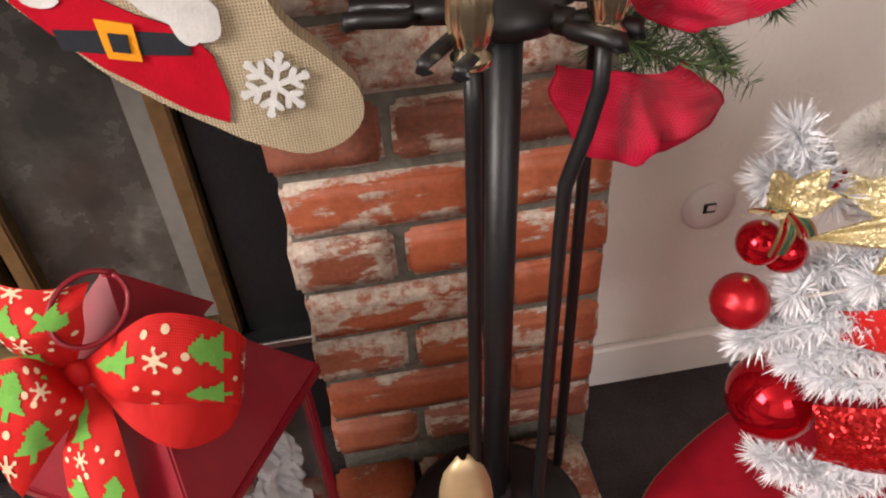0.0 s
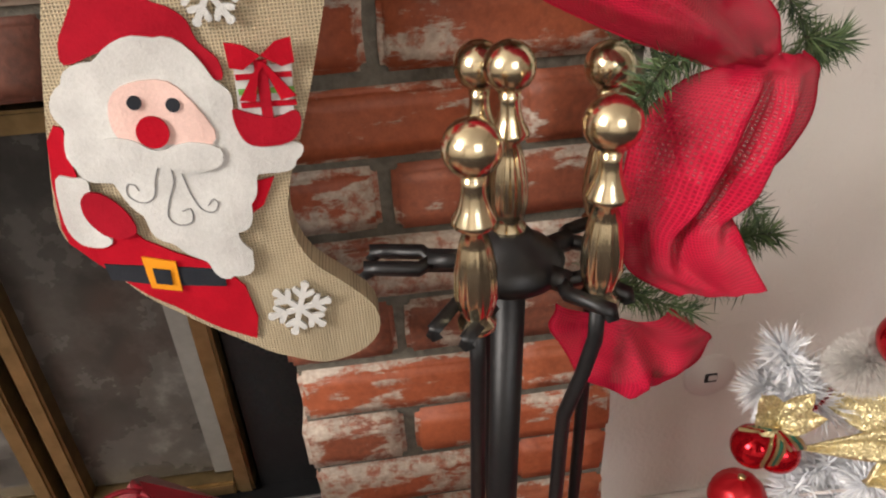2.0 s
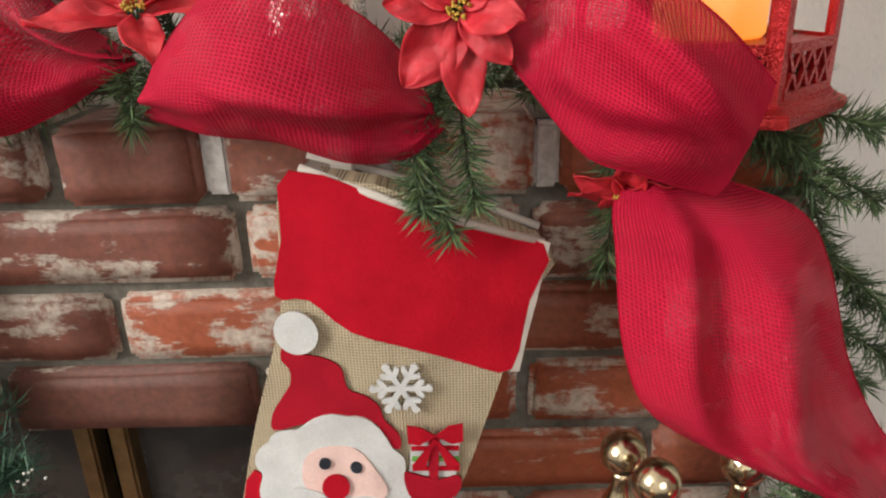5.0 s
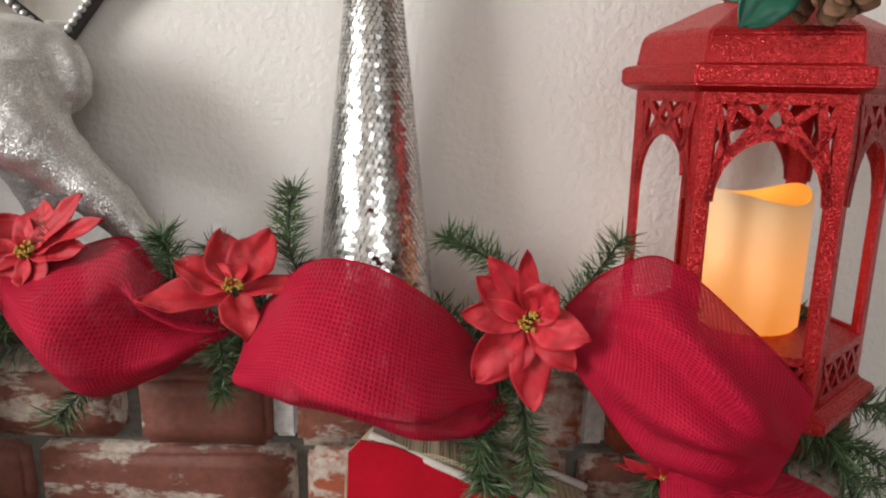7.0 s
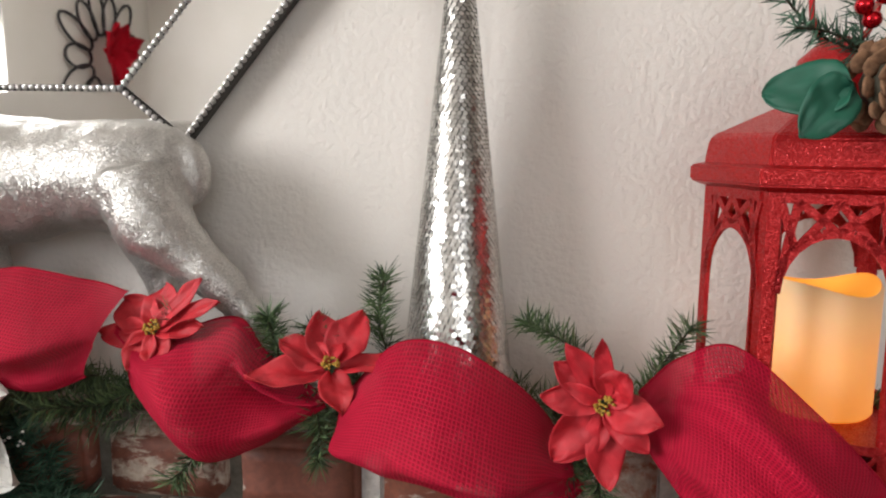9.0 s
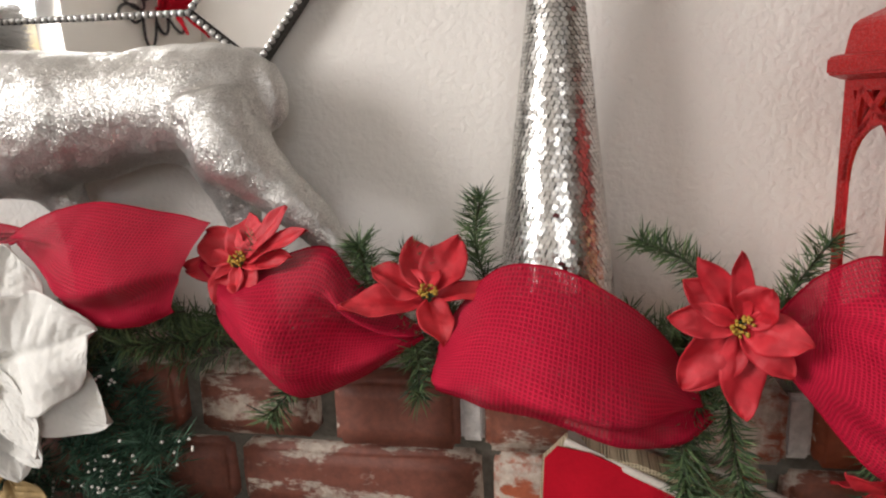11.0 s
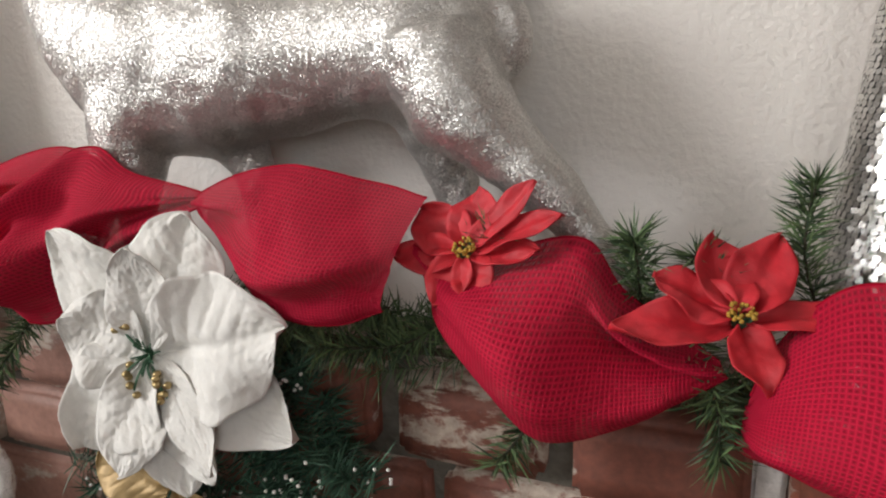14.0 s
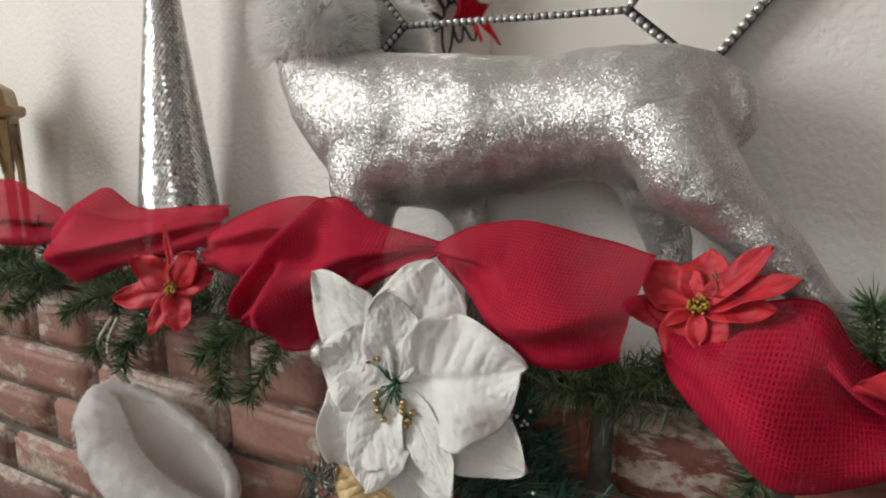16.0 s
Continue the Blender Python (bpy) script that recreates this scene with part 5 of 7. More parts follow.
# ---- lanterns on the mantel ----
def hex_lantern(name, label, cx, cy, z0, R, spin, material, tint):
    ob = thing(name, label, "lantern")
    ob.matrix_world = pose(cx, cy, z0, 0, 0, spin)
    floor_z, band_z, rim_z, top_z = 0.045, 0.185, 0.215, 0.268

    def ring(r, z):
        return [Vector((r * math.cos(math.radians(60 * k)), r * math.sin(math.radians(60 * k)), z)) for k in range(6)]

    def stack(levels, cap=True):
        bm = bmesh.new()
        rings = [[bm.verts.new(v) for v in ring(r, z)] for r, z in levels]
        for a, b in zip(rings, rings[1:]):
            for k in range(6):
                bm.faces.new((a[k], a[(k + 1) % 6], b[(k + 1) % 6], b[k]))
        if cap:
            bm.faces.new(rings[0][::-1]); bm.faces.new(rings[-1])
        es = [e for e in bm.edges if e.is_manifold]
        bmesh.ops.bevel(bm, geom=es, offset=0.0012, segments=2, affect="EDGES", clamp_overlap=True)
        return bm
    r = R * 0.875
    part("base", stack([(R, 0), (R, 0.008), (r * 1.03, 0.011), (r * 1.03, 0.014)]), material, ob)
    part("deck", stack([(r * 0.97, floor_z - 0.005), (r * 0.97, floor_z)]), material, ob)
    part("eave", stack([(R * 0.9, rim_z - 0.004), (R, rim_z), (R, rim_z + 0.011), (R * 0.93, rim_z + 0.013)]), material, ob, tint)
    part("roof", stack([(R * 0.9, rim_z + 0.012), (R * 0.87, rim_z + 0.03), (R * 0.84, rim_z + 0.034), (R * 0.42, top_z), (R * 0.36, top_z + 0.002)]), material, ob)
    part("cupola", lathe(bmesh.new(), [(R * 0.33, top_z), (R * 0.33, top_z + 0.018), (R * 0.28, top_z + 0.034), (R * 0.15, top_z + 0.046), (0.002, top_z + 0.05)], (0, 0, 0), 24), material, ob, "", True)
    bm = bmesh.new()
    pts = [(0.021 * math.cos(a), 0, top_z + 0.075 + 0.034 * math.sin(a)) for a in [math.radians(-100 + 20 * k) for k in range(19)]]
    tube(bm, pts, 0.0022, 8)
    part("ring_handle", bm, material, ob, "", True)
    corners = ring(r, 0)
    for k in range(6):
        p, q = corners[k], corners[(k + 1) % 6]
        d = p.normalized()
        bm = bmesh.new()
        side = Vector((-d.y, d.x, 0))
        # a post folded round the corner
        a = p + (corners[k - 1] - p).normalized() * 0.0085
        b = p + (q - p).normalized() * 0.0085
        prof = [a, p, b, b - d * 0.003, p - d * 0.0035, a - d * 0.003]
        lo = [bm.verts.new(v + Vector((0, 0, 0.012))) for v in prof]
        hi = [bm.verts.new(v + Vector((0, 0, rim_z - 0.002))) for v in prof]
        for j in range(6):
            bm.faces.new((lo[j], lo[(j + 1) % 6], hi[(j + 1) % 6], hi[j]))
        bm.faces.new(lo[::-1]); bm.faces.new(hi)
        part("post", bm, material, ob)
        # a pierced panel with its arch
        e = (q - p)
        L = e.length
        e.normalize()
        n = Vector((e.y, -e.x, 0))
        bm = bmesh.new()

        def bar(u0, z0_, u1, z1_, w=0.0022):
            A, B = p + e * u0 + Vector((0, 0, z0_)), p + e * u1 + Vector((0, 0, z1_))
            dd = (B - A).normalized()
            s = dd.cross(n).normalized() * w
            vs = []
            for off in (n * 0.0008, -n * 0.002):
                vs.append([bm.verts.new(v + off) for v in (A - s, A + s, B + s, B - s)])
            bm.faces.new(vs[0]); bm.faces.new(vs[1][::-1])
            for j in range(4):
                bm.faces.new((vs[0][j], vs[0][(j + 1) % 4], vs[1][(j + 1) % 4], vs[1][j]))
        m0, m1 = 0.008, L - 0.008
        bar(m0, rim_z - 0.006, m1, rim_z - 0.006, 0.005)
        ca, ra = L / 2, (m1 - m0) / 2
        arc = [(ca - ra * math.cos(math.pi * j / 12), 0.144 + 0.042 * math.sin(math.pi * j / 12)) for j in range(13)]
        for (u0, za), (u1, zb) in zip(arc, arc[1:]):
            bar(u0, za, u1, zb, 0.0034)
        for j, (u, za) in enumerate(arc[:-1]):
            u1, zb = arc[j + 1]
            if j in (0, 3, 6, 9):
                u2, zc = arc[j + 3]
                bar(u, za, u2, rim_z - 0.01, 0.0026)
                bar(u2, zc, u, rim_z - 0.01, 0.0026)
        # pierced band at the foot
        bar(m0, 0.016, m1, 0.016, 0.003)
        bar(m0, floor_z - 0.001, m1, floor_z - 0.001, 0.0032)
        for j in range(4):
            u0, u1 = m0 + (m1 - m0) * j / 4, m0 + (m1 - m0) * (j + 1) / 4
            bar(u0, 0.018, u1, floor_z - 0.003, 0.0016)
            bar(u1, 0.018, u0, floor_z - 0.003, 0.0016)
        part("pierced_panel", bm, material, ob, "pierced lattice panel with an arch")
    return ob


hex_lantern("red_lantern", "red glitter hexagonal lantern with pierced arches on the mantel", 0.222, 0.003, 0.949, 0.0965, -16.0, RED_GLITTER, "glittered red eave")
hex_lantern("gold_lantern", "gold hexagonal lantern with pierced arches on the mantel", -1.205, 0.005, 0.949, 0.083, 20, BRASS_OLD, "")

candle = thing("flameless_candle", "cream flameless pillar candle glowing orange inside the lantern", "candle")
candle.location = (0.226, 0.002, 0.9945)
bm = bmesh.new()
N = 40
prof = [(0.034, 0.0), (0.0365, 0.003)]
rings = []
for rr, hh in prof:
    rings.append([bm.verts.new((rr * math.cos(k * math.tau / N), rr * math.sin(k * math.tau / N), hh)) for k in range(N)])
wave = [0.0965 + 0.0042 * math.cos(2 * k * math.tau / N - 0.5) + 0.0014 * math.sin(3 * k * math.tau / N + 1.0) for k in range(N)]
rings.append([bm.verts.new((0.0365 * math.cos(k * math.tau / N), 0.0365 * math.sin(k * math.tau / N), wave[k] - 0.003)) for k in range(N)])
rings.append([bm.verts.new((0.0345 * math.cos(k * math.tau / N), 0.0345 * math.sin(k * math.tau / N), wave[k])) for k in range(N)])
for a, b in zip(rings, rings[1:]):
    for k in range(N):
        bm.faces.new((a[k], a[(k + 1) % N], b[(k + 1) % N], b[k]))
bm.faces.new(rings[0][::-1])
part("wax_body", bm, WAX, candle, "cream wax body", True)
bm = bmesh.new()
a = [bm.verts.new((0.0345 * math.cos(k * math.tau / N), 0.0345 * math.sin(k * math.tau / N), wave[k])) for k in range(N)]
b = [bm.verts.new((0.028 * math.cos(k * math.tau / N), 0.028 * math.sin(k * math.tau / N), wave[k] - 0.01)) for k in range(N)]
c = bm.verts.new((0, 0, 0.078))
for k in range(N):
    bm.faces.new((a[k], a[(k + 1) % N], b[(k + 1) % N], b[k]))
    bm.faces.new((b[k], b[(k + 1) % N], c))
part("wax_bowl", bm, FLAME, candle, "glowing orange hollow", True)
part("led_tip", lathe(bmesh.new(), [(0.0028, 0.076), (0.003, 0.080), (0.002, 0.086), (0.0004, 0.090)], (0.004, -0.006, 0), 12), LED, candle, "small bright flame tip", True)

# spray of pine, berries and cone on the red lantern's roof
spray = thing("lantern_spray", "pine spray with red berries and green leaves on the lantern", "decoration")
bm, wood = bmesh.new(), bmesh.new()
for k, (a, b) in enumerate((((0.215, -0.06, 1.245), (0.155, -0.062, 1.288)), ((0.215, -0.06, 1.245), (0.165, -0.07, 1.262)), ((0.22, -0.06, 1.24), (0.275, -0.07, 1.28)), ((0.22, -0.06, 1.24), (0.262, -0.05, 1.305)), ((0.235, -0.06, 1.235), (0.30, -0.08, 1.25)), ((0.215, -0.05, 1.245), (0.205, -0.05, 1.29)))):
    tube(wood, sprig(bm, a, b, 0.016, 150, 60 + k, 0.0006, 0, 0.9), 0.0009, 5)
tagged(part("needles", bm, NEEDLE_DARK, spray, "dark green pine needles"), kind="stuff")
part("twig_frame", wood, STEM, spray, "brown wire twigs")
for p in ((0.203, -0.072, 1.274), (0.212, -0.078, 1.279), (0.222, -0.074, 1.288), (0.222, -0.082, 1.279), (0.240, -0.078, 1.281), (0.258, -0.078, 1.274), (0.209, -0.07, 1.266)):
    part("berry", blob(bmesh.new(), p, 0.0058, 2), RED_BAUBLE, spray, "glossy red berry", True)
for a, nrm, s in ((205, (-0.3, -1, 0.35), 1.05), (240, (0.15, -1, 0.3), 0.95)):
    lf = part("leaf", petal_mesh(0.046 * s, 0.036 * s, -0.1, int(a), 0.0, 0.42, 0.05, 0.1), LEAF_GREEN, spray, "dark green cloth leaf", True)
    lf.matrix_world = facing((0.193, -0.088, 1.226), nrm, 0) @ pose(0, 0, 0, 0, 0, a - 20)
    lf.modifiers.new("thickness", "SOLIDIFY").thickness = 0.0008
cone = thing("pine_cone", "open brown pine cone wired onto the lantern spray", "pine cone")
cone.matrix_world = facing((0.219, -0.09, 1.226), (0.05, -1, -0.1))
SCALES = []
for j in range(4):
    sbm = blob(bmesh.new(), (0, 0, 0), 1.0, 2, (0.0070, 0.0078, 0.0023))
    for v in sbm.verts:
        v.co += v.co.normalized() * 0.0012 * noise.noise(v.co * 260 + Vector((j * 5, 0, 0)))
        v.co.z += 0.0016 * (v.co.x / 0.0068) ** 2
    me = bpy.data.meshes.new("scale")
    sbm.to_mesh(me)
    sbm.free()
    me.materials.append(CONE_BROWN)
    me.shade_smooth()
    SCALES.append(me)
for i, (rho, count, up, lean) in enumerate(((0.003, 3, 0.018, 70), (0.009, 6, 0.014, 52), (0.015, 9, 0.009, 36), (0.0205, 11, 0.002, 20), (0.0245, 12, -0.007, 5), (0.025, 12, -0.016, -12))):
    for k in range(count):
        a = 360 * k / count + i * 31 + 9 * math.sin(k * 4.7 + i * 2.9)
        sc = new("scale", SCALES[(i + k) % 4])
        sc.parent = cone
        g = 0.6 if i == 0 else 0.82 + 0.12 * math.sin(k * 3.3 + i)
        sc.matrix_local = pose(0, 0, up, 0, 0, a) @ pose(rho + 0.0012 * math.sin(k * 5.1 + i), 0, 0.001 * math.sin(k * 2.7), 14 * math.sin(k * 2.1 + i), -lean + 10 * math.sin(k * 3.7), 0) @ Matrix.Diagonal((g, g, g, 1))
part("core", blob(bmesh.new(), (0, 0, -0.006), 0.019, 2), STEM, cone, "", True)

# ---- the silver deer ----
def loft(bm, rows, sides=20):
    """rows: (x, y, z, half width in y, half height, direction). Rings across the direction."""
    rings = []
    for (x, y, z, a, b, d) in rows:
        d = Vector(d).normalized()
        s = Vector((0, 1, 0))
        u = s.cross(d).normalized()
        rings.append([bm.verts.new(Vector((x, y, z)) + s * a * math.cos(k * math.tau / sides) + u * b * math.sin(k * math.tau / sides)) for k in range(sides)])
    for r0, r1 in zip(rings, rings[1:]):
        for k in range(sides):
            bm.faces.new((r0[k], r0[(k + 1) % sides], r1[(k + 1) % sides], r1[k]))
    bm.faces.new(rings[0][::-1]); bm.faces.new(rings[-1])


DY = 0.05
bm = bmesh.new()
X = (-1, 0, 0)
loft(bm, [(-0.286, DY, 1.160, 0.012, 0.016, X), (-0.297, DY, 1.165, 0.03, 0.036, X), (-0.318, DY, 1.163, 0.041, 0.047, X), (-0.345, DY, 1.160, 0.049, 0.051, X), (-0.37, DY, 1.159, 0.046, 0.050, X), (-0.40, DY, 1.158, 0.038, 0.049, X), (-0.43, DY, 1.153, 0.041, 0.052, X), (-0.465, DY, 1.150, 0.050, 0.057, X), (-0.495, DY, 1.149, 0.048, 0.061, X), (-0.525, DY, 1.148, 0.041, 0.065, X), (-0.56, DY, 1.148, 0.045, 0.066, X), (-0.59, DY, 1.152, 0.046, 0.064, (-1, 0, 0.1)), (-0.618, DY, 1.167, 0.037, 0.057, (-1, 0, 0.5)), (-0.635, DY, 1.19, 0.033, 0.05, (-0.8, 0, 0.8)), (-0.65, DY, 1.222, 0.029, 0.042, (-0.5, 0, 1)), (-0.662, DY, 1.262, 0.025, 0.034, (-0.3, 0, 1)), (-0.668, DY - 0.002, 1.295, 0.023, 0.03, (-0.3, 0, 1))])
for pts, rad in (
    ([(-0.325, 0.022, 1.165), (-0.31, 0.016, 1.13), (-0.285, 0.014, 1.105), (-0.252, 0.014, 1.076), (-0.222, 0.014, 1.042), (-0.188, 0.016, 1.0), (-0.160, 0.018, 0.953)], [0.034, 0.034, 0.027, 0.018, 0.0145, 0.0125, 0.012]),
    ([(-0.355, 0.062, 1.15), (-0.345, 0.066, 1.11), (-0.33, 0.068, 1.07), (-0.318, 0.068, 1.02), (-0.318, 0.068, 0.953)], [0.034, 0.027, 0.019, 0.015, 0.013]),
    ([(-0.582, 0.046, 1.15), (-0.586, 0.040, 1.118), (-0.585, 0.034, 1.085), (-0.580, 0.028, 1.045), (-0.578, 0.025, 1.0), (-0.58, 0.024, 0.953)], [0.042, 0.038, 0.028, 0.018, 0.014, 0.013]),
    ([(-0.535, 0.06, 1.13), (-0.505, 0.064, 1.09), (-0.493, 0.066, 1.06), (-0.488, 0.066, 1.0), (-0.488, 0.066, 0.953)], [0.03, 0.021, 0.016, 0.013, 0.012]),
    ([(-0.300, DY, 1.185), (-0.286, DY - 0.004, 1.178), (-0.279, DY - 0.006, 1.155), (-0.283, DY - 0.006, 1.135)], [0.012, 0.013, 0.012, 0.005]),
    ([(-0.664, DY, 1.29), (-0.69, DY - 0.012, 1.315), (-0.72, DY - 0.02, 1.305), (-0.742, DY - 0.026, 1.292)], [0.026, 0.028, 0.019, 0.013]),
    ([(-0.672, DY - 0.02, 1.325), (-0.66, DY - 0.045, 1.35)], [0.01, 0.003]),
    ([(-0.665, DY + 0.012, 1.33), (-0.645, DY + 0.03, 1.36)], [0.01, 0.003]),
):
    sm = spline(pts, 14)
    rr = [v.x for v in spline([(q, 0, 0) for q in rad], 14)]
    tube(bm, sm, rr, 16)
deer = tagged(part("deer_statue", bm, SILVER_GLITTER), "silver glitter deer statue standing on the mantel", "statue")
rm = deer.modifiers.new("skin", "REMESH")
rm.mode, rm.voxel_size, rm.use_smooth_shade = "VOXEL", 0.0035, True
sm = deer.modifiers.new("smooth", "SMOOTH")
sm.factor, sm.iterations = 0.5, 26
tex = bpy.data.textures.new("hide", "CLOUDS")
tex.noise_scale, tex.noise_depth = 0.011, 2
dp = deer.modifiers.new("hide", "DISPLACE")
dp.texture, dp.strength, dp.mid_level = tex, 0.0016, 0.5
tex2 = bpy.data.textures.new("muscle", "CLOUDS")
tex2.noise_scale = 0.05
dp = deer.modifiers.new("muscle", "DISPLACE")
dp.texture, dp.strength, dp.mid_level = tex2, 0.009, 0.5
# fur collar
collar = thing("fur_collar", "fluffy pale fur collar round the deer's neck", "collar")
fl0 = part("lining", blob(bmesh.new(), (-0.648, DY - 0.004, 1.238), 0.050, 4, (1.05, 0.85, 0.72)), FUR_GREY, collar, "pale fur backing", True)
ftex = bpy.data.textures.new("tufts", "CLOUDS")
ftex.noise_scale, ftex.noise_depth = 0.014, 3
fd = fl0.modifiers.new("tufts", "DISPLACE")
fd.texture, fd.strength = ftex, 0.022
bm = bmesh.new()
rnd = random.Random(8)
for k in range(9000):
    a = rnd.uniform(0, math.tau)
    e = rnd.gauss(0, 0.5)
    d = Vector((math.cos(a) * 1.0, math.sin(a), -0.25 + e)).normalized()
    c = Vector((-0.648 + 0.046 * math.cos(a), DY + 0.038 * math.sin(a), 1.235 + rnd.uniform(-0.022, 0.03)))
    c.y = min(c.y, 0.1)
    if d.y > 0.3:
        d.y = 0.1
    needle(bm, c, d, rnd.uniform(0.008, 0.024), 0.00035, rnd)
tagged(part("fur", bm, FUR_GREY, collar, "long pale fur"), kind="stuff")

# ---- beaded mirror ----
mirror = thing("beaded_mirror", "faceted wall mirror with silver beaded edges", "mirror")
INNER = [(-0.578, 1.240), (-0.374, 1.238), (-0.24, 1.39), (-0.24, 1.58), (-0.374, 1.73), (-0.578, 1.73), (-0.712, 1.58), (-0.712, 1.39)]
OUTER = [(-0.637, 1.192), (-0.315, 1.190), (-0.148, 1.39), (-0.148, 1.58), (-0.315, 1.78), (-0.637, 1.78), (-0.807, 1.58), (-0.807, 1.39)]
bm = bmesh.new()
lo = [bm.verts.new((x, WALL_Y - 0.0005, z)) for x, z in OUTER]
hi = [bm.verts.new((x, WALL_Y - 0.018, z)) for x, z in OUTER]
bm.faces.new(lo); bm.faces.new(hi[::-1])
for k in range(8):
    bm.faces.new((lo[k], hi[k], hi[(k + 1) % 8], lo[(k + 1) % 8]))
part("backing", bm, DARK_FRAME, mirror, "dark pewter frame body")
bm = bmesh.new()
bm.faces.new([bm.verts.new((x, WALL_Y - 0.0205, z)) for x, z in INNER])
bmesh.ops.recalc_face_normals(bm, faces=list(bm.faces))
part("centre_pane", bm, MIRROR, mirror, "mirror glass")
for k in range(8):
    j = (k + 1) % 8
    bm = bmesh.new()
    quad = [INNER[k], INNER[j], OUTER[j], OUTER[k]]
    cx, cz = sum(q[0] for q in quad) / 4, sum(q[1] for q in quad) / 4
    bm.faces.new([bm.verts.new((cx + (x - cx) * 0.96, WALL_Y - (0.0215 if n < 2 else 0.0195), cz + (z - cz) * 0.96)) for n, (x, z) in enumerate(quad)])
    part("bevelled_pane", bm, MIRROR, mirror, "bevelled mirror glass")
bm = bmesh.new()
for k in range(8):
    j = (k + 1) % 8
    for a, b in ((INNER[k], INNER[j]), (OUTER[k], OUTER[j]), (INNER[k], OUTER[k])):
        ln = math.dist(a, b)
        n = int(ln / 0.0068)
        for i in range(n + 1):
            u = i / n
            blob(bm, (a[0] + (b[0] - a[0]) * u, WALL_Y - 0.0225, a[1] + (b[1] - a[1]) * u), 0.0033, 1)
tagged(part("beading", bm, SILVER, mirror, "rows of small silver beads", True), kind="stuff")
bm = bmesh.new()
for k in range(8):
    j = (k + 1) % 8
    for a, b in ((INNER[k], INNER[j]), (OUTER[k], OUTER[j]), (INNER[k], OUTER[k])):
        tube(bm, [(a[0], WALL_Y - 0.0195, a[1]), (b[0], WALL_Y - 0.0195, b[1])], 0.0036, 6)
part("bead_channel", bm, DARK_FRAME, mirror, "dark channel under the beads")

# ---- wire medallion on the far wall, seen in the mirror ----
med = thing("wire_wall_medallion", "black looped wire wall medallion with a red bow", "wall decoration")
med.matrix_world = pose(-2.16, -2.80, 1.60, 90, 0, 90) @ Matrix.Scale(1.25, 4)
for k in range(14):
    a = k / 14 * math.tau
    pts = []
    for i in range(25):
        t = i / 24 * math.tau
        r = 0.10 + 0.11 * (1 - math.cos(t)) * (1.0 if k % 2 else 0.75)
        w = 0.045 * math.sin(t)
        pts.append((r * math.cos(a) - w * math.sin(a), r * math.sin(a) + w * math.cos(a), 0))
    part("wire_loop", tube(bmesh.new(), pts, 0.006, 6), BLACK_METAL, med, "", True)
for k, (a, ln) in enumerate(((30, 0.13), (150, 0.13), (70, 0.11), (110, 0.11), (255, 0.26), (285, 0.24), (5, 0.1), (175, 0.1))):
    p = part("bow_loop", petal_mesh(ln * 1.35, 0.11, 0.1, 40 + k), RED_FELT, med, "red bow ribbon", True)
    p.matrix_local = pose(0, 0.02, 0.02, 0, 0, a) @ pose(0, 0, 0, 0, -20, 0)

# ---- white plush stocking ----
plush = thing("white_plush_stocking", "white plush stocking with fluffy cuff hung on the bricks", "stocking")
mouth = [(-0.866, -0.050, 0.882), (-0.829, -0.032, 0.879), (-0.774, -0.026, 0.859), (-0.732, -0.026, 0.835), (-0.710, -0.030, 0.813), (-0.700, -0.045, 0.794), (-0.719, -0.070, 0.784), (-0.769, -0.080, 0.801), (-0.819, -0.078, 0.825), (-0.850, -0.070, 0.857)]
loop = spline(mouth[-2:] + mouth + mouth[:3], 14 * 6)[12:72]


def lip(p):
    """The front of the cuff is a thick roll, its back a thin rim."""
    f = min(1, max(0, (-0.045 - p.y) / 0.025))
    return 0.006 + 0.018 * f, 0.008 + 0.024 * f


bm = bmesh.new()
M = len(loop)
cen = sum(loop, Vector()) / M
rings = []
for i, p in enumerate(loop):
    d = (loop[(i + 1) % M] - loop[i - 1]).normalized()
    out = (p - cen).normalized()
    up = d.cross(out).normalized()
    out = up.cross(d)
    rings.append([bm.verts.new(p + (out * math.cos(q) * lip(p)[0] + up * math.sin(q) * lip(p)[1]) * (1 + 0.12 * noise.noise(p * 60))) for q in [j * math.tau / 14 for j in range(14)]])
for i in range(M):
    a, b = rings[i], rings[(i + 1) % M]
    for j in range(14):
        bm.faces.new((a[j], a[(j + 1) % 14], b[(j + 1) % 14], b[j]))
cf = part("cuff", bm, FUR, plush, "fluffy white plush cuff", True)
cf.modifiers.new("fine", "SUBSURF").levels = 2
cf.modifiers["fine"].render_levels = 2
fd = cf.modifiers.new("tufts", "DISPLACE")
fd.texture, fd.strength = ftex, 0.006
bm = bmesh.new()
rnd = random.Random(3)
for k in range(9000):
    i, j = rnd.randrange(M), rnd.uniform(0, math.tau)
    p = loop[i].lerp(loop[(i + 1) % M], rnd.random())
    d = (loop[(i + 1) % M] - loop[i - 1]).normalized()
    out = (p - cen).normalized()
    up = d.cross(out).normalized()
    out = up.cross(d)
    way = (out * math.cos(j) + up * math.sin(j) + d * rnd.uniform(-0.6, 0.6)).normalized()
    needle(bm, p + out * math.cos(j) * lip(p)[0] + up * math.sin(j) * lip(p)[1], way, rnd.uniform(0.0015, 0.003), 0.0003, rnd)
tagged(part("fur_nap", bm, FUR, plush, "soft white pile"), kind="stuff")
bm = bmesh.new()
low = [p + Vector((0.02, 0.0, -0.17)) for p in loop]
for q in low:
    q.y = min(q.y, -0.02)
A = [bm.verts.new(p) for p in loop]
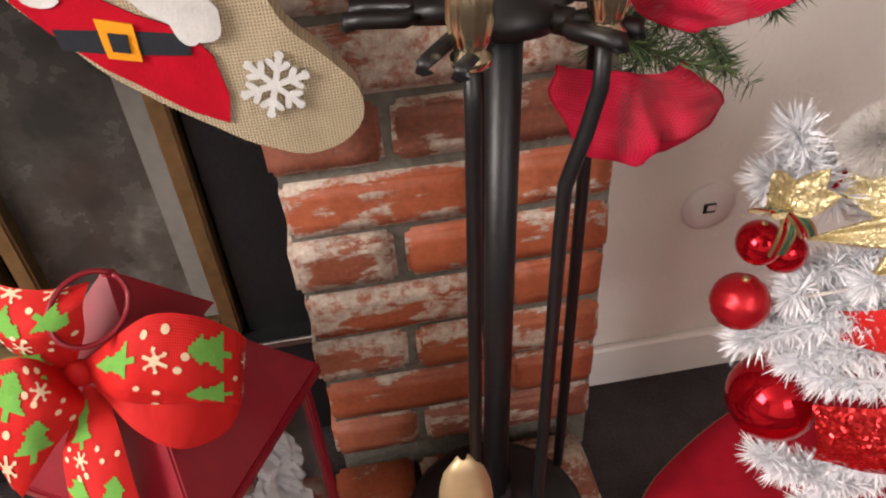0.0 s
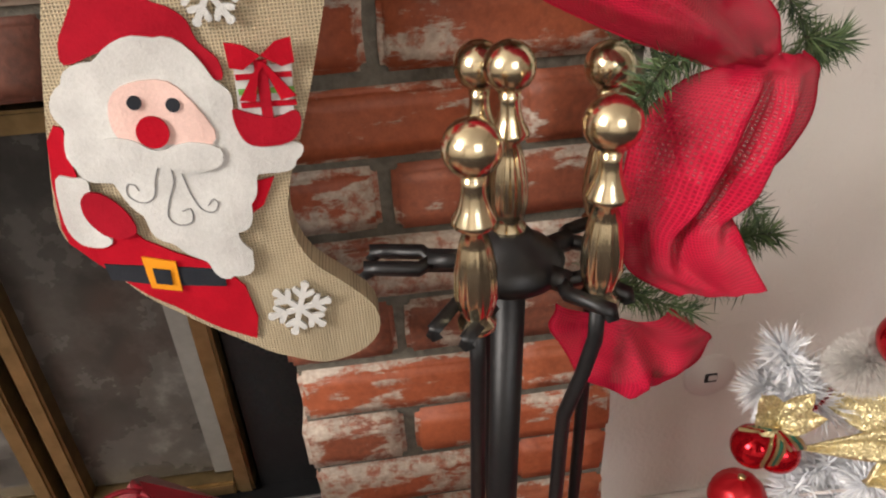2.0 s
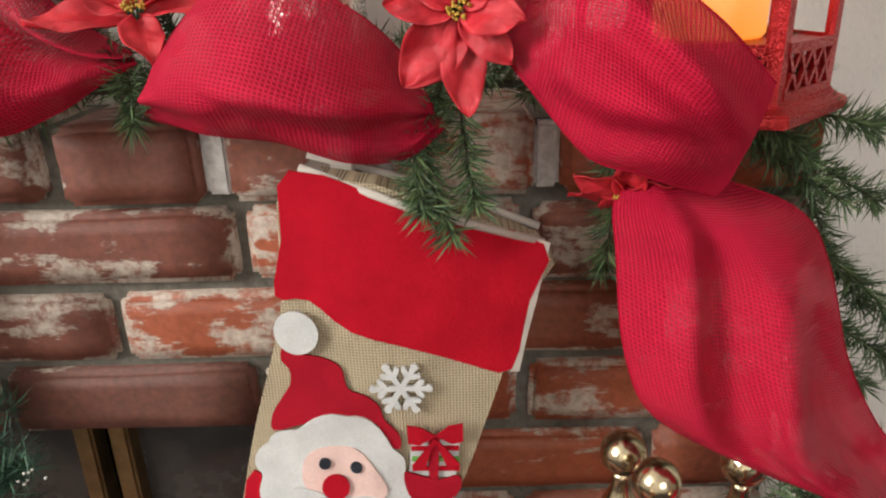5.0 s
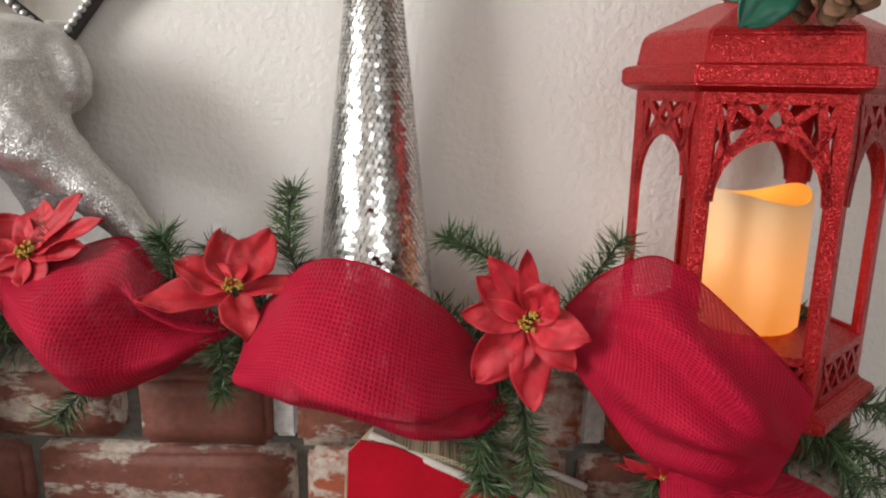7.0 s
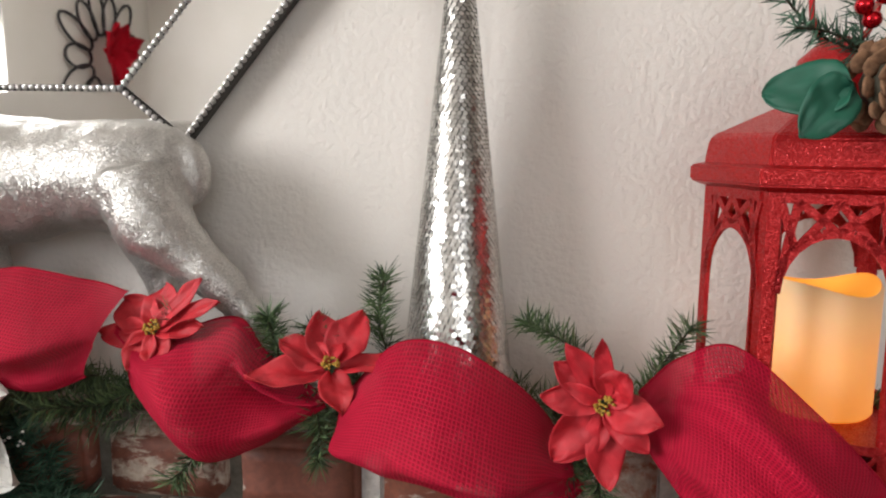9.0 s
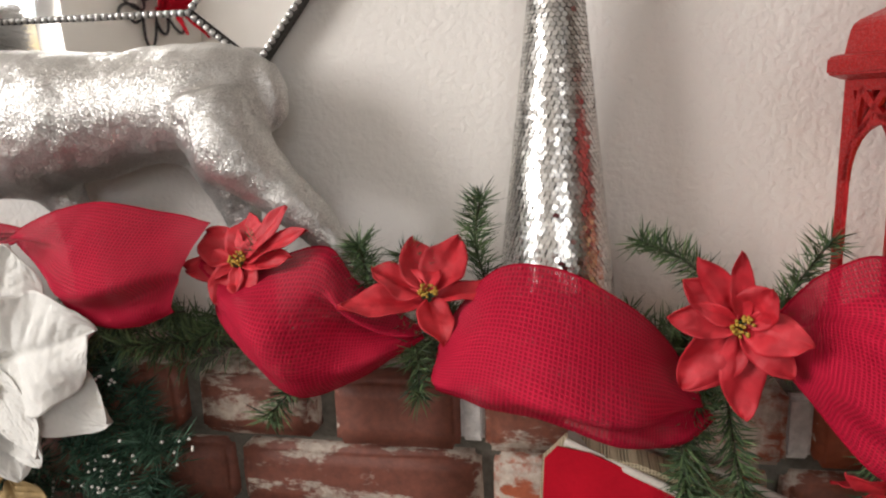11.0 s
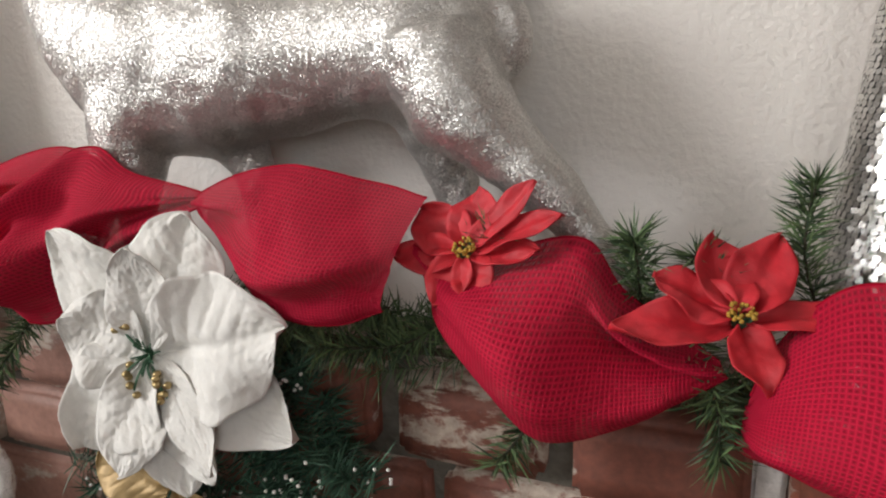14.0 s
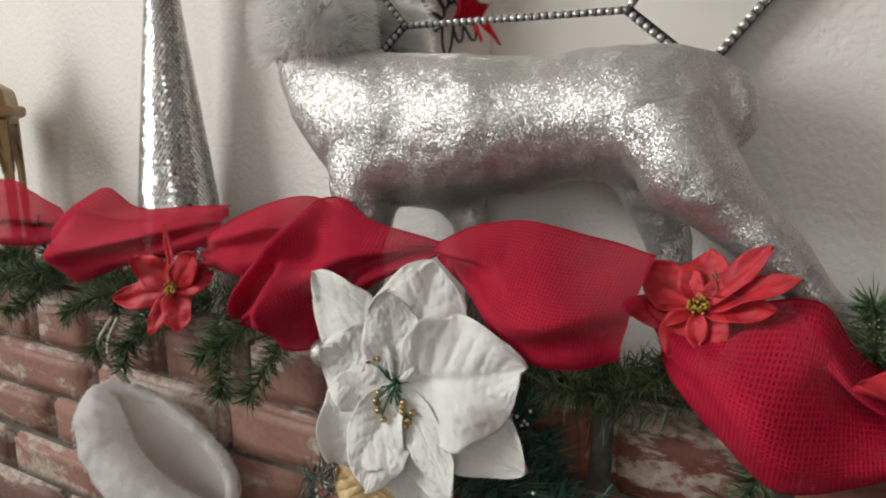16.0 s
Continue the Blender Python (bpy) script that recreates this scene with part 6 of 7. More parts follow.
B = [bm.verts.new(cen + Vector((0.025, 0, -0.07)) + (p - cen) * 0.8) for p in loop]
C = [bm.verts.new(cen + Vector((0.06, 0.005, -0.22)) + (p - cen) * 0.35) for p in loop]
for P, Q in ((A, B), (B, C)):
    for i in range(M):
        bm.faces.new((P[i], P[(i + 1) % M], Q[(i + 1) % M], Q[i]))
bm.faces.new(C)
sb = part("stocking_body", bm, FUR, plush, "white plush stocking body", True)
bm = bmesh.new()
for s in (-0.004, 0.004):
    tube(bm, spline([(-0.838 + s, -0.05, 0.965), (-0.842 + s * 2, -0.064, 0.935), (-0.838 + s, -0.045, 0.895)], 10), [0.002] * 11, 6)
part("hanging_loop", bm, CREAM_CLOTH, plush, "white satin hanging loop", True)

# ---- wall outlet ----
plate = thing("wall_jack_plate", "round white wall plate with one square jack", "wall plate")
bm = lathe(bmesh.new(), [(0.034, 0), (0.034, 0.002), (0.031, 0.0045), (0.0, 0.005)], (0, 0, 0), 32, pose(0, 0, 0, 90, 0, 0))
p = part("cover", bm, PLATE, plate, "", True)
boxed("jack", -0.008, 0.008, -0.007, -0.004, -0.007, 0.007, BLACK_METAL, plate, 0.001, 1, "dark square jack")
boxed("jack_insert", -0.004, 0.006, -0.0085, -0.0068, -0.002, 0.005, PLATE, plate, 0.0, 1, "pale jack insert")
plate.location = (0.4925, WALL_Y, 0.226)

# ---- red lantern with the printed bow on the hearth ----
C1 = Vector((0.013, -0.107, 0.293))
E1, E2 = Vector((-0.876, 0.482, 0)), Vector((-0.482, -0.876, 0))
S = 0.165
hearth_lantern = thing("red_metal_lantern", "dark red enamelled metal lantern with glass sides on the hearth", "lantern")


def LP(u, v, z):
    return Vector((C1.x, C1.y, 0)) + E1 * u + E2 * v + Vector((0, 0, z))


def lbox(name, u0, u1, v0, v1, z0, z1, material, bevel=0.0015, label=""):
    bm = box(bmesh.new(), u0, u1, v0, v1, z0, z1, bevel, 2)
    for v in bm.verts:
        v.co = LP(v.co.x, v.co.y, v.co.z)
    bmesh.ops.recalc_face_normals(bm, faces=list(bm.faces))
    return part(name, bm, material, hearth_lantern, label)


lbox("base", -0.004, S + 0.004, -0.004, S + 0.004, 0.0, 0.025, RED_ENAMEL)
for u in (0.003, S - 0.012):
    for v in (0.003, S - 0.012):
        lbox("post", u, u + 0.009, v, v + 0.009, 0.025, 0.283, RED_ENAMEL)
for q in ((0.012, S - 0.012, 0.006, 0.0085), (0.012, S - 0.012, S - 0.0085, S - 0.006), (0.006, 0.0085, 0.012, S - 0.012), (S - 0.0085, S - 0.006, 0.012, S - 0.012)):
    lbox("glass_pane", q[0], q[1], q[2], q[3], 0.028, 0.281, GLASS, 0.0, "clear glass pane").visible_shadow = False
lbox("eave", -0.006, S + 0.006, -0.006, S + 0.006, 0.281, 0.293, RED_ENAMEL, 0.002)
bm = bmesh.new()
rings = [[bm.verts.new(LP(S / 2 + a * h, S / 2 + b * h, z)) for a, b in ((-1, -1), (1, -1), (1, 1), (-1, 1))] for h, z in ((S / 2 + 0.004, 0.294), (0.036, 0.372), (0.036, 0.392))]
for a, b in zip(rings, rings[1:]):
    for k in range(4):
        bm.faces.new((a[k], a[(k + 1) % 4], b[(k + 1) % 4], b[k]))
bmesh.ops.bevel(bm, geom=list(bm.edges), offset=0.0015, segments=2, affect="EDGES", clamp_overlap=True)
bmesh.ops.recalc_face_normals(bm, faces=list(bm.faces))
part("roof", bm, RED_ENAMEL, hearth_lantern, "sloping dark red roof")
bm = bmesh.new()
cap = [bm.verts.new(LP(S / 2 + a * 0.042, S / 2 + b * 0.042, 0.394)) for a, b in ((-1, -1), (1, -1), (1, 1), (-1, 1))]
tipv = bm.verts.new(LP(S / 2, S / 2, 0.452))
bm.faces.new(cap[::-1])
for k in range(4):
    bm.faces.new((cap[k], cap[(k + 1) % 4], tipv))
bmesh.ops.recalc_face_normals(bm, faces=list(bm.faces))
part("cap", bm, RED_ENAMEL, hearth_lantern, "small pyramid cap")
tube_top = LP(S / 2, S / 2, 0.448)
cc = Vector((-0.0975, -0.184, 0.4555))
ra, rb = Vector((0.0125, 0.0165, 0.0100)), Vector((0.0175, 0.0, -0.0172))
bm = tube(bmesh.new(), [cc + ra * 1.1 * math.cos(a) + rb * 0.85 * math.sin(a) for a in [k * math.tau / 32 for k in range(33)]], 0.0019, 8)
tube(bm, [tube_top, cc + ra * 1.1], 0.0032, 8)
part("ring_handle", bm, RED_ENAMEL, hearth_lantern, "", True)
hc = thing("pillar_candle", "cream pillar candle inside the glass lantern", "candle")
IVORY = plain("ivory_wax", (0.75, 0.66, 0.45), 0.5, 0, 0.06, 30, 0.05)
cw = LP(S / 2, S / 2, 0.026)
part("wax_body", lathe(bmesh.new(), [(0.036, 0), (0.037, 0.004), (0.037, 0.226), (0.034, 0.231), (0.02, 0.226), (0.001, 0.224)], cw, 32), IVORY, hc, "", True)
part("wick", tube(bmesh.new(), [cw + Vector((0, 0, 0.224)), cw + Vector((0.002, 0, 0.24))], 0.0012, 6), BLACK_FELT, hc)

wrap = thing("cellophane_wrap", "crumpled clear cellophane inside the glass lantern", "packaging")
CELLO, cn, cl, cb = mat("cloudy_cellophane", 0.25)
cl.new(ramp(cn, cl, noise_tex(cn, cl, 40, 5), [(0.3, (0.42, 0.43, 0.44)), (0.7, (0.68, 0.69, 0.7))]), cb.inputs["Base Color"])
bump(cn, cl, cb, noise_tex(cn, cl, 70, 4), 0.6, 0.004)
bm = bmesh.new()
grid = []
for i in range(29):
    row = []
    for j in range(29):
        a, b = i / 28, j / 28
        q = Vector((a * 5, b * 6, 2.5))
        row.append(bm.verts.new(LP(0.022 + 0.028 * abs(noise.noise(q)) + 0.016 * abs(noise.noise(q * 2.7)), 0.014 + 0.135 * a, 0.028 + (0.20 + 0.03 * noise.noise(Vector((a * 3, 7, 1)))) * b)))
    grid.append(row)
for i in range(28):
    for j in range(28):
        bm.faces.new((grid[i][j], grid[i + 1][j], grid[i + 1][j + 1], grid[i][j + 1]))
part("crumpled_sheet", bm, CELLO, wrap, "").modifiers.new("thickness", "SOLIDIFY").thickness = 0.0004

bow = thing("printed_bow", "red burlap bow printed with green trees and cream snowflakes", "bow")
PRINT = weave_material("red_print_ribbon", (0.68, 0.016, 0.014), 0.0014, 0.0, 0.65, 0.1, 0.35)
BOW = [
    ("loop", [((-0.123, -0.172, 0.401), (-0.127, -0.172, 0.388), 0), ((-0.085, -0.190, 0.437), (-0.103, -0.196, 0.384), 0.008), ((-0.061, -0.188, 0.447), (-0.081, -0.198, 0.377), 0.012), ((-0.037, -0.182, 0.434), (-0.054, -0.195, 0.368), 0.012), ((-0.021, -0.172, 0.408), (-0.032, -0.186, 0.350), 0.008), ((-0.018, -0.160, 0.387), (-0.034, -0.172, 0.329), 0)], 0.13),
    ("loop_inner", [((-0.018, -0.160, 0.387), (-0.034, -0.172, 0.329), 0), ((-0.030, -0.166, 0.378), (-0.046, -0.192, 0.326), 0.0), ((-0.056, -0.172, 0.392), (-0.070, -0.212, 0.343), 0.0), ((-0.09, -0.174, 0.398), (-0.096, -0.206, 0.364), 0.0), ((-0.12, -0.172, 0.395), (-0.121, -0.178, 0.382), 0)], 0.12),
    ("loop", [((-0.145, -0.172, 0.395), (-0.129, -0.172, 0.400), 0), ((-0.155, -0.185, 0.436), (-0.105, -0.188, 0.440), 0.008), ((-0.156, -0.182, 0.460), (-0.099, -0.186, 0.461), 0.012), ((-0.155, -0.170, 0.479), (-0.096, -0.172, 0.467), 0.006)], 0.09),
    ("loop", [((-0.137, -0.174, 0.401), (-0.133, -0.176, 0.385), 0), ((-0.140, -0.190, 0.427), (-0.125, -0.195, 0.381), 0.008), ((-0.156, -0.195, 0.434), (-0.150, -0.210, 0.360), 0.01), ((-0.187, -0.190, 0.423), (-0.186, -0.210, 0.318), 0.006)], 0.09),
    ("tail", [((-0.128, -0.176, 0.384), (-0.118, -0.176, 0.375), 0), ((-0.140, -0.200, 0.365), (-0.106, -0.204, 0.367), 0.006), ((-0.144, -0.215, 0.355), (-0.102, -0.220, 0.352), 0.008), ((-0.143, -0.232, 0.334), (-0.098, -0.238, 0.330), 0.008), ((-0.147, -0.244, 0.303), (-0.099, -0.250, 0.304), 0.004)], 0.11),
]
TREE_SHAPE = [(0, 0.5), (0.32, 0.12), (0.2, 0.12), (0.42, -0.3), (0.08, -0.3), (0.08, -0.5), (-0.08, -0.5), (-0.08, -0.3), (-0.42, -0.3), (-0.2, 0.12), (-0.32, 0.12)]
CREAM_PRINT = felt("cream_print", (0.8, 0.62, 0.42))
GREEN_PRINT = felt("green_print", (0.16, 0.42, 0.08))


def decal(at, u, v, su, sv, turn, shape, material, parent, name):
    """Printed cells of the weave that fall inside the shape."""
    c, s = math.cos(turn), math.sin(turn)
    bm = bmesh.new()
    n = 14
    cells = {}

    def inside(x, y):
        hit_ = False
        for (x0, y0), (x1, y1) in zip(shape, shape[1:] + shape[:1]):
            if (y0 > y) != (y1 > y) and x < x0 + (y - y0) * (x1 - x0) / (y1 - y0):
                hit_ = not hit_
        return hit_

    def corner(i, j):
        if (i, j) not in cells:
            a, b = i / n - 0.5, j / n - 0.5
            uu, vv = u + (a * c - b * s) * su, v + (a * s + b * c) * sv
            uu, vv = min(max(uu, 0.0), 0.985), min(max(vv, 0.0), 0.985)
            p = at(uu, vv)
            nrm = (at(uu + 0.01, vv) - p).cross(at(uu, vv + 0.01) - p).normalized()
            cells[(i, j)] = bm.verts.new(p + (nrm if nrm.y < 0 else -nrm) * 0.0007)
        return cells[(i, j)]
    for i in range(n):
        for j in range(n):
            if inside((i + 0.5) / n - 0.5, (j + 0.5) / n - 0.5):
                bm.faces.new((corner(i, j), corner(i + 1, j), corner(i + 1, j + 1), corner(i, j + 1)))
    part(name, bm, material, parent)


FLAKE = []
for q in range(12):
    r_ = 0.5 if q % 2 == 0 else 0.17
    for da in (-0.13, 0.13):
        FLAKE.append((r_ * math.cos(q * math.tau / 12 + da), r_ * math.sin(q * math.tau / 12 + da)))
DOT = [(0.5 * math.cos(j * math.tau / 10), 0.5 * math.sin(j * math.tau / 10)) for j in range(10)]
for k, (nm, st, ln) in enumerate(BOW):
    at = ribbon_surface(st, 0.0012, k + 20)
    pb = surface_mesh("bow_" + ("tail" if nm == "tail" else "loop"), at, PRINT, bow, 48, 24, ln, 0.068)
    if nm == "loop_inner":
        continue
    w = 0.068
    prints = [(0.66, 0.24, "t"), (0.66, 0.72, "t"), (0.42, 0.34, "s"), (0.93, 0.3, "s"), (0.93, 0.72, "s"), (0.2, 0.3, "t"), (0.36, 0.12, "d"), (0.46, 0.1, "d"), (0.33, 0.62, "d"), (0.43, 0.68, "d"), (0.52, 0.42, "d"), (0.42, 0.9, "d"), (0.55, 0.3, "d"), (0.8, 0.5, "d")]
    for (u, v, what) in prints:
        if what == "t":
            decal(at, u, v, 0.030 / ln, 0.030 / w, 1.57 if k == 0 else (k * 1.7 + u * 5) % 3.0, TREE_SHAPE, GREEN_PRINT, pb, "printed_tree")
        elif what == "s":
            decal(at, u, v, 0.0165 / ln, 0.0165 / w, u, FLAKE, CREAM_PRINT, pb, "printed_snowflake")
        else:
            decal(at, u, v, 0.005 / ln, 0.005 / w, 0, DOT, CREAM_PRINT, pb, "printed_dot")
part("knot", blob(bmesh.new(), (-0.128, -0.175, 0.394), 0.009, 3, (1.0, 0.8, 1.3)), PRINT, bow, "tied knot", True)

# ---- white tinsel tree and its ornaments ----
tree = thing("white_tinsel_tree", "white artificial christmas tree beside the fireplace", "christmas tree")
bm, wood = bmesh.new(), bmesh.new()
trunk = Vector((0.74, -0.22, 0))
TINSEL_TWIGS = [((0.60, -0.15, 0.36), (0.40, -0.142, 0.44)), ((0.45, -0.145, 0.40), (0.392, -0.135, 0.482)), ((0.62, -0.17, 0.28), (0.39, -0.145, 0.275)), ((0.62, -0.17, 0.34), (0.42, -0.15, 0.325)),
         ((0.60, -0.19, 0.36), (0.48, -0.16, 0.34)), ((0.66, -0.19, 0.3), (0.46, -0.17, 0.24)), ((0.66, -0.20, 0.16), (0.455, -0.17, 0.10)), ((0.66, -0.21, 0.12), (0.49, -0.19, 0.05)),
         ((0.66, -0.2, 0.22), (0.53, -0.2, 0.13)), ((0.68, -0.2, 0.4), (0.52, -0.18, 0.46)), ((0.68, -0.2, 0.42), (0.56, -0.16, 0.52)), ((0.68, -0.2, 0.36), (0.56, -0.2, 0.38)), ((0.66, -0.18, 0.30), (0.5, -0.12, 0.30)), ((0.68, -0.2, 0.08), (0.56, -0.2, 0.02)), ((0.7, -0.2, 0.5), (0.6, -0.2, 0.6)),
         ((0.53, -0.16, 0.29), (0.414, -0.135, 0.27)), ((0.535, -0.17, 0.256), (0.443, -0.15, 0.242)), ((0.542, -0.15, 0.305), (0.448, -0.13, 0.307)), ((0.597, -0.19, 0.054), (0.431, -0.165, 0.128)), ((0.445, -0.13, 0.421), (0.387, -0.13, 0.436)), ((0.516, -0.15, 0.372), (0.439, -0.125, 0.434))]
for k, (a, b) in enumerate(TINSEL_TWIGS):
    a, b = Vector(a), Vector(b)
    tube(wood, [a, b], 0.0016, 5)
    sprig(bm, a.lerp(b, 0.2), b, 0.026, 2400, 2000 + k, 0.0009, 0.0, 1.9)
    tube(wood, [Vector((trunk.x, trunk.y, max(0, a.z - 0.03))), a], 0.003, 5)
tube(wood, [trunk + Vector((0, 0, -0.012)), trunk + Vector((0, 0, 0.7))], 0.016, 10)
tagged(part("tinsel", bm, NEEDLE_WHITE, tree, "white tinsel needles"), kind="stuff")
part("trunk", wood, PLATE, tree, "white wire trunk and limbs")


def bauble(label, p, r, material, ribbed=0):
    ob = thing("bauble", label, "ornament", "ornaments on the white tree")
    bm = bmesh.new()
    prof = []
    for k in range(25):
        a = -math.pi / 2 + math.pi * k / 24
        prof.append((max(0.0004, r * math.cos(a)), r * math.sin(a)))
    lathe(bm, prof, (0, 0, 0), 32)
    if ribbed:
        for v in bm.verts:
            v.co *= 1 + 0.02 * math.sin(v.co.z / r * 14 + 3 * math.sin(math.atan2(v.co.y, v.co.x) * 3))
    part("ball", bm, material, ob, "", True)
    part("cap", lathe(bmesh.new(), [(r * 0.13, r * 0.97), (r * 0.13, r * 1.08), (r * 0.04, r * 1.1)], (0, 0, 0), 12), GOLD, ob, "gold cap", True)
    ob.location = p
    return ob


bauble("glossy small red bauble below the gold bow", (0.384, -0.14, 0.384), 0.0185, RED_BAUBLE)
bauble("glossy small red bauble behind its twin", (0.412, -0.135, 0.366), 0.0185, RED_BAUBLE)
bauble("ribbed satin red bauble", (0.381, -0.14, 0.321), 0.0245, RED_MATT, 1)
bauble("large dark glossy red bauble", (0.440, -0.145, 0.187), 0.043, RED_BAUBLE)
bauble("red bauble beside the plush trim", (0.462, -0.17, 0.508), 0.022, RED_BAUBLE)
# little gold bow with striped tails
gb = thing("gold_leaf_bow", "gold leaf bow with striped red and gold tails", "ornament")
for k, (a, ln) in enumerate(((45, 0.036), (125, 0.040), (15, 0.034), (150, 0.030))):
    p = part("leaf", petal_mesh(ln, 0.026, 0.15, 70 + k), GOLD_GLITTER, gb, "", True)
    p.matrix_world = facing((0.376, -0.168, 0.440), (0.0, -1, 0.45)) @ pose(0, 0, 0, 0, 0, a) @ pose(0, 0, 0.002, 0, -15, 0)
for k, (x1, z1) in enumerate(((0.377, 0.398), (0.398, 0.412), (0.350, 0.444))):
    for s, m_ in ((-0.006, GOLD), (-0.003, RED_BAUBLE), (0.0, GOLD), (0.003, LEAF_GREEN), (0.006, GOLD)):
        bmx = tube(bmesh.new(), spline([(0.377 + s * 0.6, -0.17, 0.437), ((0.377 + x1) / 2 + s, -0.176, (0.437 + z1) / 2 + 0.003), (x1 + s, -0.172, z1)], 8), 0.0016, 5)
        part("tail_stripe", bmx, m_, gb)
bm = bmesh.new()
for i, p in enumerate(spline([(0.40, -0.15, 0.43), (0.415, -0.155, 0.435), (0.43, -0.15, 0.447), (0.432, -0.145, 0.462)], 16)):
    blob(bm, p, 0.0022, 1)
bs = tagged(part("bead_string", bm, RED_BAUBLE), "short string of tiny red beads", "ornament")
# gold glitter petals
gp = thing("gold_glitter_flower", "gold glitter mesh flower on the white tree", "ornament")
gp.matrix_world = facing((0.525, -0.18, 0.415), (-0.2, -1, 0.5))
for k, (a, ln, wd) in enumerate(((168, 0.115, 0.05), (193, 0.12, 0.03), (215, 0.08, 0.05), (110, 0.1, 0.05), (60, 0.09, 0.05), (10, 0.09, 0.05), (300, 0.08, 0.05))):
    p = part("petal", petal_mesh(ln, wd, -0.05, 90 + k), GOLD_GLITTER, gp, "", True)
    p.matrix_local = pose(0, 0, 0.004 * (k % 2), 0, 0, a)
    p.modifiers.new("thickness", "SOLIDIFY").thickness = 0.001
# plush trim
pt = thing("plush_tuft", "white fluffy plush trim on the tree", "ornament")
bk = part("backing", blob(bmesh.new(), (0.455, -0.153, 0.476), 0.03, 4, (1.0, 0.45, 0.7)), FUR, pt, "white plush backing", True)
fd = bk.modifiers.new("tufts", "DISPLACE")
fd.texture, fd.strength = ftex, 0.008
bm = bmesh.new()
rnd = random.Random(12)
for k in range(14000):
    d = Vector((rnd.gauss(0, 1), rnd.gauss(0, 1), rnd.gauss(0, 1))).normalized()
    needle(bm, Vector((0.452, -0.155, 0.476)) + Vector((d.x * 0.028, d.y * 0.012, d.z * 0.018)), (d + Vector((-0.3, 0, 0.1))).normalized(), rnd.uniform(0.006, 0.014), 0.0004, rnd)
tagged(part("fur_nap", bm, FUR, pt, "white fluffy pile"), kind="stuff")
# sequinned ribbon round the tree
sr = thing("sequin_ribbon", "red glitter ribbon wrapped round the white tree", "ribbon")
RS = glitter("red_sequin_ribbon", (0.62, 0.02, 0.02), 330, 0.7, 0.2)
at = ribbon_surface([((0.440, -0.192, 0.232), (0.452, -0.205, 0.165), 0.006), ((0.50, -0.215, 0.240), (0.51, -0.235, 0.165), 0.012), ((0.58, -0.22, 0.265), (0.59, -0.24, 0.185), 0.01), ((0.66, -0.19, 0.275), (0.67, -0.21, 0.195), 0.0)], 0.004, 33)
surface_mesh("band", at, RS, sr, 40, 12, 0.24, 0.07)
at = ribbon_surface([((0.465, -0.15, 0.30), (0.48, -0.155, 0.265), 0.0), ((0.53, -0.18, 0.325), (0.54, -0.19, 0.265), 0.01), ((0.62, -0.19, 0.36), (0.63, -0.20, 0.29), 0.01)], 0.004, 35)
surface_mesh("upper_band", at, PRINT, sr, 40, 12, 0.17, 0.06)

# the tree and all that hangs on it stand a little way out from the hearth
OUT = Matrix.Translation((0.082, -0.538, 0.745)) @ Matrix.Scale(1.07, 4) @ Matrix.Translation((-0.082, 0.538, -0.745))
for ob in [o for o in scene.collection.objects if o.parent is None and o.name.split(".")[0] in ("white_tinsel_tree", "bauble", "gold_leaf_bow", "bead_string", "gold_glitter_flower", "plush_tuft", "sequin_ribbon")]:
    ob.matrix_basis = OUT @ ob.matrix_basis

# tree skirt on the carpet
skirt = thing("tree_skirt", "red felt tree skirt with stitched edge on the carpet", "tree skirt")
bm = bmesh.new()
cx, cy = 0.74, -0.22
R0 = 0.435
rows = []
for j in range(9):
    r = 0.05 + (R0 - 0.05) * j / 8
    rows.append([bm.verts.new((cx + r * math.cos(k * math.tau / 90), cy + r * math.sin(k * math.tau / 90) * 0.6, FLOOR_Z + 0.012 + 0.006 * math.sin(k * 0.7) * (j / 8) + 0.03 * (1 - j / 8))) for k in range(90)])
for a, b in zip(rows, rows[1:]):
    for k in range(90):
        bm.faces.new((a[k], a[(k + 1) % 90], b[(k + 1) % 90], b[k]))
sk = part("cloth", bm, DARK_RED_FELT, skirt, "red felt cloth", True)
sk.modifiers.new("thickness", "SOLIDIFY").thickness = 0.003
bm = tube(bmesh.new(), [(cx + R0 * math.cos(k * math.tau / 90), cy + R0 * 0.6 * math.sin(k * math.tau / 90), FLOOR_Z + 0.0125 + 0.006 * math.sin(k * 0.7)) for k in range(91)], 0.0025, 5)
part("stitched_edge", bm, CONE_BROWN, skirt, "brown stitched edge")

# ---- bricks and tiles, piece by piece ----
def brick_mesh(name, w, d, h, seed, material):
    rnd = random.Random(seed)
    bm = box(bmesh.new(), 0, w, 0, d, 0, h, 0.0055, 3)
    bmesh.ops.subdivide_edges(bm, edges=[e for e in bm.edges if e.calc_length() > 0.03], cuts=3, use_grid_fill=True)
    for v in bm.verts:
        c = noise.noise(Vector((v.co.x * 25 + seed * 7, v.co.y * 25, v.co.z * 25)))
        v.co += Vector((c * 0.0022, noise.noise(v.co * 40 + Vector((seed, 3, 0))) * 0.0022, noise.noise(v.co * 33 + Vector((0, seed, 9))) * 0.0014))
    me = bpy.data.meshes.new(name)
    bm.to_mesh(me)
    bm.free()
    me.materials.append(material)
    me.shade_smooth()
    return me


BRICKS = {}


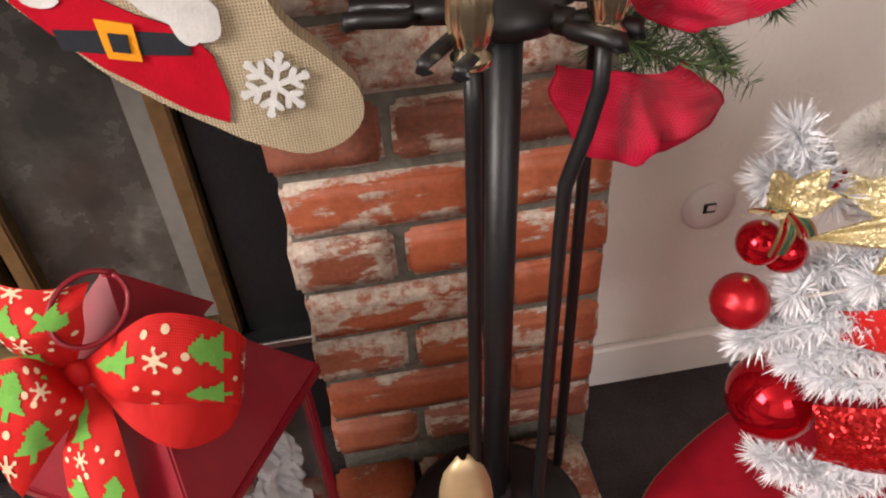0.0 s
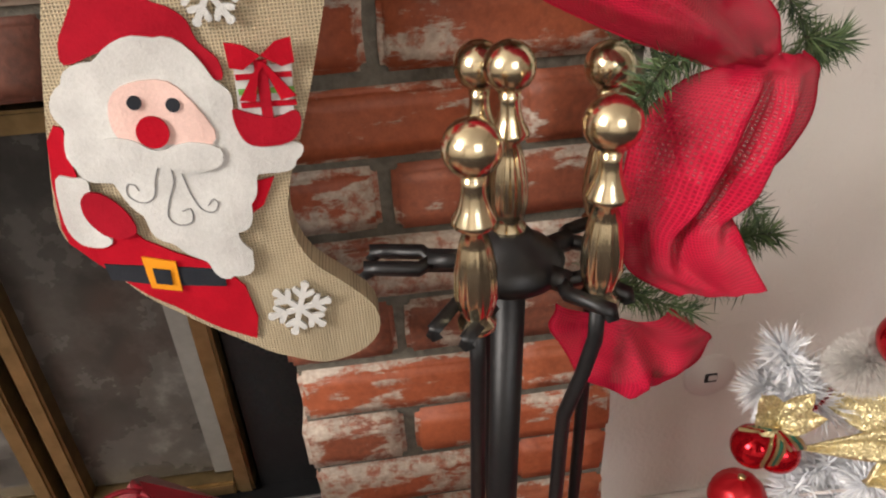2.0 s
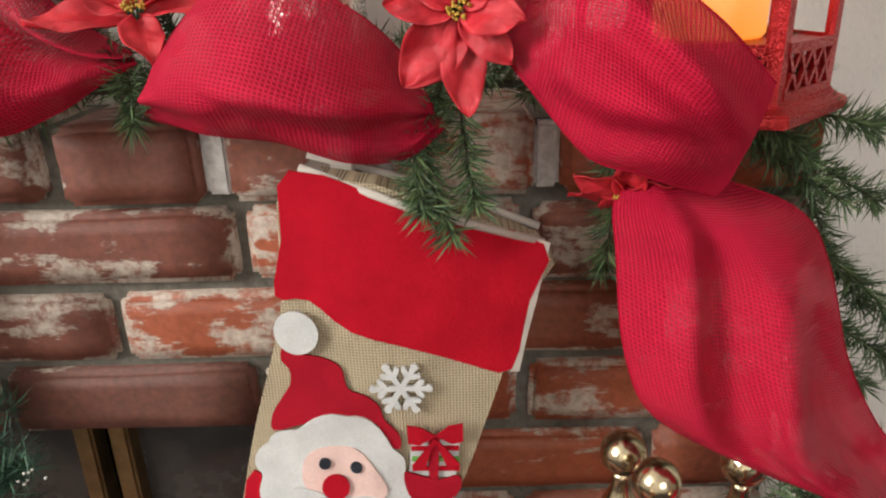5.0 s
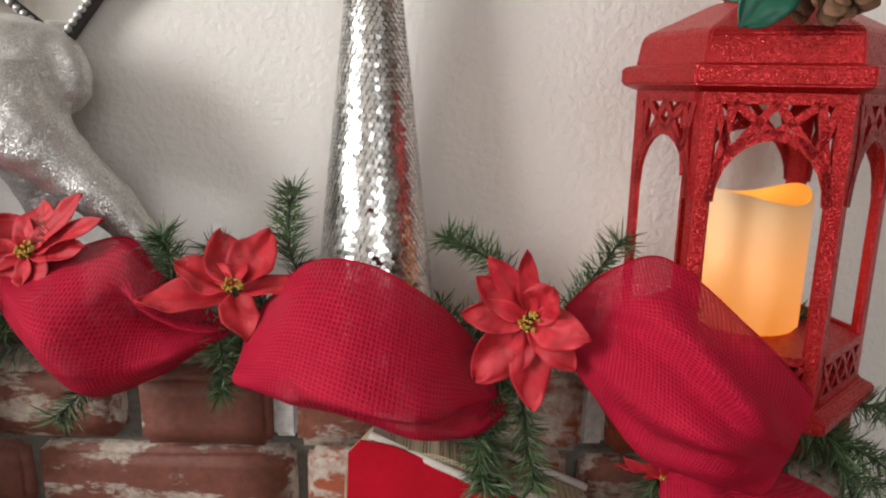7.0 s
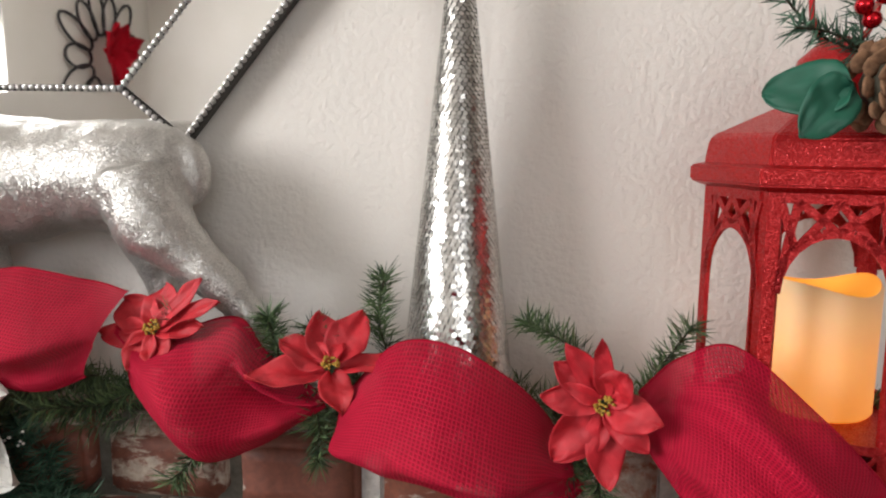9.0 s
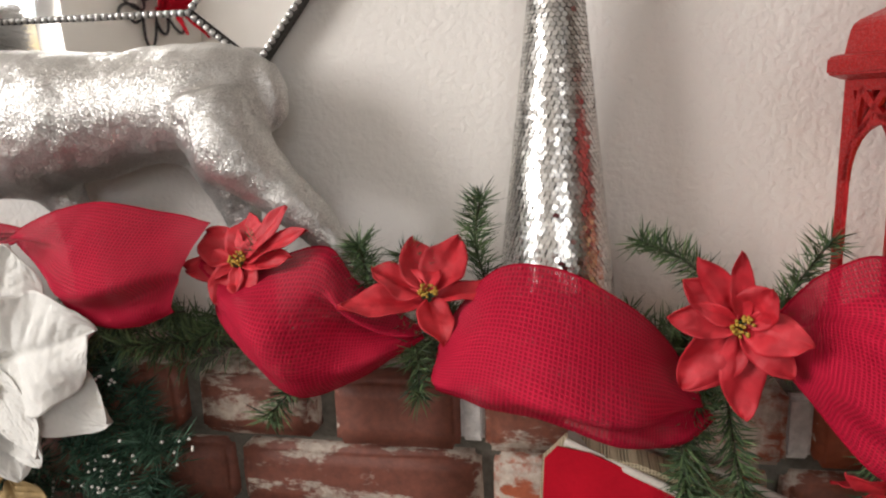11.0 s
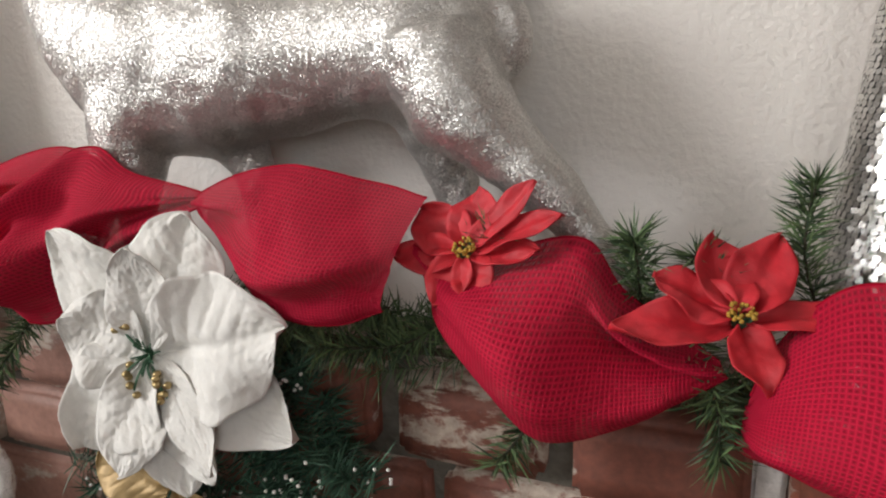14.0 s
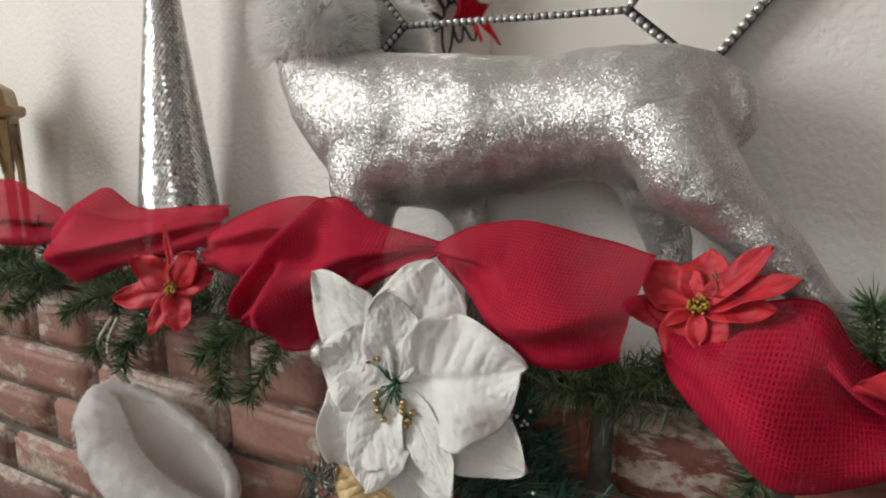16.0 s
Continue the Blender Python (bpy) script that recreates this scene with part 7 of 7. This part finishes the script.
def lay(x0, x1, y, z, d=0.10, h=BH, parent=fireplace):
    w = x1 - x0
    # tone by place: red, lintel darkened as shade, left paled as glare
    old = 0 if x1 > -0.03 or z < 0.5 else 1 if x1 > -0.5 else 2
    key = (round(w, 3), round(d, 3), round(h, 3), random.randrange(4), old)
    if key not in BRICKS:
        BRICKS[key] = brick_mesh("brick", w, d, h, len(BRICKS) + 1, (BRICK, BRICK_WASHED_SHADED, BRICK_PALE)[old])
    ob = new("brick", BRICKS[key])
    ob.parent = parent
    ob.location = (x0, y + random.uniform(-0.0025, 0.0025), z + random.uniform(-0.0015, 0.0015))
    ob.rotation_euler = (random.uniform(-0.006, 0.006), random.uniform(-0.006, 0.006), random.uniform(-0.006, 0.006))


GAP = 0.0105
for k in range(-2, 11):
    z = Z0 + (k + 2) * COURSE
    over = k >= 8
    joint = 0.107 if k % 2 == 0 else 0.2135
    xs = [0.3235]
    x = joint
    while x > -1.40:
        xs.append(x)
        x -= PITCH
    xs.append(-1.40)
    for right, left in zip(xs, xs[1:]):
        a, b = left + GAP / 2, right - GAP / 2
        if not over:
            if b < 0.0 and a > -0.936:
                continue
            if a < 0.0 < b:
                a = 0.0
            if a < -0.936 < b:
                b = -0.936
        if b - a < 0.025:
            continue
        lay(a, b, -0.004 if k == 10 else 0.0, z)
# header course under the mantel's edge
edges = [0.3235, 0.2385, 0.12, 0.0015] + [-0.117 - 0.1185 * i for i in range(11)]
for right, left in zip(edges, edges[1:]):
    lay(left + 0.010, right - 0.010, -0.012, Z0 + 13 * COURSE, 0.112)
# hearth bricks, flat
for i in range(12):
    for j in range(3):
        x1 = 0.30 - i * 0.105
        lay(x1 - 0.095, x1, -0.21 - 0.2135 * j + 0.005, -0.058, 0.2, 0.056)
# whitewashed joints left between the headers
for xj in (-0.117, 0.0015, 0.12):
    boxed("mortar", xj - 0.0095, xj + 0.0095, -0.0015, 0.0105, Z0 + 13 * COURSE + 0.002, Z0 + 13 * COURSE + 0.05, WHITEWASH, fireplace, 0.003, 2, "whitewashed mortar")
